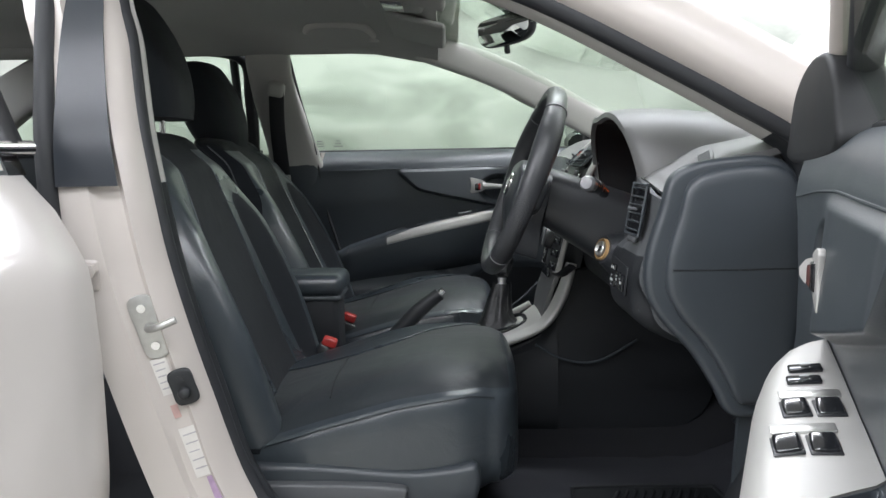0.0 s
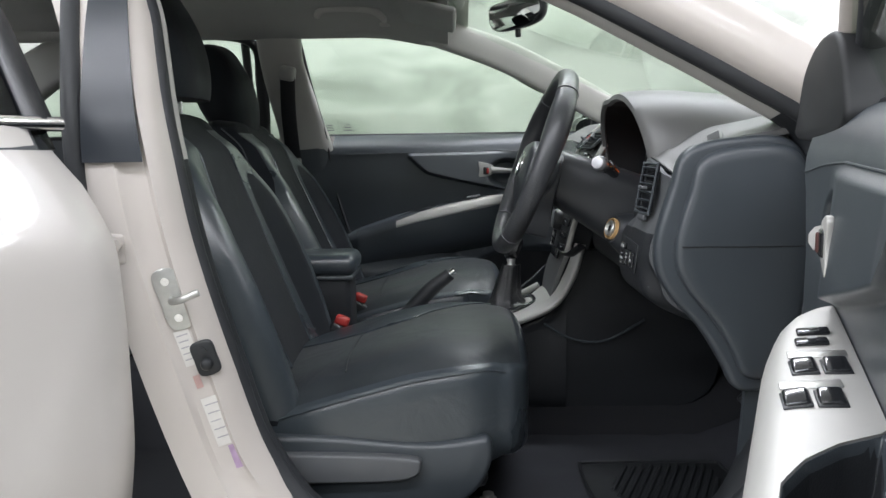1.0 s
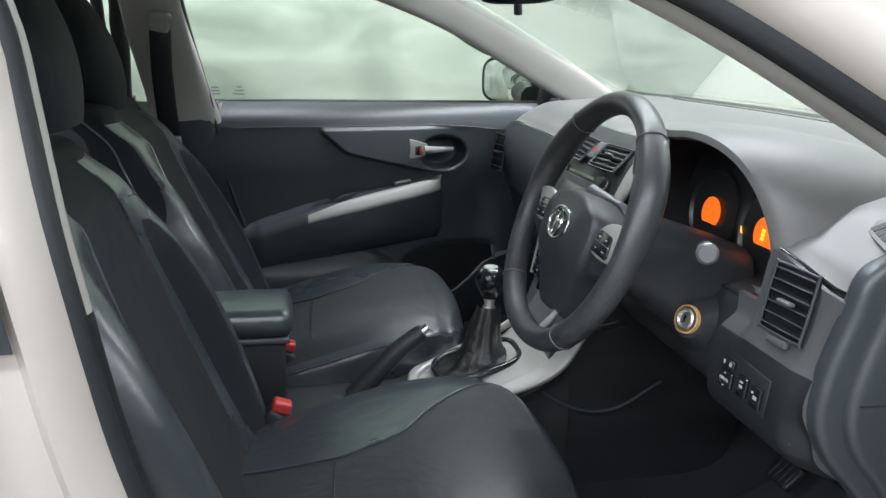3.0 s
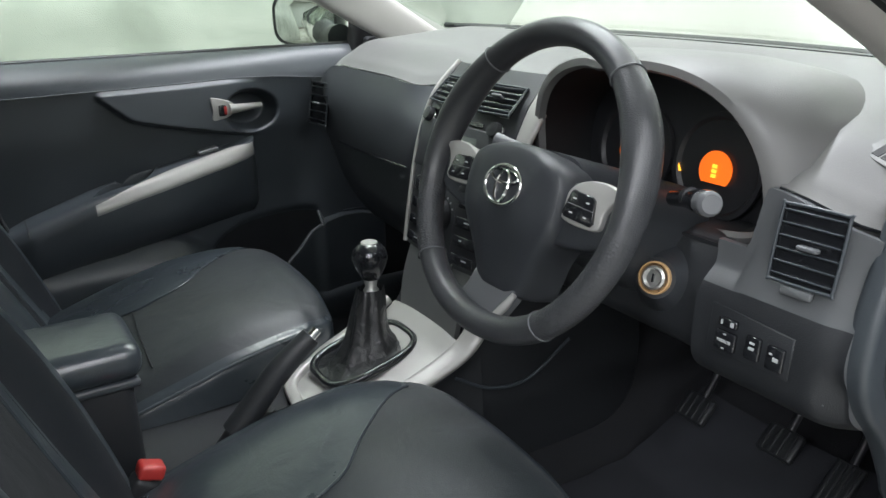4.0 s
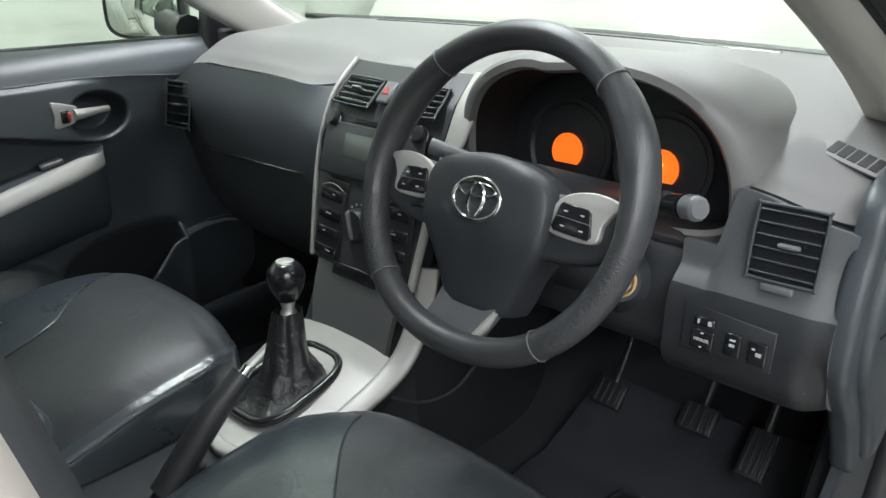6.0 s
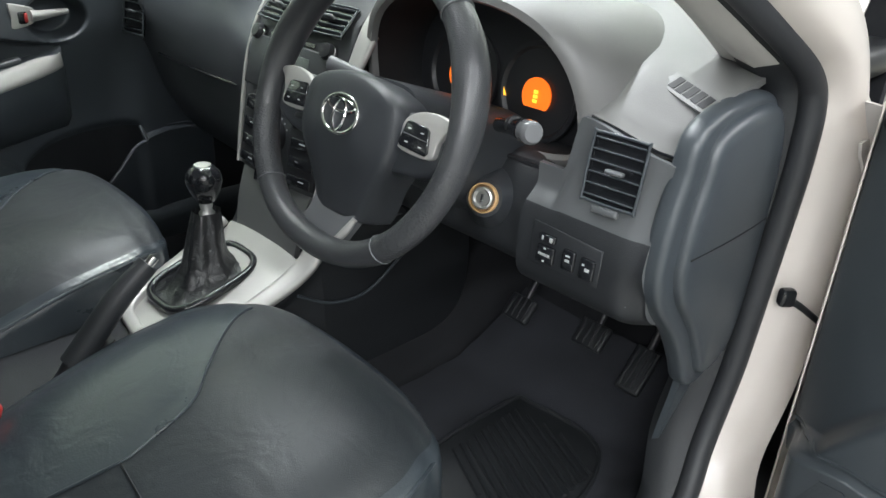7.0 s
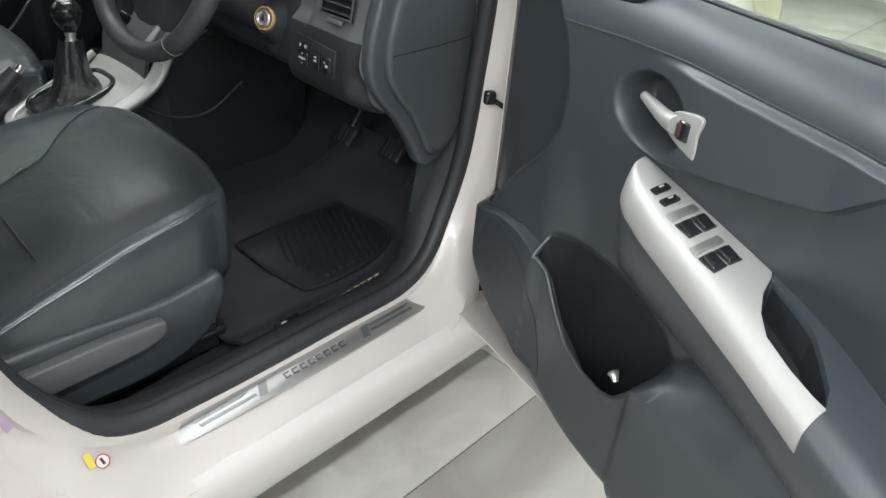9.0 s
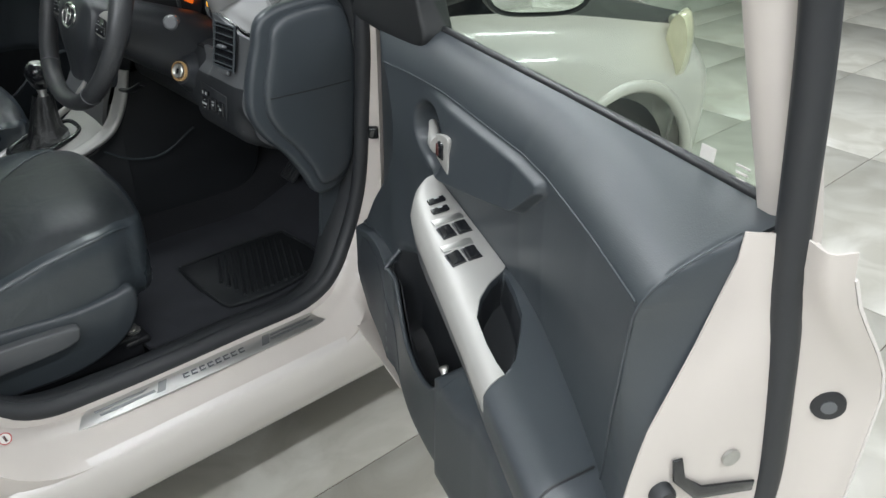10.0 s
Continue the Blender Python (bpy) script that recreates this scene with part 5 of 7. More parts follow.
# switches low on the driver's side
wm = facing((0.3385, 0.258, 0.812), (-1, 0, 0.10))
bank = part("switch_bank", slab([(-0.062, -0.024), (0.040, -0.022), (0.040, 0.024), (-0.062, 0.030)], 0.003, wm, 0.0015), TRIM_LOW, dash, "black switch bank")
for x, y, w, h in ((-0.036, -0.007, 0.026, 0.022), (-0.036, 0.014, 0.024, 0.010), (-0.002, -0.002, 0.018, 0.026), (0.025, -0.003, 0.020, 0.026)):
    part("switch", box((w, h, 0.006), wm @ pose(x, y, 0.005), 0.002), GLOSS, bank, "black push switch")
for x, y, w, h in ((-0.042, 0.014, 0.002, 0.005), (-0.029, 0.014, 0.004, 0.005), (-0.036, 0.001, 0.003, 0.0015), (-0.036, -0.015, 0.003, 0.0015), (-0.002, 0.004, 0.006, 0.002), (-0.002, -0.002, 0.006, 0.003), (0.021, 0.002, 0.003, 0.002), (0.027, -0.003, 0.006, 0.004)):
    part("mark", box((w, h, 0.001), wm @ pose(x, y, 0.0085), 0), WHITE_MARK, bank)


def words(name, text, size, m, mat, parent, depth=0.0005):
    """Printed letters as a mesh."""
    data = bpy.data.curves.new(name, "FONT")
    data.body, data.size, data.align_x, data.align_y, data.extrude = text, size, "CENTER", "CENTER", depth
    tmp = bpy.data.objects.new(name, data)
    mesh = bpy.data.meshes.new_from_object(tmp)
    bpy.data.objects.remove(tmp)
    bm = bmesh.new()
    bm.from_mesh(mesh)
    bpy.data.meshes.remove(mesh)
    bm.transform(m)
    return part(name, bm, mat, parent)


words("print", "MIRROR", 0.0048, wm @ pose(-0.036, -0.007, 0.0086), WHITE_MARK, bank)
part("clip", slab([(-0.006, -0.013), (0.008, -0.013), (0.002, 0.014)], 0.004, facing((0.352, 0.193, 0.786), (-1, -0.2, 0.1)), 0.001), GREYPLASTIC, dash)


# instrument hood
def hood():
    cy, zb, zm = 0.488, 0.885, 0.935
    loops = []
    for x, a, top, low in ((0.358, 0.186, 1.080, 0.888), (0.352, 0.190, 1.083, 0.884), (0.353, 0.198, 1.086, 0.878), (0.362, 0.208, 1.089, 0.871), (0.385, 0.216, 1.091, 0.866), (0.44, 0.216, 1.090, 0.864), (0.52, 0.208, 1.083, 0.862), (0.62, 0.186, 1.064, 0.862), (0.72, 0.15, 1.04, 0.862)):
        e = float(smooth(0.36, 0.44, x))
        loop = []
        for t in np.linspace(0, 2 * math.pi, 81):
            c, sn = math.cos(t), math.sin(t)
            high = zm + (top - zm) * abs(sn) ** (0.78 - 0.08 * e) * (1 - 0.04 * math.exp(-((t - 1.45) / 0.10) ** 2) * (x < 0.40)) if sn >= 0 else zm - (zm - low) * abs(sn) ** 0.80
            loop.append((x + 0.03 * (1 - sn) * (1 if x < 0.45 else 0.3), cy + a * math.copysign(abs(c) ** (0.72 - 0.10 * e), c), high))
        loops.append(loop)
    g = np.array(loops)
    part("instrument_hood", sheet(g, 0.004), PAD, dash, "grey hood over the instruments")
    back = g[0].copy()
    back[:, 1] = cy + (back[:, 1] - cy) * 0.93
    back[:, 2] = zb + (back[:, 2] - zb) * 0.93
    back[:, 0] = 0.462
    part("hood_lining", sheet(np.array([g[0], 0.5 * (g[0] + back), back]), 0.002), SAIL, dash)
    part("hood_ledge", sheet(np.array([[(x, y, zb + 0.004) for y in np.linspace(cy - 0.178, cy + 0.178, 8)] for x in (0.385, 0.42, 0.47)]), 0.004), CARPET, dash)
    face = part("instrument_face", bm_of([tuple(p) for p in back] , [tuple(range(len(back)))]), SATIN, dash, "black instrument face")
    for y, r in ((0.564, 0.068), (0.424, 0.068)):
        m = facing((0.456, y, 0.956), (-1, 0, 0.12))
        dial = part("dial", lathe([(r, 0.0), (r, 0.006), (r - 0.006, 0.006), (r - 0.010, 0.001), (0.002, 0.001)], m, 40), SATIN, face, "round dial")
        lit = [(0.0243 * math.cos(t), 0.0243 * math.sin(t)) for t in np.linspace(math.radians(-42), math.radians(222), 30)]
        part("dial_light", slab(lit, 0.002, m @ pose(0, -0.004, 0.004), 0), ORANGE, dial, "glowing orange dial centre")
    m = facing((0.452, 0.424, 0.956), (-1, 0, 0.12))
    part("dial_sign", joined(*[slab([(-0.0034, y - 0.0022), (0.0034, y - 0.0022), (0.0034, y + 0.0022), (-0.0034, y + 0.0022)], 0.001, m @ pose(0.001, -0.004, 0.0045), 0) for y in (-0.006, 0.0, 0.006)]), AMBER, face, "lit amber sign")
    part("warning_light", slab([(-0.006, -0.004), (0.006, -0.004), (0, 0.007)], 0.001, facing((0.452, 0.484, 0.945), (-1, 0, 0.12)), 0), AMBER, face, "lit amber warning sign")


hood()

# centre stack
stack = thing("centre_stack", "dark centre stack with radio, heater knobs and two air vents", "console", at=(0.4, MID, 0.75))


HS = (0.0, 0.28, 0.50, 0.68, 0.845, 1.0)


def stack_point(y, h, out=0.0):
    """A point of the stack's face: h from 0 at the foot to 1 at the top."""
    x = float(np.interp(h, HS, curve([(v,) for v in (0.302, 0.320, 0.337, 0.354, 0.381, 0.425)], 6)[:, 0]))
    z = float(np.interp(h, HS, (0.745, 0.83, 0.90, 0.955, 1.003, 1.044)))
    bow = -0.012 * (1 - ((y - MID) / 0.13) ** 2)
    return (x + bow - out, y, z + 0.18 * out)


def stack_half(h):
    return 0.108 + 0.018 * smooth(0.0, 0.5, h) - 0.004 * smooth(0.75, 1, h)


g = np.array([[stack_point(MID + k * stack_half(h), h) for k in np.linspace(-1, 1, 22)] for h in np.linspace(0, 1, 46)])
edge = g.copy()
part("stack_face", sheet(g, 0.05), BEZEL, stack, "dark plastic stack face")
nrm = Vector((-1, 0, 0.18)).normalized()


def on_stack(y, h, out=0.0):
    e = 1e-3
    p = Vector(stack_point(y, h))
    a, b = Vector(stack_point(y + e, h)) - p, Vector(stack_point(y, h + e)) - p
    n = b.cross(a).normalized()
    n = n if n.x < 0 else -n
    return facing(p + n * out, n)


dash_keep = dash
dash = stack
vent(on_stack(MID + 0.064, 0.845, 0.002), 0.088, 0.052, 5)
vent(on_stack(MID - 0.064, 0.845, 0.002), 0.088, 0.052, 5)
dash = dash_keep
part("hazard_switch", box((0.026, 0.040, 0.008), on_stack(MID, 0.86, 0.004), 0.004, 3), GREYPLASTIC, stack, "grey hazard switch")
part("hazard_mark", slab([(-0.007, -0.005), (0.007, -0.005), (0, 0.008)], 0.001, on_stack(MID, 0.86, 0.009), 0), RED, stack, "red triangle")
radio = part("radio", box((0.215, 0.082, 0.006), on_stack(MID, 0.57, 0.002) @ pose(0, 0, 0), 0.003), BEZEL, stack, "dark radio panel")
for s in (-1, 1):
    knob = part("radio_knob", lathe([(0.013, 0), (0.013, 0.010), (0.011, 0.016), (0.002, 0.017)], on_stack(MID + s * 0.092, 0.70, 0.002), 24), SATIN, radio, "round black knob")
    part("knob_rim", lathe([(0.0135, 0), (0.0140, 0.003), (0.0130, 0.005)], on_stack(MID + s * 0.092, 0.70, 0.004), 24), CHROME, knob)
    for k in range(3):
        part("button", box((0.014, 0.014, 0.004), on_stack(MID + s * 0.094, 0.60 - 0.065 * k, 0.004), 0.002), GLOSS, radio, "black radio button")
part("disc_slot", box((0.12, 0.006, 0.002), on_stack(MID, 0.715, 0.004), 0), GLOSS, radio)
part("display", box((0.115, 0.036, 0.003), on_stack(MID, 0.595, 0.004), 0.001), RADIO_GLASS, radio, "grey display window")
for k in range(6):
    part("button", box((0.019, 0.012, 0.003), on_stack(MID - 0.055 + 0.022 * k, 0.485, 0.003), 0.002), GLOSS, radio, "black radio button")
for k in range(2):
    part("slot_button", box((0.05, 0.012, 0.003), on_stack(MID + 0.06 - 0.12 * k, 0.40, 0.002), 0.002), SATIN, stack)
for side in (-1, 1):
    keys = part("climate_panel", box((0.070, 0.108, 0.003), on_stack(MID + side * 0.072, 0.20, 0.001), 0.001), SATIN, stack, "black climate key panel")
    for k in range(4):
        part("button", box((0.056, 0.017, 0.003), on_stack(MID + side * 0.072, 0.34 - 0.095 * k, 0.004), 0.0015), GLOSS, keys, "black climate button")
        part("mark", box((0.012 if k % 2 else 0.006, 0.0018, 0.0006), on_stack(MID + side * 0.072 + 0.008 * (k % 3 - 1), 0.345 - 0.095 * k, 0.0062), 0), WHITE_MARK, keys)
    part("key_line", tube([tuple(on_stack(MID + side * 0.072 + 0.028 * a, 0.395 - 0.02 * a * a, 0.0045).translation) for a in (-1, -0.5, 0, 0.5, 1)], 0.0009, 5, n=16), SILVER, keys)
for y, h, r in ((MID + 0.0, 0.24, 0.026),):
    knob = part("heater_knob", lathe([(r, 0), (r, 0.010), (r - 0.004, 0.018), (0.002, 0.019)], on_stack(y, h, 0.001), 30), SATIN, stack, "round black heater knob")
    part("knob_ridge", box((0.006, r * 1.7, 0.008), on_stack(y, h, 0.021) @ pose(0, 0, 0, 0, 0, 25), 0.002), GREYPLASTIC, knob)
    for k in range(7):
        a = math.radians(30 + 20 * k)
        part("mark", box((0.003, 0.003, 0.0006), on_stack(y, h, 0.002) @ pose((r + 0.006) * math.cos(a), (r + 0.006) * math.sin(a), 0), 0), WHITE_MARK, knob)
for y, h, w in ((MID + 0.095, 0.90, 0.0), (MID + 0.09, 0.775, 0.02), (MID - 0.09, 0.775, 0.02), (MID + 0.08, 0.08, 0.03), (MID - 0.075, 0.10, 0.03), (MID - 0.085, 0.18, 0.008), (MID - 0.085, 0.40, 0.012)):
    if w:
        part("print_bar", box((w, 0.0025, 0.0006), on_stack(y, h, 0.0012), 0), WHITE_MARK, stack)

# ---- centre console ----
console = thing("centre_console", "dark centre console with satin silver surround and storage box", "console", at=(0, MID, 0.42))


def ribbon(points, wide, thick, n=60, turn=None):
    """A band along a line: rows of (place, way across)."""
    p = curve([a for a, b in points], n)
    w = curve([b for a, b in points], n)
    w /= np.linalg.norm(w, axis=1, keepdims=True)
    wd = np.interp(np.linspace(0, 1, n), np.linspace(0, 1, len(np.atleast_1d(wide))), np.atleast_1d(wide))
    t = np.gradient(p, axis=0)
    loops = []
    for k in range(n):
        up = np.cross(w[k], t[k])
        up /= np.linalg.norm(up)
        loops.append([p[k] + w[k] * wd[k] / 2 * math.copysign(abs(math.cos(a)) ** 0.55, math.cos(a)) + up * thick / 2 * math.copysign(abs(math.sin(a)) ** 0.8, math.sin(a)) for a in np.linspace(0, 2 * math.pi, 18, endpoint=False)])
    return loft(loops)


def console_top(x):
    """Height of the console's deck along the car."""
    return float(np.interp(x, [-0.55, -0.2, 0.0, 0.08, 0.16, 0.24, 0.28, 0.31], [0.545, 0.55, 0.553, 0.565, 0.588, 0.620, 0.650, 0.72]))


loops = []
for x in np.linspace(-0.52, 0.30, 40):
    z = console_top(x) - 0.008
    w = float(np.interp(x, [-0.52, -0.1, 0.05, 0.2, 0.30], [0.10, 0.10, 0.098, 0.108, 0.110]))
    loops.append(curve([(x, MID - w, z - 0.006), (x, MID, z), (x, MID + w, z - 0.006), (x, MID + w + 0.006, z - 0.05), (x, MID + w + 0.012, 0.40), (x, MID, 0.38), (x, MID - w - 0.012, 0.40), (x, MID - w - 0.006, z - 0.05)], 48, True))
part("console_body", loft(loops), TRIM_LOW, console, "dark plastic console body")
side_panel = [(0.05, 0.535), (0.12, 0.555), (0.22, 0.592), (0.275, 0.64), (0.305, 0.70), (0.33, 0.755), (0.45, 0.76), (0.60, 0.72), (0.66, 0.55), (0.60, 0.40), (0.30, 0.39), (0.05, 0.40)]
for s in (-1, 1):
    part("console_side", slab(outline(side_panel, 60), 0.02, axes((0, MID + s * 0.105 + 0.01, 0), (1, 0, 0), (0, 0, 1), (0, -1, 0)), 0.006, 3), TRIM_LOW, console)
    part("pocket_lip", tube([(0.25, MID + s * 0.122, 0.592), (0.315, MID + s * 0.126, 0.557), (0.39, MID + s * 0.128, 0.554), (0.478, MID + s * 0.124, 0.60)], 0.003, 6, n=30), TRIM, console)

# gear deck: silver surround
deck = []
for x in np.linspace(0.035, 0.270, 24):
    z = console_top(x)
    w = float(np.interp(x, [0.035, 0.06, 0.10, 0.18, 0.27], [0.035, 0.070, 0.092, 0.103, 0.112]))
    deck.append([(x, MID + k * w, z + 0.004 - 0.010 * abs(k) ** 3) for k in np.linspace(-1, 1, 16)])
part("gear_surround", sheet(np.array(deck), 0.008), SILVER, console, "satin silver surround of the gear lever")
plate = np.array([[(0.268 + 0.034 * k - 0.006 * math.sin(math.pi * k), MID + s * (0.086 + 0.012 * k), 0.632 + 0.118 * k) for s in np.linspace(-1, 1, 10)] for k in np.linspace(0, 1, 10)])
part("front_panel", sheet(plate, 0.01), GUNMETAL, console, "dark satin metal panel under the stack")
part("panel_gap", tube([(0.266, MID + k * 0.088, 0.6335) for k in (-1, 0, 1)], 0.0022, 6, n=12), GLOSS, console)
part("panel_notch", lathe([(0.015, 0), (0.014, 0.002), (0.001, 0.002)], facing((0.2645, 0.872, 0.627), (-0.8, -0.1, 0.6)) @ Matrix.Diagonal((1.0, 0.55, 1.0, 1.0)), 20), GLOSS, console, "dark finger notch")
part("tray_slot", box((0.006, 0.10, 0.022), pose(0.290, MID, 0.742, 0, 15, 0), 0.003), GLOSS, console)
for s in (-1, 1):
    arm = [*([((0.330, MID - 0.125, 0.775), (0.5, s, 0)), ((0.306, MID - 0.124, 0.70), (0.5, s, -0.2))] if s < 0 else []), ((0.265, MID + s * 0.121, 0.638), (0.3, s, -0.3)), ((0.18, MID + s * 0.114, 0.597), (0.1, s, -0.3)), ((0.10, MID + s * 0.100, 0.570), (-0.3, s, -0.2)), ((0.05, MID + s * 0.066, 0.558), (-1, s, -0.2)), ((0.035, MID, 0.556), (-1, 0, -0.2))]
    part("silver_arm", ribbon(arm, [0.030, 0.036, 0.036, 0.032, 0.028, 0.024, 0.022] if s < 0 else [0.02, 0.026, 0.026, 0.024, 0.022], 0.016), SILVER, console, "satin silver side strip")
    post = [(stack_point(MID + s * (stack_half(h) + (0.006 + 0.016 * smooth(0.45, 0.8, h) if s < 0 else 0.004)), h), (0, 1, 0)) for h in (0.0, 0.25, 0.5, 0.7, 0.85, 1.0)]
    part("stack_strip", ribbon(post, [0.012, 0.012, 0.016, 0.034, 0.042, 0.046] if s < 0 else [0.008] * 6, 0.012), SILVER, stack, "satin silver strip beside the stack")

# gear lever with gaiter
gear = thing("gear_lever", "black gear lever with round knob and leather gaiter", "gear lever", at=(0.165, MID + 0.02, 0.6))
gm = axes((0.165, MID + 0.022, 0.592), (1, 0, 0.26), (0, 1, 0), (-0.26, 0, 1))
oval = [(0.082 * math.copysign(abs(math.cos(a)) ** 0.6, math.cos(a)), 0.062 * math.copysign(abs(math.sin(a)) ** 0.6, math.sin(a))) for a in np.linspace(0, 2 * math.pi, 40, endpoint=False)]
part("gaiter_ring", tube([tuple(gm @ Vector((x, y, 0.008))) for x, y in oval], 0.0075, 8, True, n=80), GLOSS, gear, "black ring round the gaiter")
loops = []
for k in np.linspace(0, 1, 20):
    s = float(np.interp(k, [0, 0.05, 0.10, 0.18, 0.32, 0.5, 0.75, 1.0], [1.02, 0.90, 0.72, 0.60, 0.52, 0.46, 0.40, 0.33]))
    round_off = float(smooth(0.03, 0.22, k))
    cx, cyy = 0.165 + 0.022 * k, MID + 0.022 + 0.012 * k
    loop = []
    for t, (x, y) in zip(np.linspace(0, 2 * math.pi, 40, endpoint=False), oval):
        ripple = 1 + 0.13 * float(smooth(0.05, 0.25, k)) * (1 - 0.6 * k) * math.sin(5 * t + 1.5) + 0.05 * math.sin(9 * t + 4 * k)
        px, py = x + (0.066 * math.cos(t) - x) * round_off, y + (0.060 * math.sin(t) - y) * round_off
        loop.append((cx + px * s * ripple, cyy + py * s * ripple, 0.601 + 0.26 * px * s * (1 - k) + 0.106 * k - 0.010 * math.exp(-((k - 0.09) / 0.06) ** 2)))
    loops.append(loop)
part("gaiter", loft(loops, False), GAITER, gear, "wrinkled black leather gaiter", sharp=60)
top = Vector((0.188, MID + 0.034, 0.755))
part("collar", lathe([(0.011, 0), (0.013, 0.006), (0.009, 0.012), (0.011, 0.022), (0.008, 0.03)], Matrix.Translation((0.187, MID + 0.033, 0.697)), 20), STEEL, gear, "worn chrome collar")
part("knob", lathe([(0.011, -0.034), (0.016, -0.030), (0.025, -0.012), (0.0292, 0.004), (0.027, 0.016), (0.019, 0.026), (0.008, 0.030), (0.001, 0.0305)], Matrix.Translation(top), 30), GLOSS, gear, "glossy round knob")
part("knob_badge", lathe([(0.014, 0), (0.013, 0.002), (0.001, 0.003)], Matrix.Translation(top + Vector((0, 0, 0.0285))), 20), STEEL, gear, "silver shift pattern disc")

# hand brake
brake = thing("handbrake", "black handbrake lever with a chrome button, half raised", "handbrake", at=(-0.06, 0.762, 0.56))
part("brake_boot", loft([[(-0.075 + 0.02 * k + (0.06 - 0.03 * k) * math.cos(a), 0.764 + (0.028 - 0.010 * k) * math.sin(a), 0.545 + 0.06 * k) for a in np.linspace(0, 2 * math.pi, 20, endpoint=False)] for k in np.linspace(0, 1, 6)]), SATIN, brake, "black boot")
part("grip", tube([(-0.085, 0.764, 0.585), (-0.055, 0.763, 0.617), (-0.01, 0.761, 0.665), (0.037, 0.759, 0.703)], [0.019, 0.019, 0.018, 0.015], 14, n=30), RUBBER, brake, "ribbed black grip")
part("button", tube([(0.034, 0.759, 0.700), (0.047, 0.759, 0.711)], 0.008, 12, n=6), CHROME, brake, "chrome release button")
part("brake_slot", box((0.16, 0.05, 0.006), pose(-0.06, 0.764, 0.551), 0.003), GLOSS, brake)

# arm rest box
box_arm = thing("armrest_box", "black leather armrest box between the front seats", "armrest", at=(-0.33, MID + 0.015, 0.55))
part("bin", box((0.27, 0.125, 0.16), pose(-0.335, MID + 0.012, 0.622), 0.015, 3), TRIM_LOW, box_arm, "dark plastic bin")
part("lid", box((0.30, 0.150, 0.050), pose(-0.335, MID + 0.012, 0.722), 0.022, 5), LEATHER, box_arm, "padded black lid")
part("lid_rim", box((0.285, 0.138, 0.012), pose(-0.335, MID + 0.012, 0.692), 0.004), TRIM, box_arm)

# belt buckles
for y, x in ((0.702, -0.212), (0.965, -0.20)):
    buckle = thing("belt_buckle", "seat belt buckle with a red release button", "belt buckle", at=(x, y, 0.5), group="belt buckles")
    part("housing", box((0.05, 0.030, 0.060), pose(x - 0.012, y, 0.572, 0, 35, 0), 0.008, 3), SATIN, buckle)
    part("button", box((0.032, 0.026, 0.020), pose(x + 0.003, y, 0.608, 0, 20, 0), 0.005, 3), RED, buckle, "red release button")
    part("stalk", box((0.02, 0.016, 0.12), pose(x - 0.04, y, 0.49, 0, 35, 0), 0.004), SATIN, buckle)

# ---- steering wheel ----
wheel = thing("steering_wheel", "black leather steering wheel with silver spoke switches", "steering wheel", at=(0.196, 0.4915, 0.962))
axis = Vector((-0.931, 0.0, 0.363)).normalized()
W = facing((0.200, 0.4915, 0.962), axis)
RW = 0.1735


def rim_section(a):
    """Grip thickness round the wheel: thicker at the thumbs."""
    return 0.0160 + 0.0035 * (math.exp(-((math.degrees(a) - 155) / 22) ** 2) + math.exp(-((math.degrees(a) - 25) / 22) ** 2))


def place(x, y, z):
    return tuple(W @ Vector((x, y, z)))


loops = []
for a in np.linspace(0, 2 * math.pi, 97):
    r = rim_section(a % (2 * math.pi))
    flat = 1 - 0.03 * math.exp(-((math.degrees(a % (2 * math.pi)) - 270) / 28) ** 2)
    loops.append([place((RW * flat + r * math.cos(t)) * math.cos(a), (RW * flat + r * math.cos(t)) * math.sin(a), 1.15 * r * math.sin(t)) for t in np.linspace(0, 2 * math.pi, 18, endpoint=False)])
punched = lambda deg: 308 < deg < 352 or 188 < deg < 225
rim = loft(loops, False, lambda i, j: 1 if punched(3.75 * i) else 0)
bmesh.ops.remove_doubles(rim, verts=rim.verts, dist=1e-5)
bmesh.ops.recalc_face_normals(rim, faces=rim.faces)
rim = part("rim", rim, [RIM_LEATHER, PUNCHED], wheel, "worn black leather rim")
for deg in (130, 50, 225, 308):
    a = math.radians(deg)
    r = rim_section(a) + 0.0006
    flat = 1 - 0.03 * math.exp(-((deg - 270) / 28) ** 2)
    part("rim_seam", tube([place((RW * flat + r * math.cos(t)) * math.cos(a), (RW * flat + r * math.cos(t)) * math.sin(a), 1.15 * r * math.sin(t)) for t in np.linspace(0, 2 * math.pi, 14, endpoint=False)], 0.0010, 5, True, n=36), GREYPLASTIC, rim, "stitched seam")
# hub cover with a flat middle and sloping flanks
pad = [(-0.078, 0.020), (-0.045, 0.037), (0, 0.043), (0.045, 0.037), (0.078, 0.020), (0.086, -0.010), (0.082, -0.045), (0.062, -0.080), (0.044, -0.120), (0.034, -0.128), (0.0, -0.130), (-0.034, -0.128), (-0.044, -0.120), (-0.062, -0.080), (-0.082, -0.045), (-0.086, -0.010)]
shape = np.array(outline(pad, 80))


def hub_height(x, y):
    middle = float(np.interp(y, [-0.13, -0.03, 0.045], [0.020, 0.036, 0.060]))
    return 0.0215 - 0.030 * float(smooth(-0.025, -0.135, y)) - 0.20 * max(0.0, abs(x) - middle) - 0.006 * float(smooth(0.015, 0.045, y))


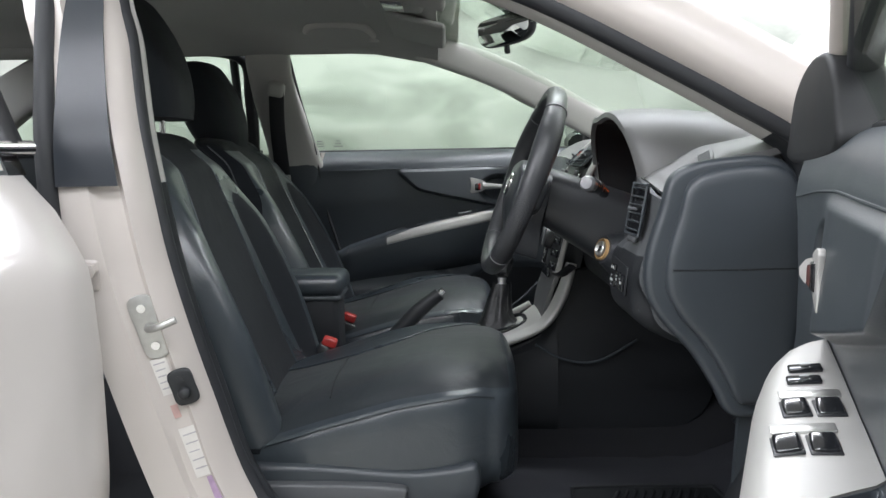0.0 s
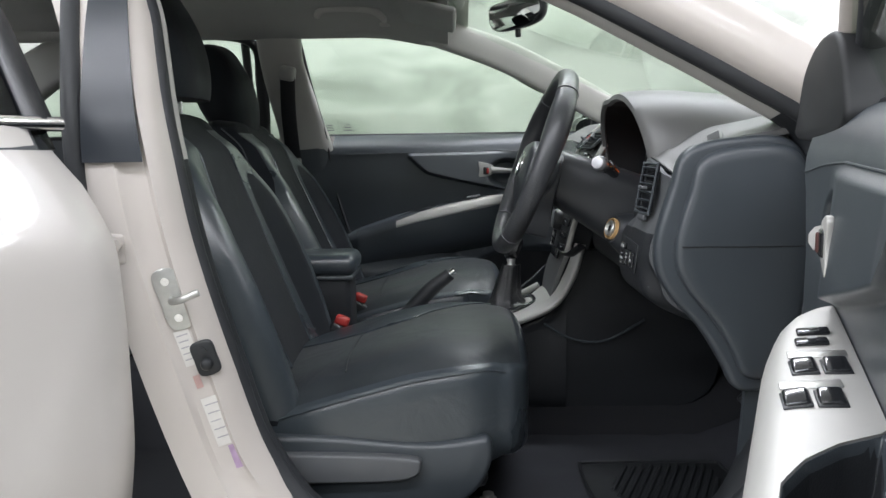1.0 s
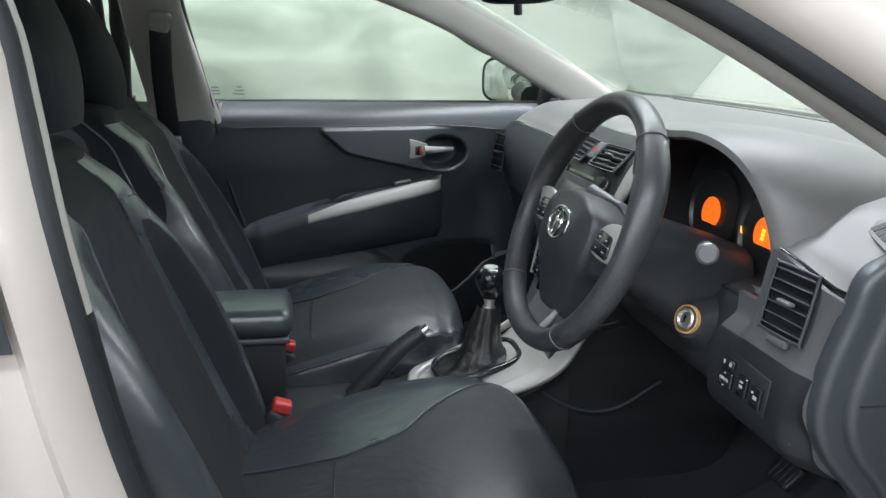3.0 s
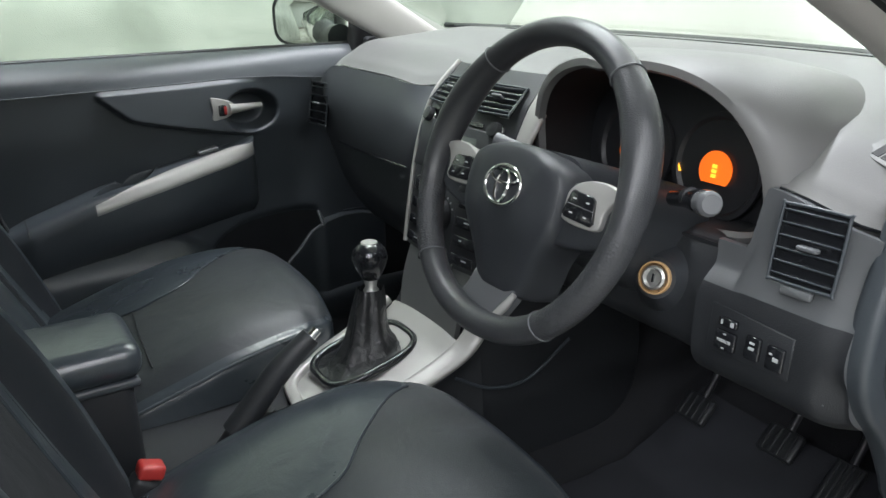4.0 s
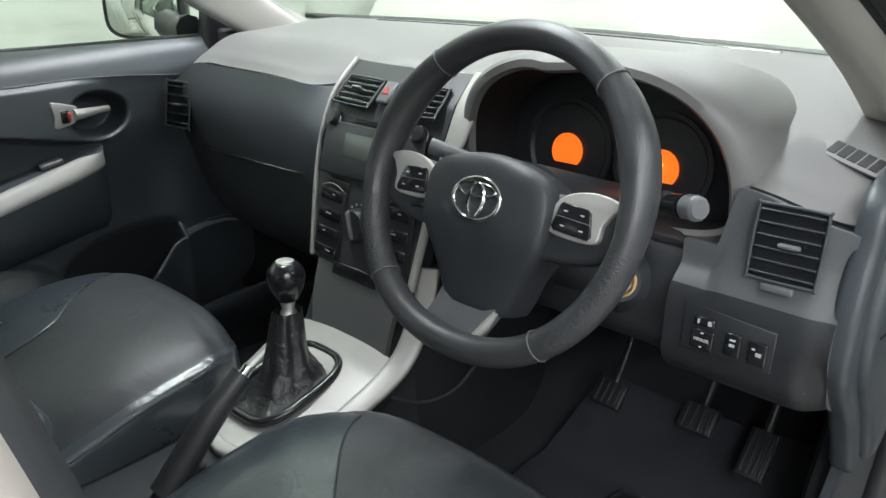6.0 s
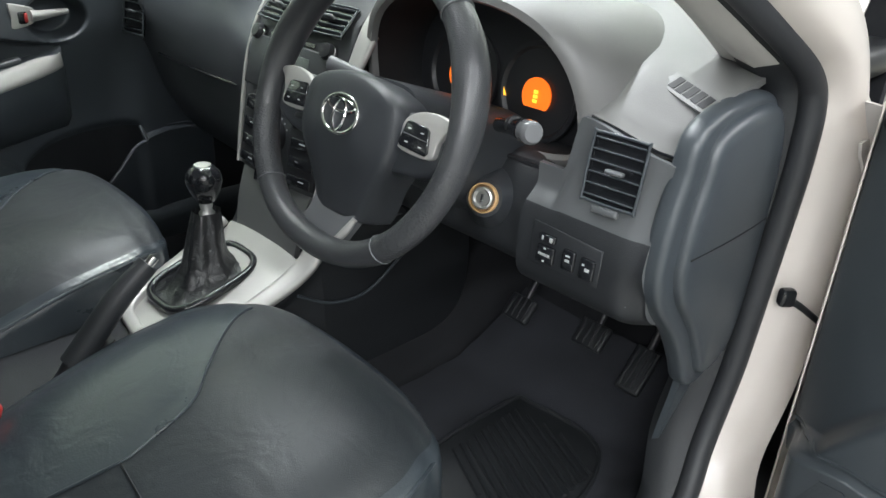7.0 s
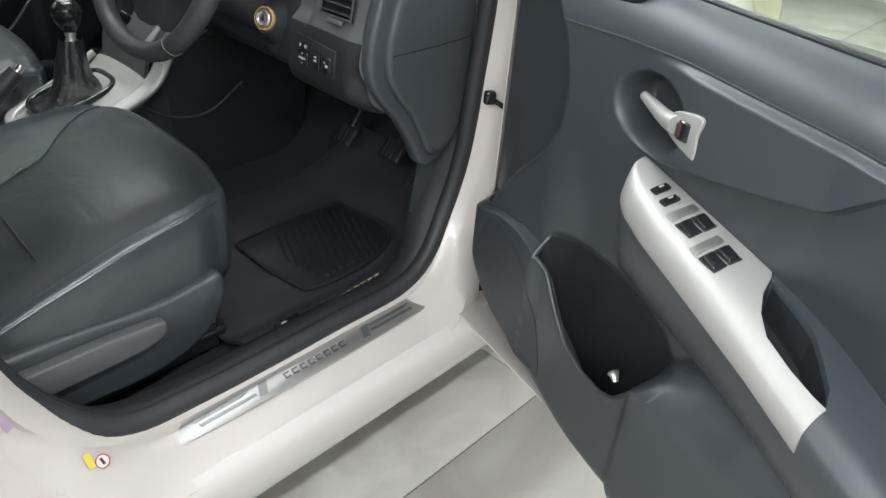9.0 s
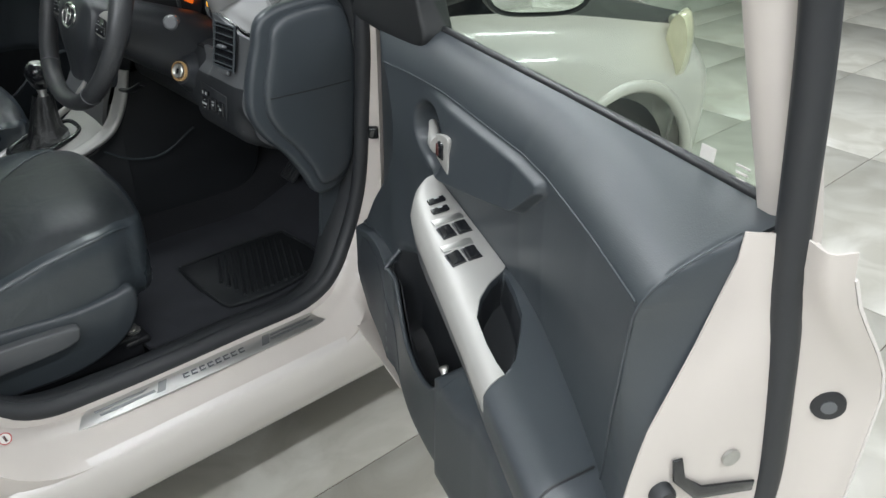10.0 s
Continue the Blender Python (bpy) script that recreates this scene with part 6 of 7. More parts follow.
loops = []
for f, drop in ((0.97, 0.060), (1.0, 0.034), (1.0, 0.012), (0.985, 0.006), (0.955, 0.002), (0.90, 0.0), (0.80, 0.0), (0.68, 0.0), (0.55, 0.0), (0.42, 0.0), (0.28, 0.0), (0.14, 0.0), (0.02, 0.0)):
    loops.append([place(x * f, -0.03 + (y + 0.03) * f, hub_height(x * f, -0.03 + (y + 0.03) * f) - drop) for x, y in shape])
part("hub_pad", loft(loops), HUB, wheel, "dark grey hub cover", sharp=28)
badge_m = W @ pose(0, -0.009, 0.0225)
badge = part("badge_ring", tube([tuple(badge_m @ Vector((0.0315 * math.cos(t), 0.0225 * math.sin(t), 0))) for t in np.linspace(0, 2 * math.pi, 24, endpoint=False)], 0.0026, 8, True, n=60), CHROME, wheel, "chrome oval badge")
part("badge_shape", joined(tube([tuple(badge_m @ Vector((0.024 * math.cos(t), 0.010 + 0.0072 * math.sin(t), 0))) for t in np.linspace(0, 2 * math.pi, 16, endpoint=False)], 0.0021, 6, True, n=40), tube([tuple(badge_m @ Vector((0.0105 * math.cos(t), -0.002 + 0.0185 * math.sin(t), 0.0004))) for t in np.linspace(0, 2 * math.pi, 16, endpoint=False)], 0.0021, 6, True, n=40)), CHROME, badge)
# spokes
for s in (-1, 1):
    turned = lambda points: [(s * x, y) for x, y in (points if s > 0 else points[::-1])]
    spoke = part("spoke", slab(turned(outline([(0.060, 0.010), (0.090, 0.018), (0.125, 0.022), (0.160, 0.016), (0.164, -0.010), (0.156, -0.034), (0.125, -0.047), (0.092, -0.052), (0.066, -0.048)], 60)), 0.026, W @ pose(0, 0, -0.030), 0.007, 3), HUB, wheel, "dark plastic spoke")
    part("spoke_bezel", slab(turned(outline([(0.082, -0.020), (0.083, 0.002), (0.090, 0.014), (0.107, 0.0225), (0.133, 0.0255), (0.158, 0.019), (0.150, 0.009), (0.1425, -0.004), (0.1395, -0.022), (0.112, -0.0255)], 60)), 0.009, W @ pose(0, 0, -0.006), 0.003, 3), SILVER, spoke, "satin silver switch surround")
    keys = part("switch_pad", slab(turned([(0.0875, -0.0155), (0.0925, 0.0075), (0.0955, 0.0105), (0.1240, 0.0085), (0.1285, 0.0055), (0.1345, -0.0175), (0.1310, -0.0215), (0.0915, -0.0195)]), 0.0045, W @ pose(0, 0, 0.0025), 0.0015), GLOSS, spoke, "black switch pad")
    part("key_gap", box((0.040, 0.0009, 0.0006), W @ pose(s * 0.111, -0.005, 0.0073, 0, 0, -3 * s), 0), GREYPLASTIC, keys)
    for x, y in ((0.101, 0.002), (0.121, 0.001), (0.101, -0.013), (0.123, -0.014)):
        part("mark", box((0.0045, 0.0014, 0.0006), W @ pose(s * x, y, 0.0073), 0), WHITE_MARK, keys)
    if s < 0:
        part("mode_key", box((0.020, 0.008, 0.004), W @ pose(-0.103, -0.032, -0.003, 0, 0, 4), 0.002), SATIN, spoke)
low = [(-0.043, -0.112), (-0.050, -0.135), (-0.062, -0.154), (-0.045, -0.168), (0.0, -0.174), (0.030, -0.170), (0.020, -0.158), (0.038, -0.124), (0.040, -0.112)]
part("lower_spoke", slab(low, 0.020, W @ pose(0, 0, -0.030), 0.004, 3), GREYPLASTIC, wheel, "satin grey lower spoke")
part("spoke_trim", tube([place(0.0385, -0.123, -0.011), place(0.030, -0.140, -0.010), place(0.019, -0.158, -0.008)], [0.0035, 0.0055, 0.0050], 8, n=16), SILVER, wheel, "silver edge")

# column
column = thing("steering_column", "dark steering column cover with stalks and ignition lock", "steering column", at=(0.35, 0.49, 0.88))
back = facing((0.235, 0.4915, 0.948), axis)
loops = []
for k, (w, h0, h1) in zip(np.linspace(0, 1, 12), zip(np.linspace(0.062, 0.085, 12), np.linspace(0.045, 0.055, 12), np.linspace(0.055, 0.10, 12))):
    loops.append([tuple(back @ Vector((w * math.copysign(abs(math.cos(t)) ** 0.6, math.cos(t)), (h0 if math.sin(t) > 0 else h1) * math.copysign(abs(math.sin(t)) ** 0.7, math.sin(t)), -0.20 * k))) for t in np.linspace(0, 2 * math.pi, 32, endpoint=False)])
part("column_cover", loft(loops), HUB, column, "dark plastic column cover")
km = facing((0.338, 0.404, 0.842), (-0.93, -0.30, 0.30))
part("key_shroud", loft([[tuple(km @ Vector(((0.025 + 0.030 * k) * math.cos(t), (0.025 + 0.032 * k) * math.sin(t), -0.06 * k))) for t in np.linspace(0, 2 * math.pi, 28, endpoint=False)] for k in np.linspace(0, 1, 6)]), HUB, column)
lock = part("ignition_lock", lathe([(0.0145, 0), (0.0145, 0.008), (0.012, 0.010), (0.009, 0.006), (0.001, 0.006)], km, 28), STEEL, column, "steel ignition lock")
part("lock_ring", lathe([(0.0200, 0), (0.0198, 0.006), (0.0180, 0.0065), (0.0178, 0.0)], km, 32), ORANGE_RING, lock, "softly lit amber ring")
part("key_slot", box((0.0025, 0.010, 0.004), km @ pose(0, 0, 0.007), 0), GLOSS, lock)
stalk = part("light_stalk", tube([(0.335, 0.385, 0.945), (0.318, 0.350, 0.955), (0.300, 0.318, 0.962)], [0.009, 0.010, 0.013], 14, n=20), GLOSS, column, "black light stalk")
part("stalk_end", tube([(0.297, 0.312, 0.963), (0.290, 0.299, 0.966), (0.287, 0.294, 0.967)], [0.0138, 0.0138, 0.010], 16, n=10), CLEAR, stalk, "grey end knob")
part("stalk_mark", tube([(0.318, 0.350, 0.957), (0.314, 0.342, 0.959)], 0.0112, 12, n=5), SATIN, stalk)
wiper = part("wiper_stalk", tube([(0.335, 0.60, 0.945), (0.315, 0.64, 0.958), (0.298, 0.675, 0.968)], [0.008, 0.009, 0.011], 12, n=20), GREYPLASTIC, column, "grey wiper stalk")
part("tilt_lever", tube([(0.30, 0.52, 0.795), (0.285, 0.555, 0.775), (0.275, 0.58, 0.772)], 0.010, 8, n=14, flat=0.5), SATIN, column)

# ---- pedals, mats ----
for name, x, y, z, w, h, tilt in (("clutch_pedal", 0.680, 0.595, 0.455, 0.06, 0.05, 45), ("brake_pedal", 0.675, 0.424, 0.480, 0.062, 0.05, 45), ("accelerator_pedal", 0.665, 0.318, 0.465, 0.046, 0.085, 48)):
    pedal = thing(name, "black rubber faced steel pedal under the dashboard", "pedal", at=(x, y, z), group="pedals")
    pm = facing((x, y, z), (-math.cos(radians(tilt)), 0, math.sin(radians(tilt))))
    part("pad", box((w, h, 0.014), pm, 0.005, 3), RUBBER, pedal)
    for k in range(4):
        part("rib", box((0.006, h * 0.85, 0.004), pm @ pose(-w * 0.33 + w * 0.22 * k, 0, 0.008), 0.001), RUBBER, pedal)
    part("arm", tube([(x + 0.012, y, z + 0.0), (x + 0.07, y, z + 0.10), (x + 0.10, y, z + 0.30)], 0.007, 8, n=16), SATIN, pedal)


def mat_point(u, v):
    """Mat surface: u across from the sill, v forward."""
    x = v
    z = 0.336 + 0.5 * max(0, x - 0.60) ** 1.1 + 0.020 * smooth(0.055, 0.0, u - 0.20)
    return (x, u, z)


mat = thing("floor_mat", "black carpet floor mat with ribbed heel pad and gold marks", "floor mat", at=(0.4, 0.42, 0.33))
us, vs = np.linspace(0.186, 0.67, 36), np.linspace(0.10, 0.80, 44)
g = np.array([[(v + 0.02 * math.sin(9 * u), u, mat_point(u, v)[2] + 0.004 * noise.noise((u * 9, v * 9, 3)) + 0.003 * noise.noise((u * 25, v * 25, 7))) for u in us] for v in vs])
part("mat_body", sheet(g, -0.008), MAT, mat, "black carpet mat")
heel = [(0.30, 0.30), (0.47, 0.295), (0.50, 0.33), (0.50, 0.55), (0.47, 0.58), (0.33, 0.58), (0.27, 0.48), (0.265, 0.34)]
pts = outline(heel, 60)
part("heel_pad", slab([(b, a) for a, b in pts], 0.006, Matrix.Translation((0, 0, 0.343)), 0.002), RUBBER, mat, "black rubber heel pad")
part("heel_rim", tube([(b, a, 0.351) for a, b in pts[::3]], 0.004, 6, True, n=80), RUBBER, mat)
for k in range(13):
    x0 = 0.300 + 0.0175 * k
    y0, y1 = max(0.285, 0.285 + 1.6 * (0.355 - x0)), min(0.475, 0.285 + 2.1 * (0.555 - x0))
    part("rib", tube([(x0 + 0.45 * (y - 0.285), y, 0.3515) for y in (y0, 0.5 * (y0 + y1), y1)], 0.0045, 6, n=8), RUBBER, mat)
for k in range(7):
    x, y = 0.320 + 0.0182 * k, 0.193 + 0.0014 * k
    tag = part("stitched_mark", glyph(0.0135, 0.014, 0.0034, 0.002, axes((x, y, mat_point(y, x)[2] + 0.010), (1, 0, 0), (0, 0.9, -0.3), (0, 0.3, 0.9)), 0.25), GOLD, mat, "gold stitched mark")
part("mat_hole", lathe([(0.010, 0), (0.010, 0.004), (0.006, 0.004), (0.006, 0.0)], Matrix.Translation((0.20, 0.315, 0.338)), 16), GLOSS, mat, "black eyelet")
part("mat_label", box((0.055, 0.018, 0.004), pose(0.208, 0.196, 0.368, 15, 0, 3), 0.001), GLOSS, mat)
part("mat_label_mark", box((0.012, 0.009, 0.004), pose(0.200, 0.195, 0.370, 15, 0, 3), 0.001), WHITE_MARK, mat)

# ---- roof fittings ----
mirror = thing("rear_view_mirror", "black rear-view mirror hanging from the windscreen", "mirror", at=(0.14, MID, 1.35))
mm = facing((0.190, MID - 0.03, 1.297), (-0.88, -0.46, -0.10))
oval = [(0.112 * math.copysign(abs(math.cos(t)) ** 0.5, math.cos(t)), 0.034 * math.copysign(abs(math.sin(t)) ** 0.6, math.sin(t)) + 0.004 * math.cos(2 * t)) for t in np.linspace(0, 2 * math.pi, 40, endpoint=False)]
part("mirror_shell", loft([[tuple(mm @ Vector((x * f, y * f, d))) for x, y in oval] for f, d in ((0.97, 0.002), (1.0, -0.002), (1.0, -0.010), (0.93, -0.020), (0.7, -0.028))]), SATIN, mirror)
part("mirror_glass", slab([(x * 0.95, y * 0.92) for x, y in oval], 0.002, mm @ pose(0, 0, 0.001), 0.0005), MIRROR, mirror, "mirror glass")
part("mirror_tab", box((0.014, 0.028, 0.010), mm @ pose(0, -0.042, -0.006), 0.003), SATIN, mirror)
part("mirror_arm", tube([(0.205, MID - 0.02, 1.305), (0.205, MID, 1.34), (0.15, MID, 1.375)], 0.010, 8, n=14), SATIN, mirror)
for y, nm in ((0.55, "sun_visor"), (1.12, "sun_visor")):
    visor = thing("sun_visor", "grey sun visor folded up against the roof lining", "sun visor", at=(0.0, y, 1.35), group="sun visors")
    part("visor_board", box((0.15, 0.36, 0.014), pose(-0.015, y, 1.345, 0, 14, 0), 0.009, 3), HEADLINER, visor)
    part("visor_clip", tube([(0.055, y - 0.15, 1.33), (0.055, y + 0.15, 1.33)], 0.006, 8, n=6), PILLAR, visor)
console_top_lamp = thing("roof_lamp", "grey overhead lamp console on the roof lining", "roof lamp", at=(-0.05, MID, 1.37))
part("lamp_box", box((0.14, 0.16, 0.03), pose(-0.06, MID, 1.372, 0, 6, 0), 0.012, 3), HEADLINER, console_top_lamp)
part("lamp_lens", box((0.05, 0.10, 0.008), pose(-0.06, MID, 1.357, 0, 6, 0), 0.003), CLEAR, console_top_lamp)
for x0, y0 in ((-0.32, 1.335),):
    grab = thing("grab_handle", "grey folding grab handle above the passenger door", "grab handle", at=(-0.2, 1.34, 1.36))
    part("handle_bar", tube([(-0.340, 1.325, 1.378), (-0.335, 1.27, 1.376), (-0.31, 1.235, 1.383), (-0.245, 1.228, 1.384), (-0.175, 1.235, 1.378), (-0.150, 1.27, 1.366), (-0.145, 1.325, 1.362)], 0.010, 10, n=50), PILLAR, grab, "grey folding bar")
    for x, z in ((-0.340, 1.378), (-0.145, 1.362)):
        part("handle_base", box((0.035, 0.04, 0.022), pose(x, 1.325, z, 30, 0, 0), 0.008, 3), PILLAR, grab)
belt = thing("seat_belt", "black passenger seat belt with a grey guide on the pillar", "seat belt", at=(-0.46, 1.42, 1.2))
part("belt_guide", box((0.05, 0.035, 0.045), pose(-0.452, 1.392, 1.222, 12, 10, 0), 0.012, 3), PILLAR, belt, "grey belt guide")
part("webbing", ribbon([((-0.452, 1.385, 1.21), (1, 0, 0)), ((-0.455, 1.40, 1.10), (1, 0, 0)), ((-0.45, 1.43, 0.95), (1, 0, 0)), ((-0.44, 1.47, 0.75), (1, 0, 0)), ((-0.43, 1.49, 0.5), (1, 0, 0))], 0.046, 0.003, 40), SATIN, belt, "black webbing")
part("belt_tongue", box((0.03, 0.012, 0.03), pose(-0.44, 1.42, 0.95, 15, 0, 0), 0.004), STEEL, belt)
strap = thing("door_check_strap", "dark steel check strap between the pillar and the open door", "check strap", at=(0.6, 0.08, 0.7))
part("strap", ribbon([((0.578, 0.095, 0.744), (0, 0, 1)), ((0.600, 0.076, 0.728), (0, 0, 1)), ((0.630, 0.055, 0.700), (0, 0, 1))], 0.011, 0.008, 16), SATIN, strap)
part("strap_foot", box((0.022, 0.016, 0.026), pose(0.583, 0.090, 0.742, 0, 0, -40), 0.006, 3), GLOSS, strap)
# wipers outside
for y in (0.62, 1.18):
    wiper = thing("windscreen_wiper", "black wiper lying along the foot of the windscreen", "wiper", at=(0.84, y, 1.02), group="wipers")
    part("blade", tube([(0.87, y - 0.28, 1.035), (0.90, y, 1.045), (0.88, y + 0.28, 1.038)], 0.010, 8, n=24), SATIN, wiper)
    part("arm", tube([(0.92, y - 0.2, 1.03), (0.90, y, 1.055)], 0.012, 8, n=10), SATIN, wiper)

# ---- seats ----
def seat(name, cy, rest_lift, shift, head_shift, label, side):
    """A front seat: cushion, back, head rest. side: -1 where its lever is towards the driver's door."""
    ob = thing(name, label, "car seat", at=(-0.05, cy, 0.33), group="front seats")
    half = 0.255

    def cushion_loop(k):
        """k from 0 (rear) to 1 (front)."""
        x = -0.36 + 0.53 * k
        w = half * (0.95 + 0.05 * math.sin(math.pi * min(1, k * 1.1))) * (1 - 0.13 * smooth(0.80, 1.0, k))
        mid = 0.580 + 0.085 * smooth(0, 0.75, k) - 0.05 * smooth(0.88, 1.0, k) ** 2
        edge = float(np.interp(x, [-0.36, -0.26, -0.16, -0.035, 0.05, 0.11, 0.17], [0.505, 0.540, 0.571, 0.604, 0.617, 0.620, 0.595]))
        rise = mid - edge
        low = 0.455 + 0.02 * smooth(0.8, 1, k)
        pts = [(0, mid), (0.35, mid - 0.05 * rise), (0.60, mid - 0.16 * rise), (0.80, mid - 0.42 * rise), (0.93, edge + 0.22 * rise), (1.0, edge), (1.025, edge - 0.045), (0.99, low), (0.6, low - 0.01), (0, low - 0.01)]
        loop = [(x, cy + s * w, z) for s, z in pts] + [(x, cy - s * w, z) for s, z in pts[-2:0:-1]]
        return curve(loop, 72, True)

    ks = np.linspace(0, 0.915, 44)
    loops = [cushion_loop(k) for k in ks]
    nose = loops[-1]
    mid = nose.mean(0)
    for a in np.linspace(10, 90, 9):
        f = 1 - 0.40 * (1 - math.cos(math.radians(a)))
        loops.append(mid + (nose - mid) * (1, f, 0.5 + 0.5 * f) + (0.052 * math.sin(math.radians(a)), 0, -0.012 * (1 - math.cos(math.radians(a)))))
    loops += [loops[-1].mean(0) + (loops[-1] - loops[-1].mean(0)) * f for f in (0.6, 0.2)]
    # a darker middle between curved seams, with a leather wedge beside it
    inner_seam = lambda k: float(np.interp(k, [0.0, 0.30, 0.45, 0.60, 0.76, 0.92], [3.0, 0.5, -0.5, 0.0, 4.0, 9.0]))
    toward = 1

    insert = lambda i, j: 1 if (j <= 15 or j >= 56) and i < 47 else 0
    cushion = part("cushion", loft(loops, True, insert), [LEATHER, SEAT_MIDDLE], ob, "black leather cushion with a darker middle")

    def on_cushion(k, f, proud=0.0016):
        """A point of the cushion, f steps round its section, a touch above it."""
        r = np.roll(cushion_loop(k), 24, 0)
        p = np.array([float(np.interp(24 + f, np.arange(48), r[:48, c])) for c in range(3)])
        return p + proud * np.array((0, 0.35 * np.sign(p[1] - cy), 1.0))

    wedge = np.array([[on_cushion(k, toward * (inner_seam(k) + (18.0 - inner_seam(k)) * f)) for f in np.linspace(0, 1, 16)] for k in np.linspace(0.02, 0.915, 40)])
    part("bolster_panel", sheet(wedge if toward < 0 else wedge[:, ::-1], 0.0012), LEATHER, cushion, "smooth leather bolster panel")
    for s in (-1, 1):
        rows = [cushion_loop(k) for k in np.linspace(0.03, 0.93, 14)]
        part("seam", tube([r[20 if s > 0 else 52] + (0, 0, 0.002) for r in rows], 0.0026, 6, n=60), LEATHER, cushion, "stitched seam")
    part("seam", tube([on_cushion(k, toward * inner_seam(k)) for k in np.linspace(0.03, 0.91, 16)], 0.0018, 6, n=60), LEATHER, cushion)

    def top_at(x, y):
        """Height of the cushion's top."""
        r = cushion_loop((x + 0.36) / 0.53)
        top = np.vstack([r[52:], r[:21]])
        return float(np.interp(y, top[:, 1], top[:, 2]))

    part("seam", tube([(-0.135 + 0.012 * math.sin(9 * v), cy + v, top_at(-0.135, cy + v) + 0.0005) for v in np.linspace(-0.20, 0.02, 10)], 0.0012, 6, n=40), SATIN, cushion)
    def back_loop(k):
        """k from 0 (bottom) to 1 (top)."""
        z = 0.53 + 0.515 * k
        front = -0.235 - 0.245 * k ** 0.92 - 0.03 * smooth(0.9, 1, k) + shift * k
        w = 0.25 * (1.0 + 0.04 * math.sin(math.pi * k)) * (1 - 0.22 * smooth(0.55, 1.0, k))
        thick = 0.16 - 0.07 * k
        bol = 0.045 * math.sin(math.pi * min(1, 0.15 + 0.8 * k)) * (1 - smooth(0.7, 1, k))
        lift = 0.12
        pts = [(0, front), (0.35, front + 0.002), (0.58, front + 0.006), (0.80, front + bol), (0.95, front + bol - 0.012), (1.03, front - 0.05), (1.0, front - thick * 0.8), (0.7, front - thick), (0, front - thick)]
        loop = [(x, cy + s * w, z + lift * (front - x)) for s, x in pts] + [(x, cy - s * w, z + lift * (front - x)) for s, x in pts[-2:0:-1]]
        return curve(loop, 192, True)

    loops = [back_loop(k) for k in np.linspace(0, 1, 90)]
    top, mid = loops[-1], loops[-1].mean(0)
    loops += [mid + (top - mid) * f + (-0.01 * g, 0, 0.02 * g) for f, g in ((0.95, 0.45), (0.85, 0.8), (0.6, 1.05), (0.2, 1.15))]
    rest = part("backrest", loft(loops), SUEDE, ob, "black backrest with a suede middle")

    def band(k, f):
        """A point on the backrest, f round its outline, a touch proud of it."""
        r = back_loop(k)
        p = np.array([np.interp(f % 192, np.arange(193), np.append(r[:, c], r[0, c])) for c in range(3)])
        way = p - r.mean(0)
        way[2] = 0
        return p + 0.0022 * way / np.linalg.norm(way)

    for s in (-1, 1):
        ks = np.linspace(0.02, 0.985, 54)
        first = lambda k: 13 + 5 * k
        last = lambda k: 68 - 22 * smooth(0.20, 0.95, k)
        rows = [[band(k, s * (first(k) + (last(k) - first(k)) * f)) for f in np.linspace(0, 1, 26)] for k in ks]
        g = np.array(rows)
        part("bolster_panel", sheet(g if s < 0 else g[:, ::-1], 0.0015), LEATHER, rest, "grey-black leather bolster panel")
        part("piping", tube([band(k, s * first(k)) for k in ks[::3]], 0.0024, 6, n=60), LEATHER, rest)
    for s in (-1, 1):
        rows = [back_loop(k) for k in np.linspace(0.05, 1, 12)]
        part("seam", tube([r[(57 if s > 0 else 135)] for r in rows], 0.0020, 6, n=50), LEATHER, rest)

    def head_loop(k):
        z = 1.085 + rest_lift + 0.215 * k
        w = 0.128 * (0.55 + 0.45 * math.sin(math.pi * (0.16 + 0.72 * k)) ** 0.6)
        d = 0.076 * (0.45 + 0.55 * math.sin(math.pi * (0.10 + 0.82 * k)) ** 0.7)
        x = -0.532 - 0.06 * k + head_shift
        return [(x + d * math.copysign(abs(math.cos(a)) ** 0.75, math.cos(a)), cy + w * math.copysign(abs(math.sin(a)) ** 0.8, math.sin(a)), z) for a in np.linspace(0, 2 * math.pi, 40, endpoint=False)]

    loops = [np.array(head_loop(k)) for k in np.linspace(0, 1, 18)]
    top, mid = loops[-1], loops[-1].mean(0)
    loops += [mid + (top - mid) * f + (0, 0, 0.014 * g) for f, g in ((0.8, 0.6), (0.4, 1.0))]
    part("headrest", loft(loops), SUEDE, ob, "padded black leather headrest")
    for s in (-1, 1):
        part("headrest_post", tube([(-0.545 + head_shift, cy + s * 0.05, 1.02), (-0.540 + head_shift, cy + s * 0.05, 1.12 + rest_lift)], 0.006, 8), CHROME, ob)
    # side shield with lever
    y = cy + side * 0.262
    shield = [(-0.33, 0.505), (-0.2, 0.520), (-0.02, 0.505), (0.06, 0.51), (0.098, 0.515), (0.105, 0.48), (0.085, 0.43), (0.04, 0.395), (-0.04, 0.375), (-0.18, 0.38), (-0.33, 0.38)]
    part("side_shield", slab(outline([(x, z) if side < 0 else (-x, z) for x, z in shield], 70), 0.03, facing((0, y - side * 0.02, 0), (0, side, 0)), 0.012, 3), TRIM, ob, "dark plastic side shield")
    lever = [(-0.30, 0.492), (-0.15, 0.495), (-0.03, 0.488), (-0.015, 0.475), (-0.03, 0.455), (-0.10, 0.448), (-0.30, 0.452)]
    part("lever", slab(outline([(x, z) if side < 0 else (-x, z) for x, z in lever], 50), 0.022, facing((0, y + side * 0.008, 0), (0, side, 0)), 0.008, 3), GREYPLASTIC, ob, "grey plastic height lever")
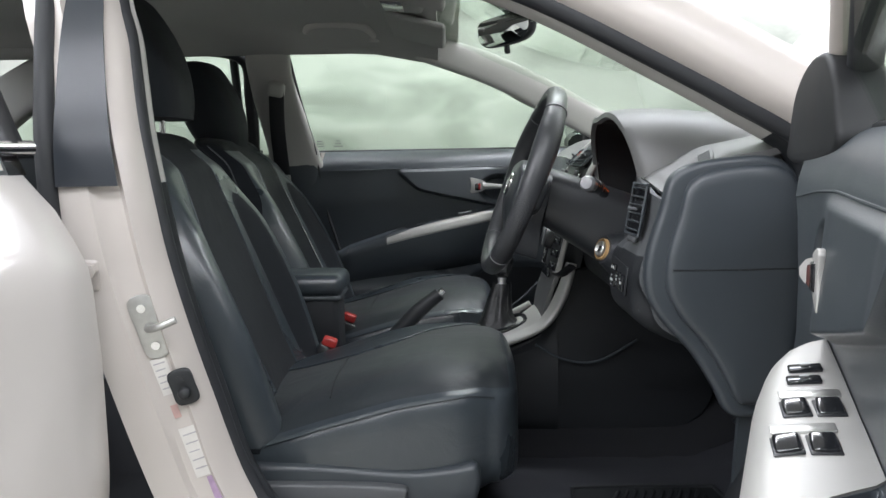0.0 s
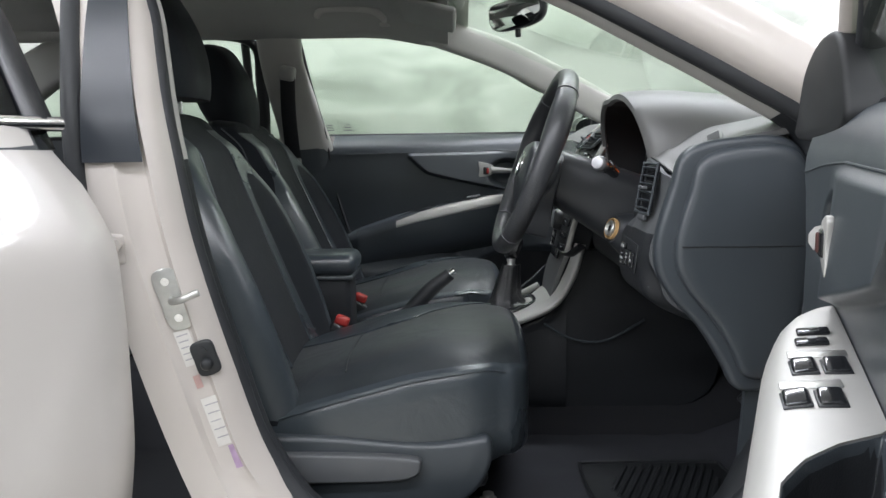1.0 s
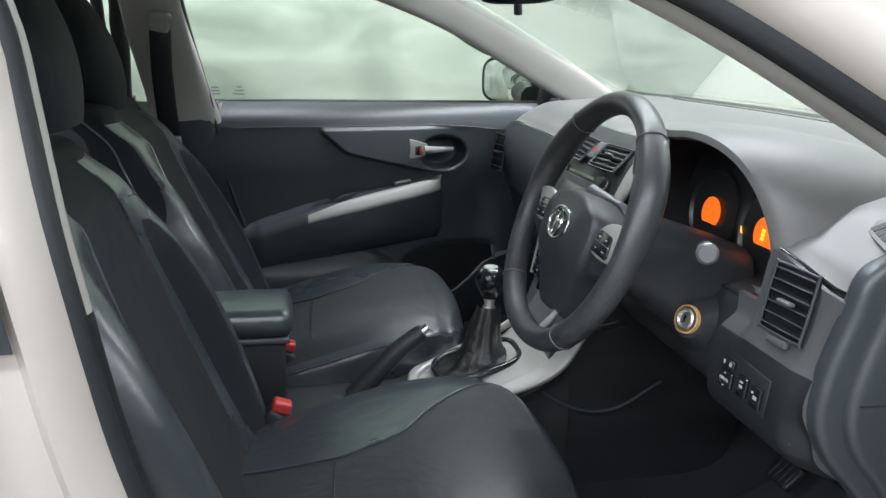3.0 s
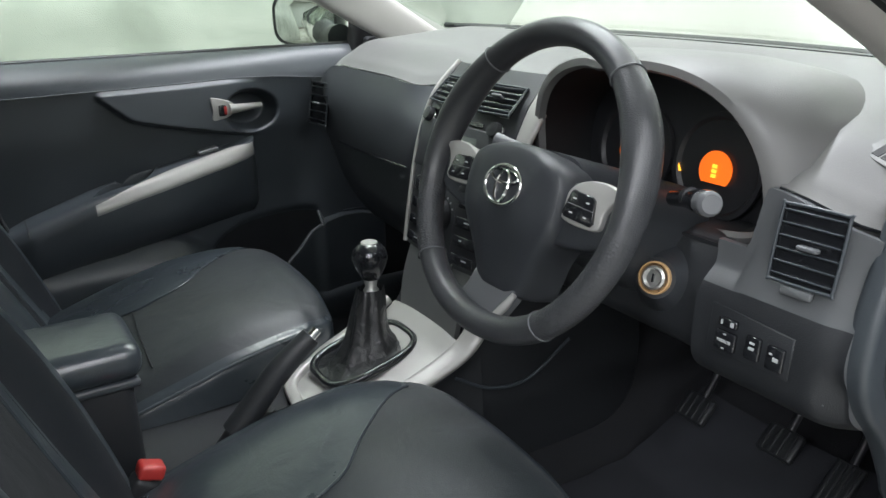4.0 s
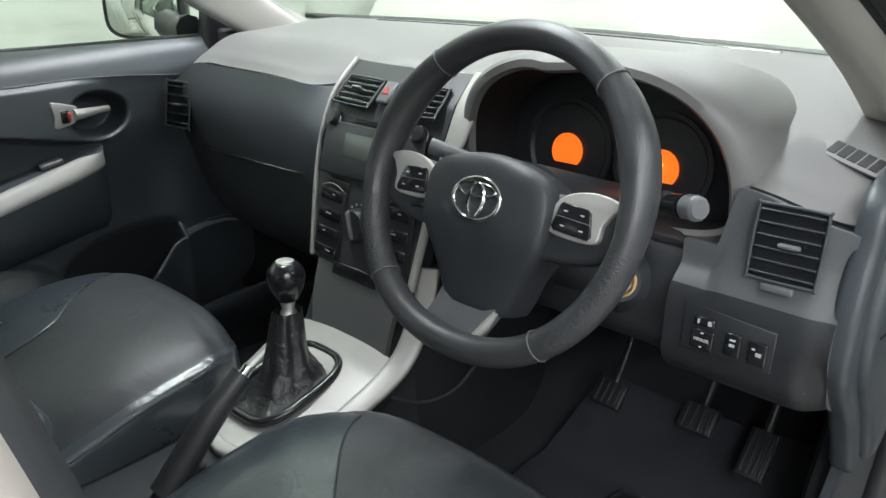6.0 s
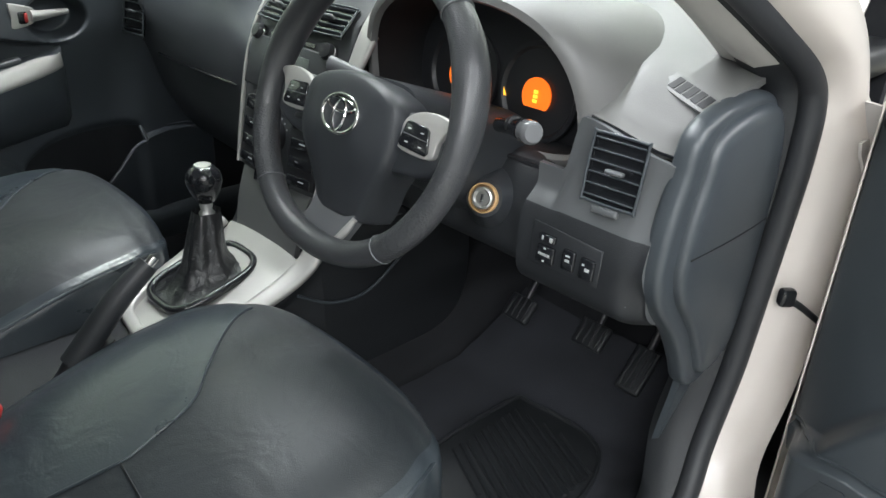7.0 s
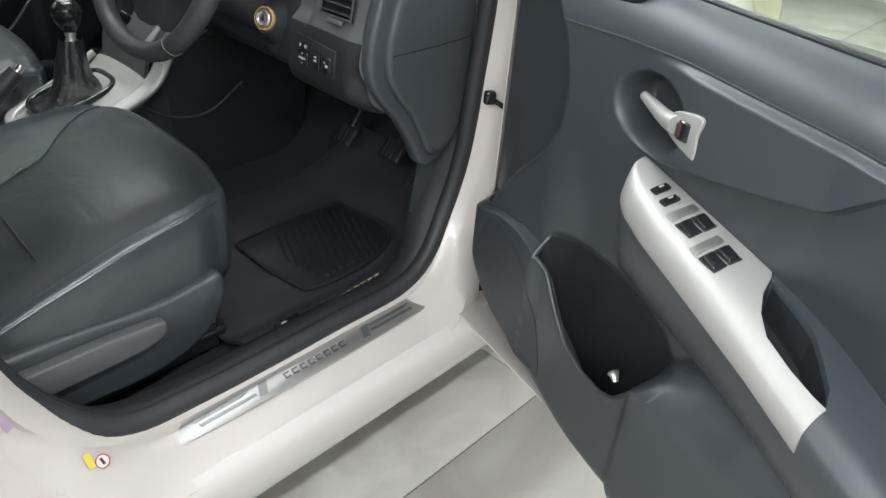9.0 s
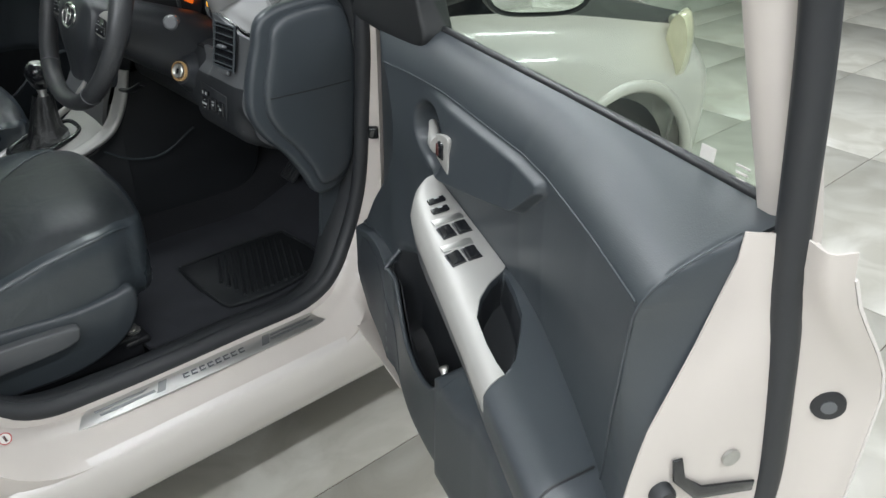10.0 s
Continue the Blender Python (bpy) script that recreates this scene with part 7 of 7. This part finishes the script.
    for yy in (cy - 0.2, cy + 0.2):
        rail = part("seat_rail", box((0.50, 0.045, 0.05), pose(-0.14, yy, 0.348), 0.006), SATIN, ob)
        part("bolt", lathe([(0.016, 0), (0.016, 0.004), (0.010, 0.006), (0.010, 0.014), (0.002, 0.016)], pose(0.10, yy - 0.0, 0.372), 12), STEEL, rail)
        part("rail_foot", box((0.055, 0.05, 0.018), pose(0.10, yy, 0.356), 0.008, 3), SATIN, rail)
    part("seat_pan", box((0.44, 0.44, 0.06), pose(-0.12, cy, 0.43), 0.015, 2), SATIN, ob)
    return ob


seat("driver_seat", 0.49, 0.008, 0.042, 0.047, "black leather driver's seat with suede inserts and a height lever", -1)
seat("passenger_seat", 1.176, -0.035, 0.008, -0.024, "black leather front passenger seat with suede inserts", 1)

bench = thing("rear_bench", "black leather rear bench seat with upright backrest", "car seat", at=(-1.1, MID, 0.32))
part("cushion", box((0.50, 1.26, 0.18), pose(-1.10, MID, 0.50), 0.06, 5), LEATHER, bench)
part("backrest", box((0.16, 1.26, 0.58), pose(-1.38, MID, 0.80, 0, -20, 0), 0.06, 5), LEATHER, bench)
for y in (0.45, 1.21):
    part("headrest", box((0.10, 0.26, 0.16), pose(-1.50, y, 1.13, 0, -15, 0), 0.04, 5), LEATHER, bench)

# ---- tiles of the floor ----
def tiles():
    wide, deep, gap = 1.2, 0.6, 0.004
    slab_mesh = mesh_of("tile", box((wide - gap, deep - gap, 0.01), Matrix(), 0.0015, 1), FLOOR_STONE)
    i0, j0 = 0.77, -0.02
    for i in range(-6, 6):
        for j in range(-11, 4):
            x, y = i0 + wide * (i + 0.5), j0 + deep * (j + 0.5)
            if X0 < x - wide / 2 + 0.3 and x + wide / 2 < X1 + 0.3 and y - deep / 2 > Y0 - 0.3 and y + deep / 2 < Y1 + 0.3:
                ob = new("tile", slab_mesh)
                ob.parent, ob.matrix_basis = floor, Matrix.Translation((x, y, -0.005))
    # the cut row along the wall
    edge = j0 + deep * 3
    cut_mesh = mesh_of("tile", box((wide - gap, Y1 - edge - gap, 0.01), Matrix(), 0.0015, 1), FLOOR_STONE)
    for i in range(-5, 6):
        x = i0 + wide * (i + 0.5)
        if X0 < x - wide / 2 + 0.3 and x + wide / 2 < X1 + 0.3:
            ob = new("tile", cut_mesh)
            ob.parent, ob.matrix_basis = floor, Matrix.Translation((x, (edge + Y1) / 2, -0.005))


tiles()
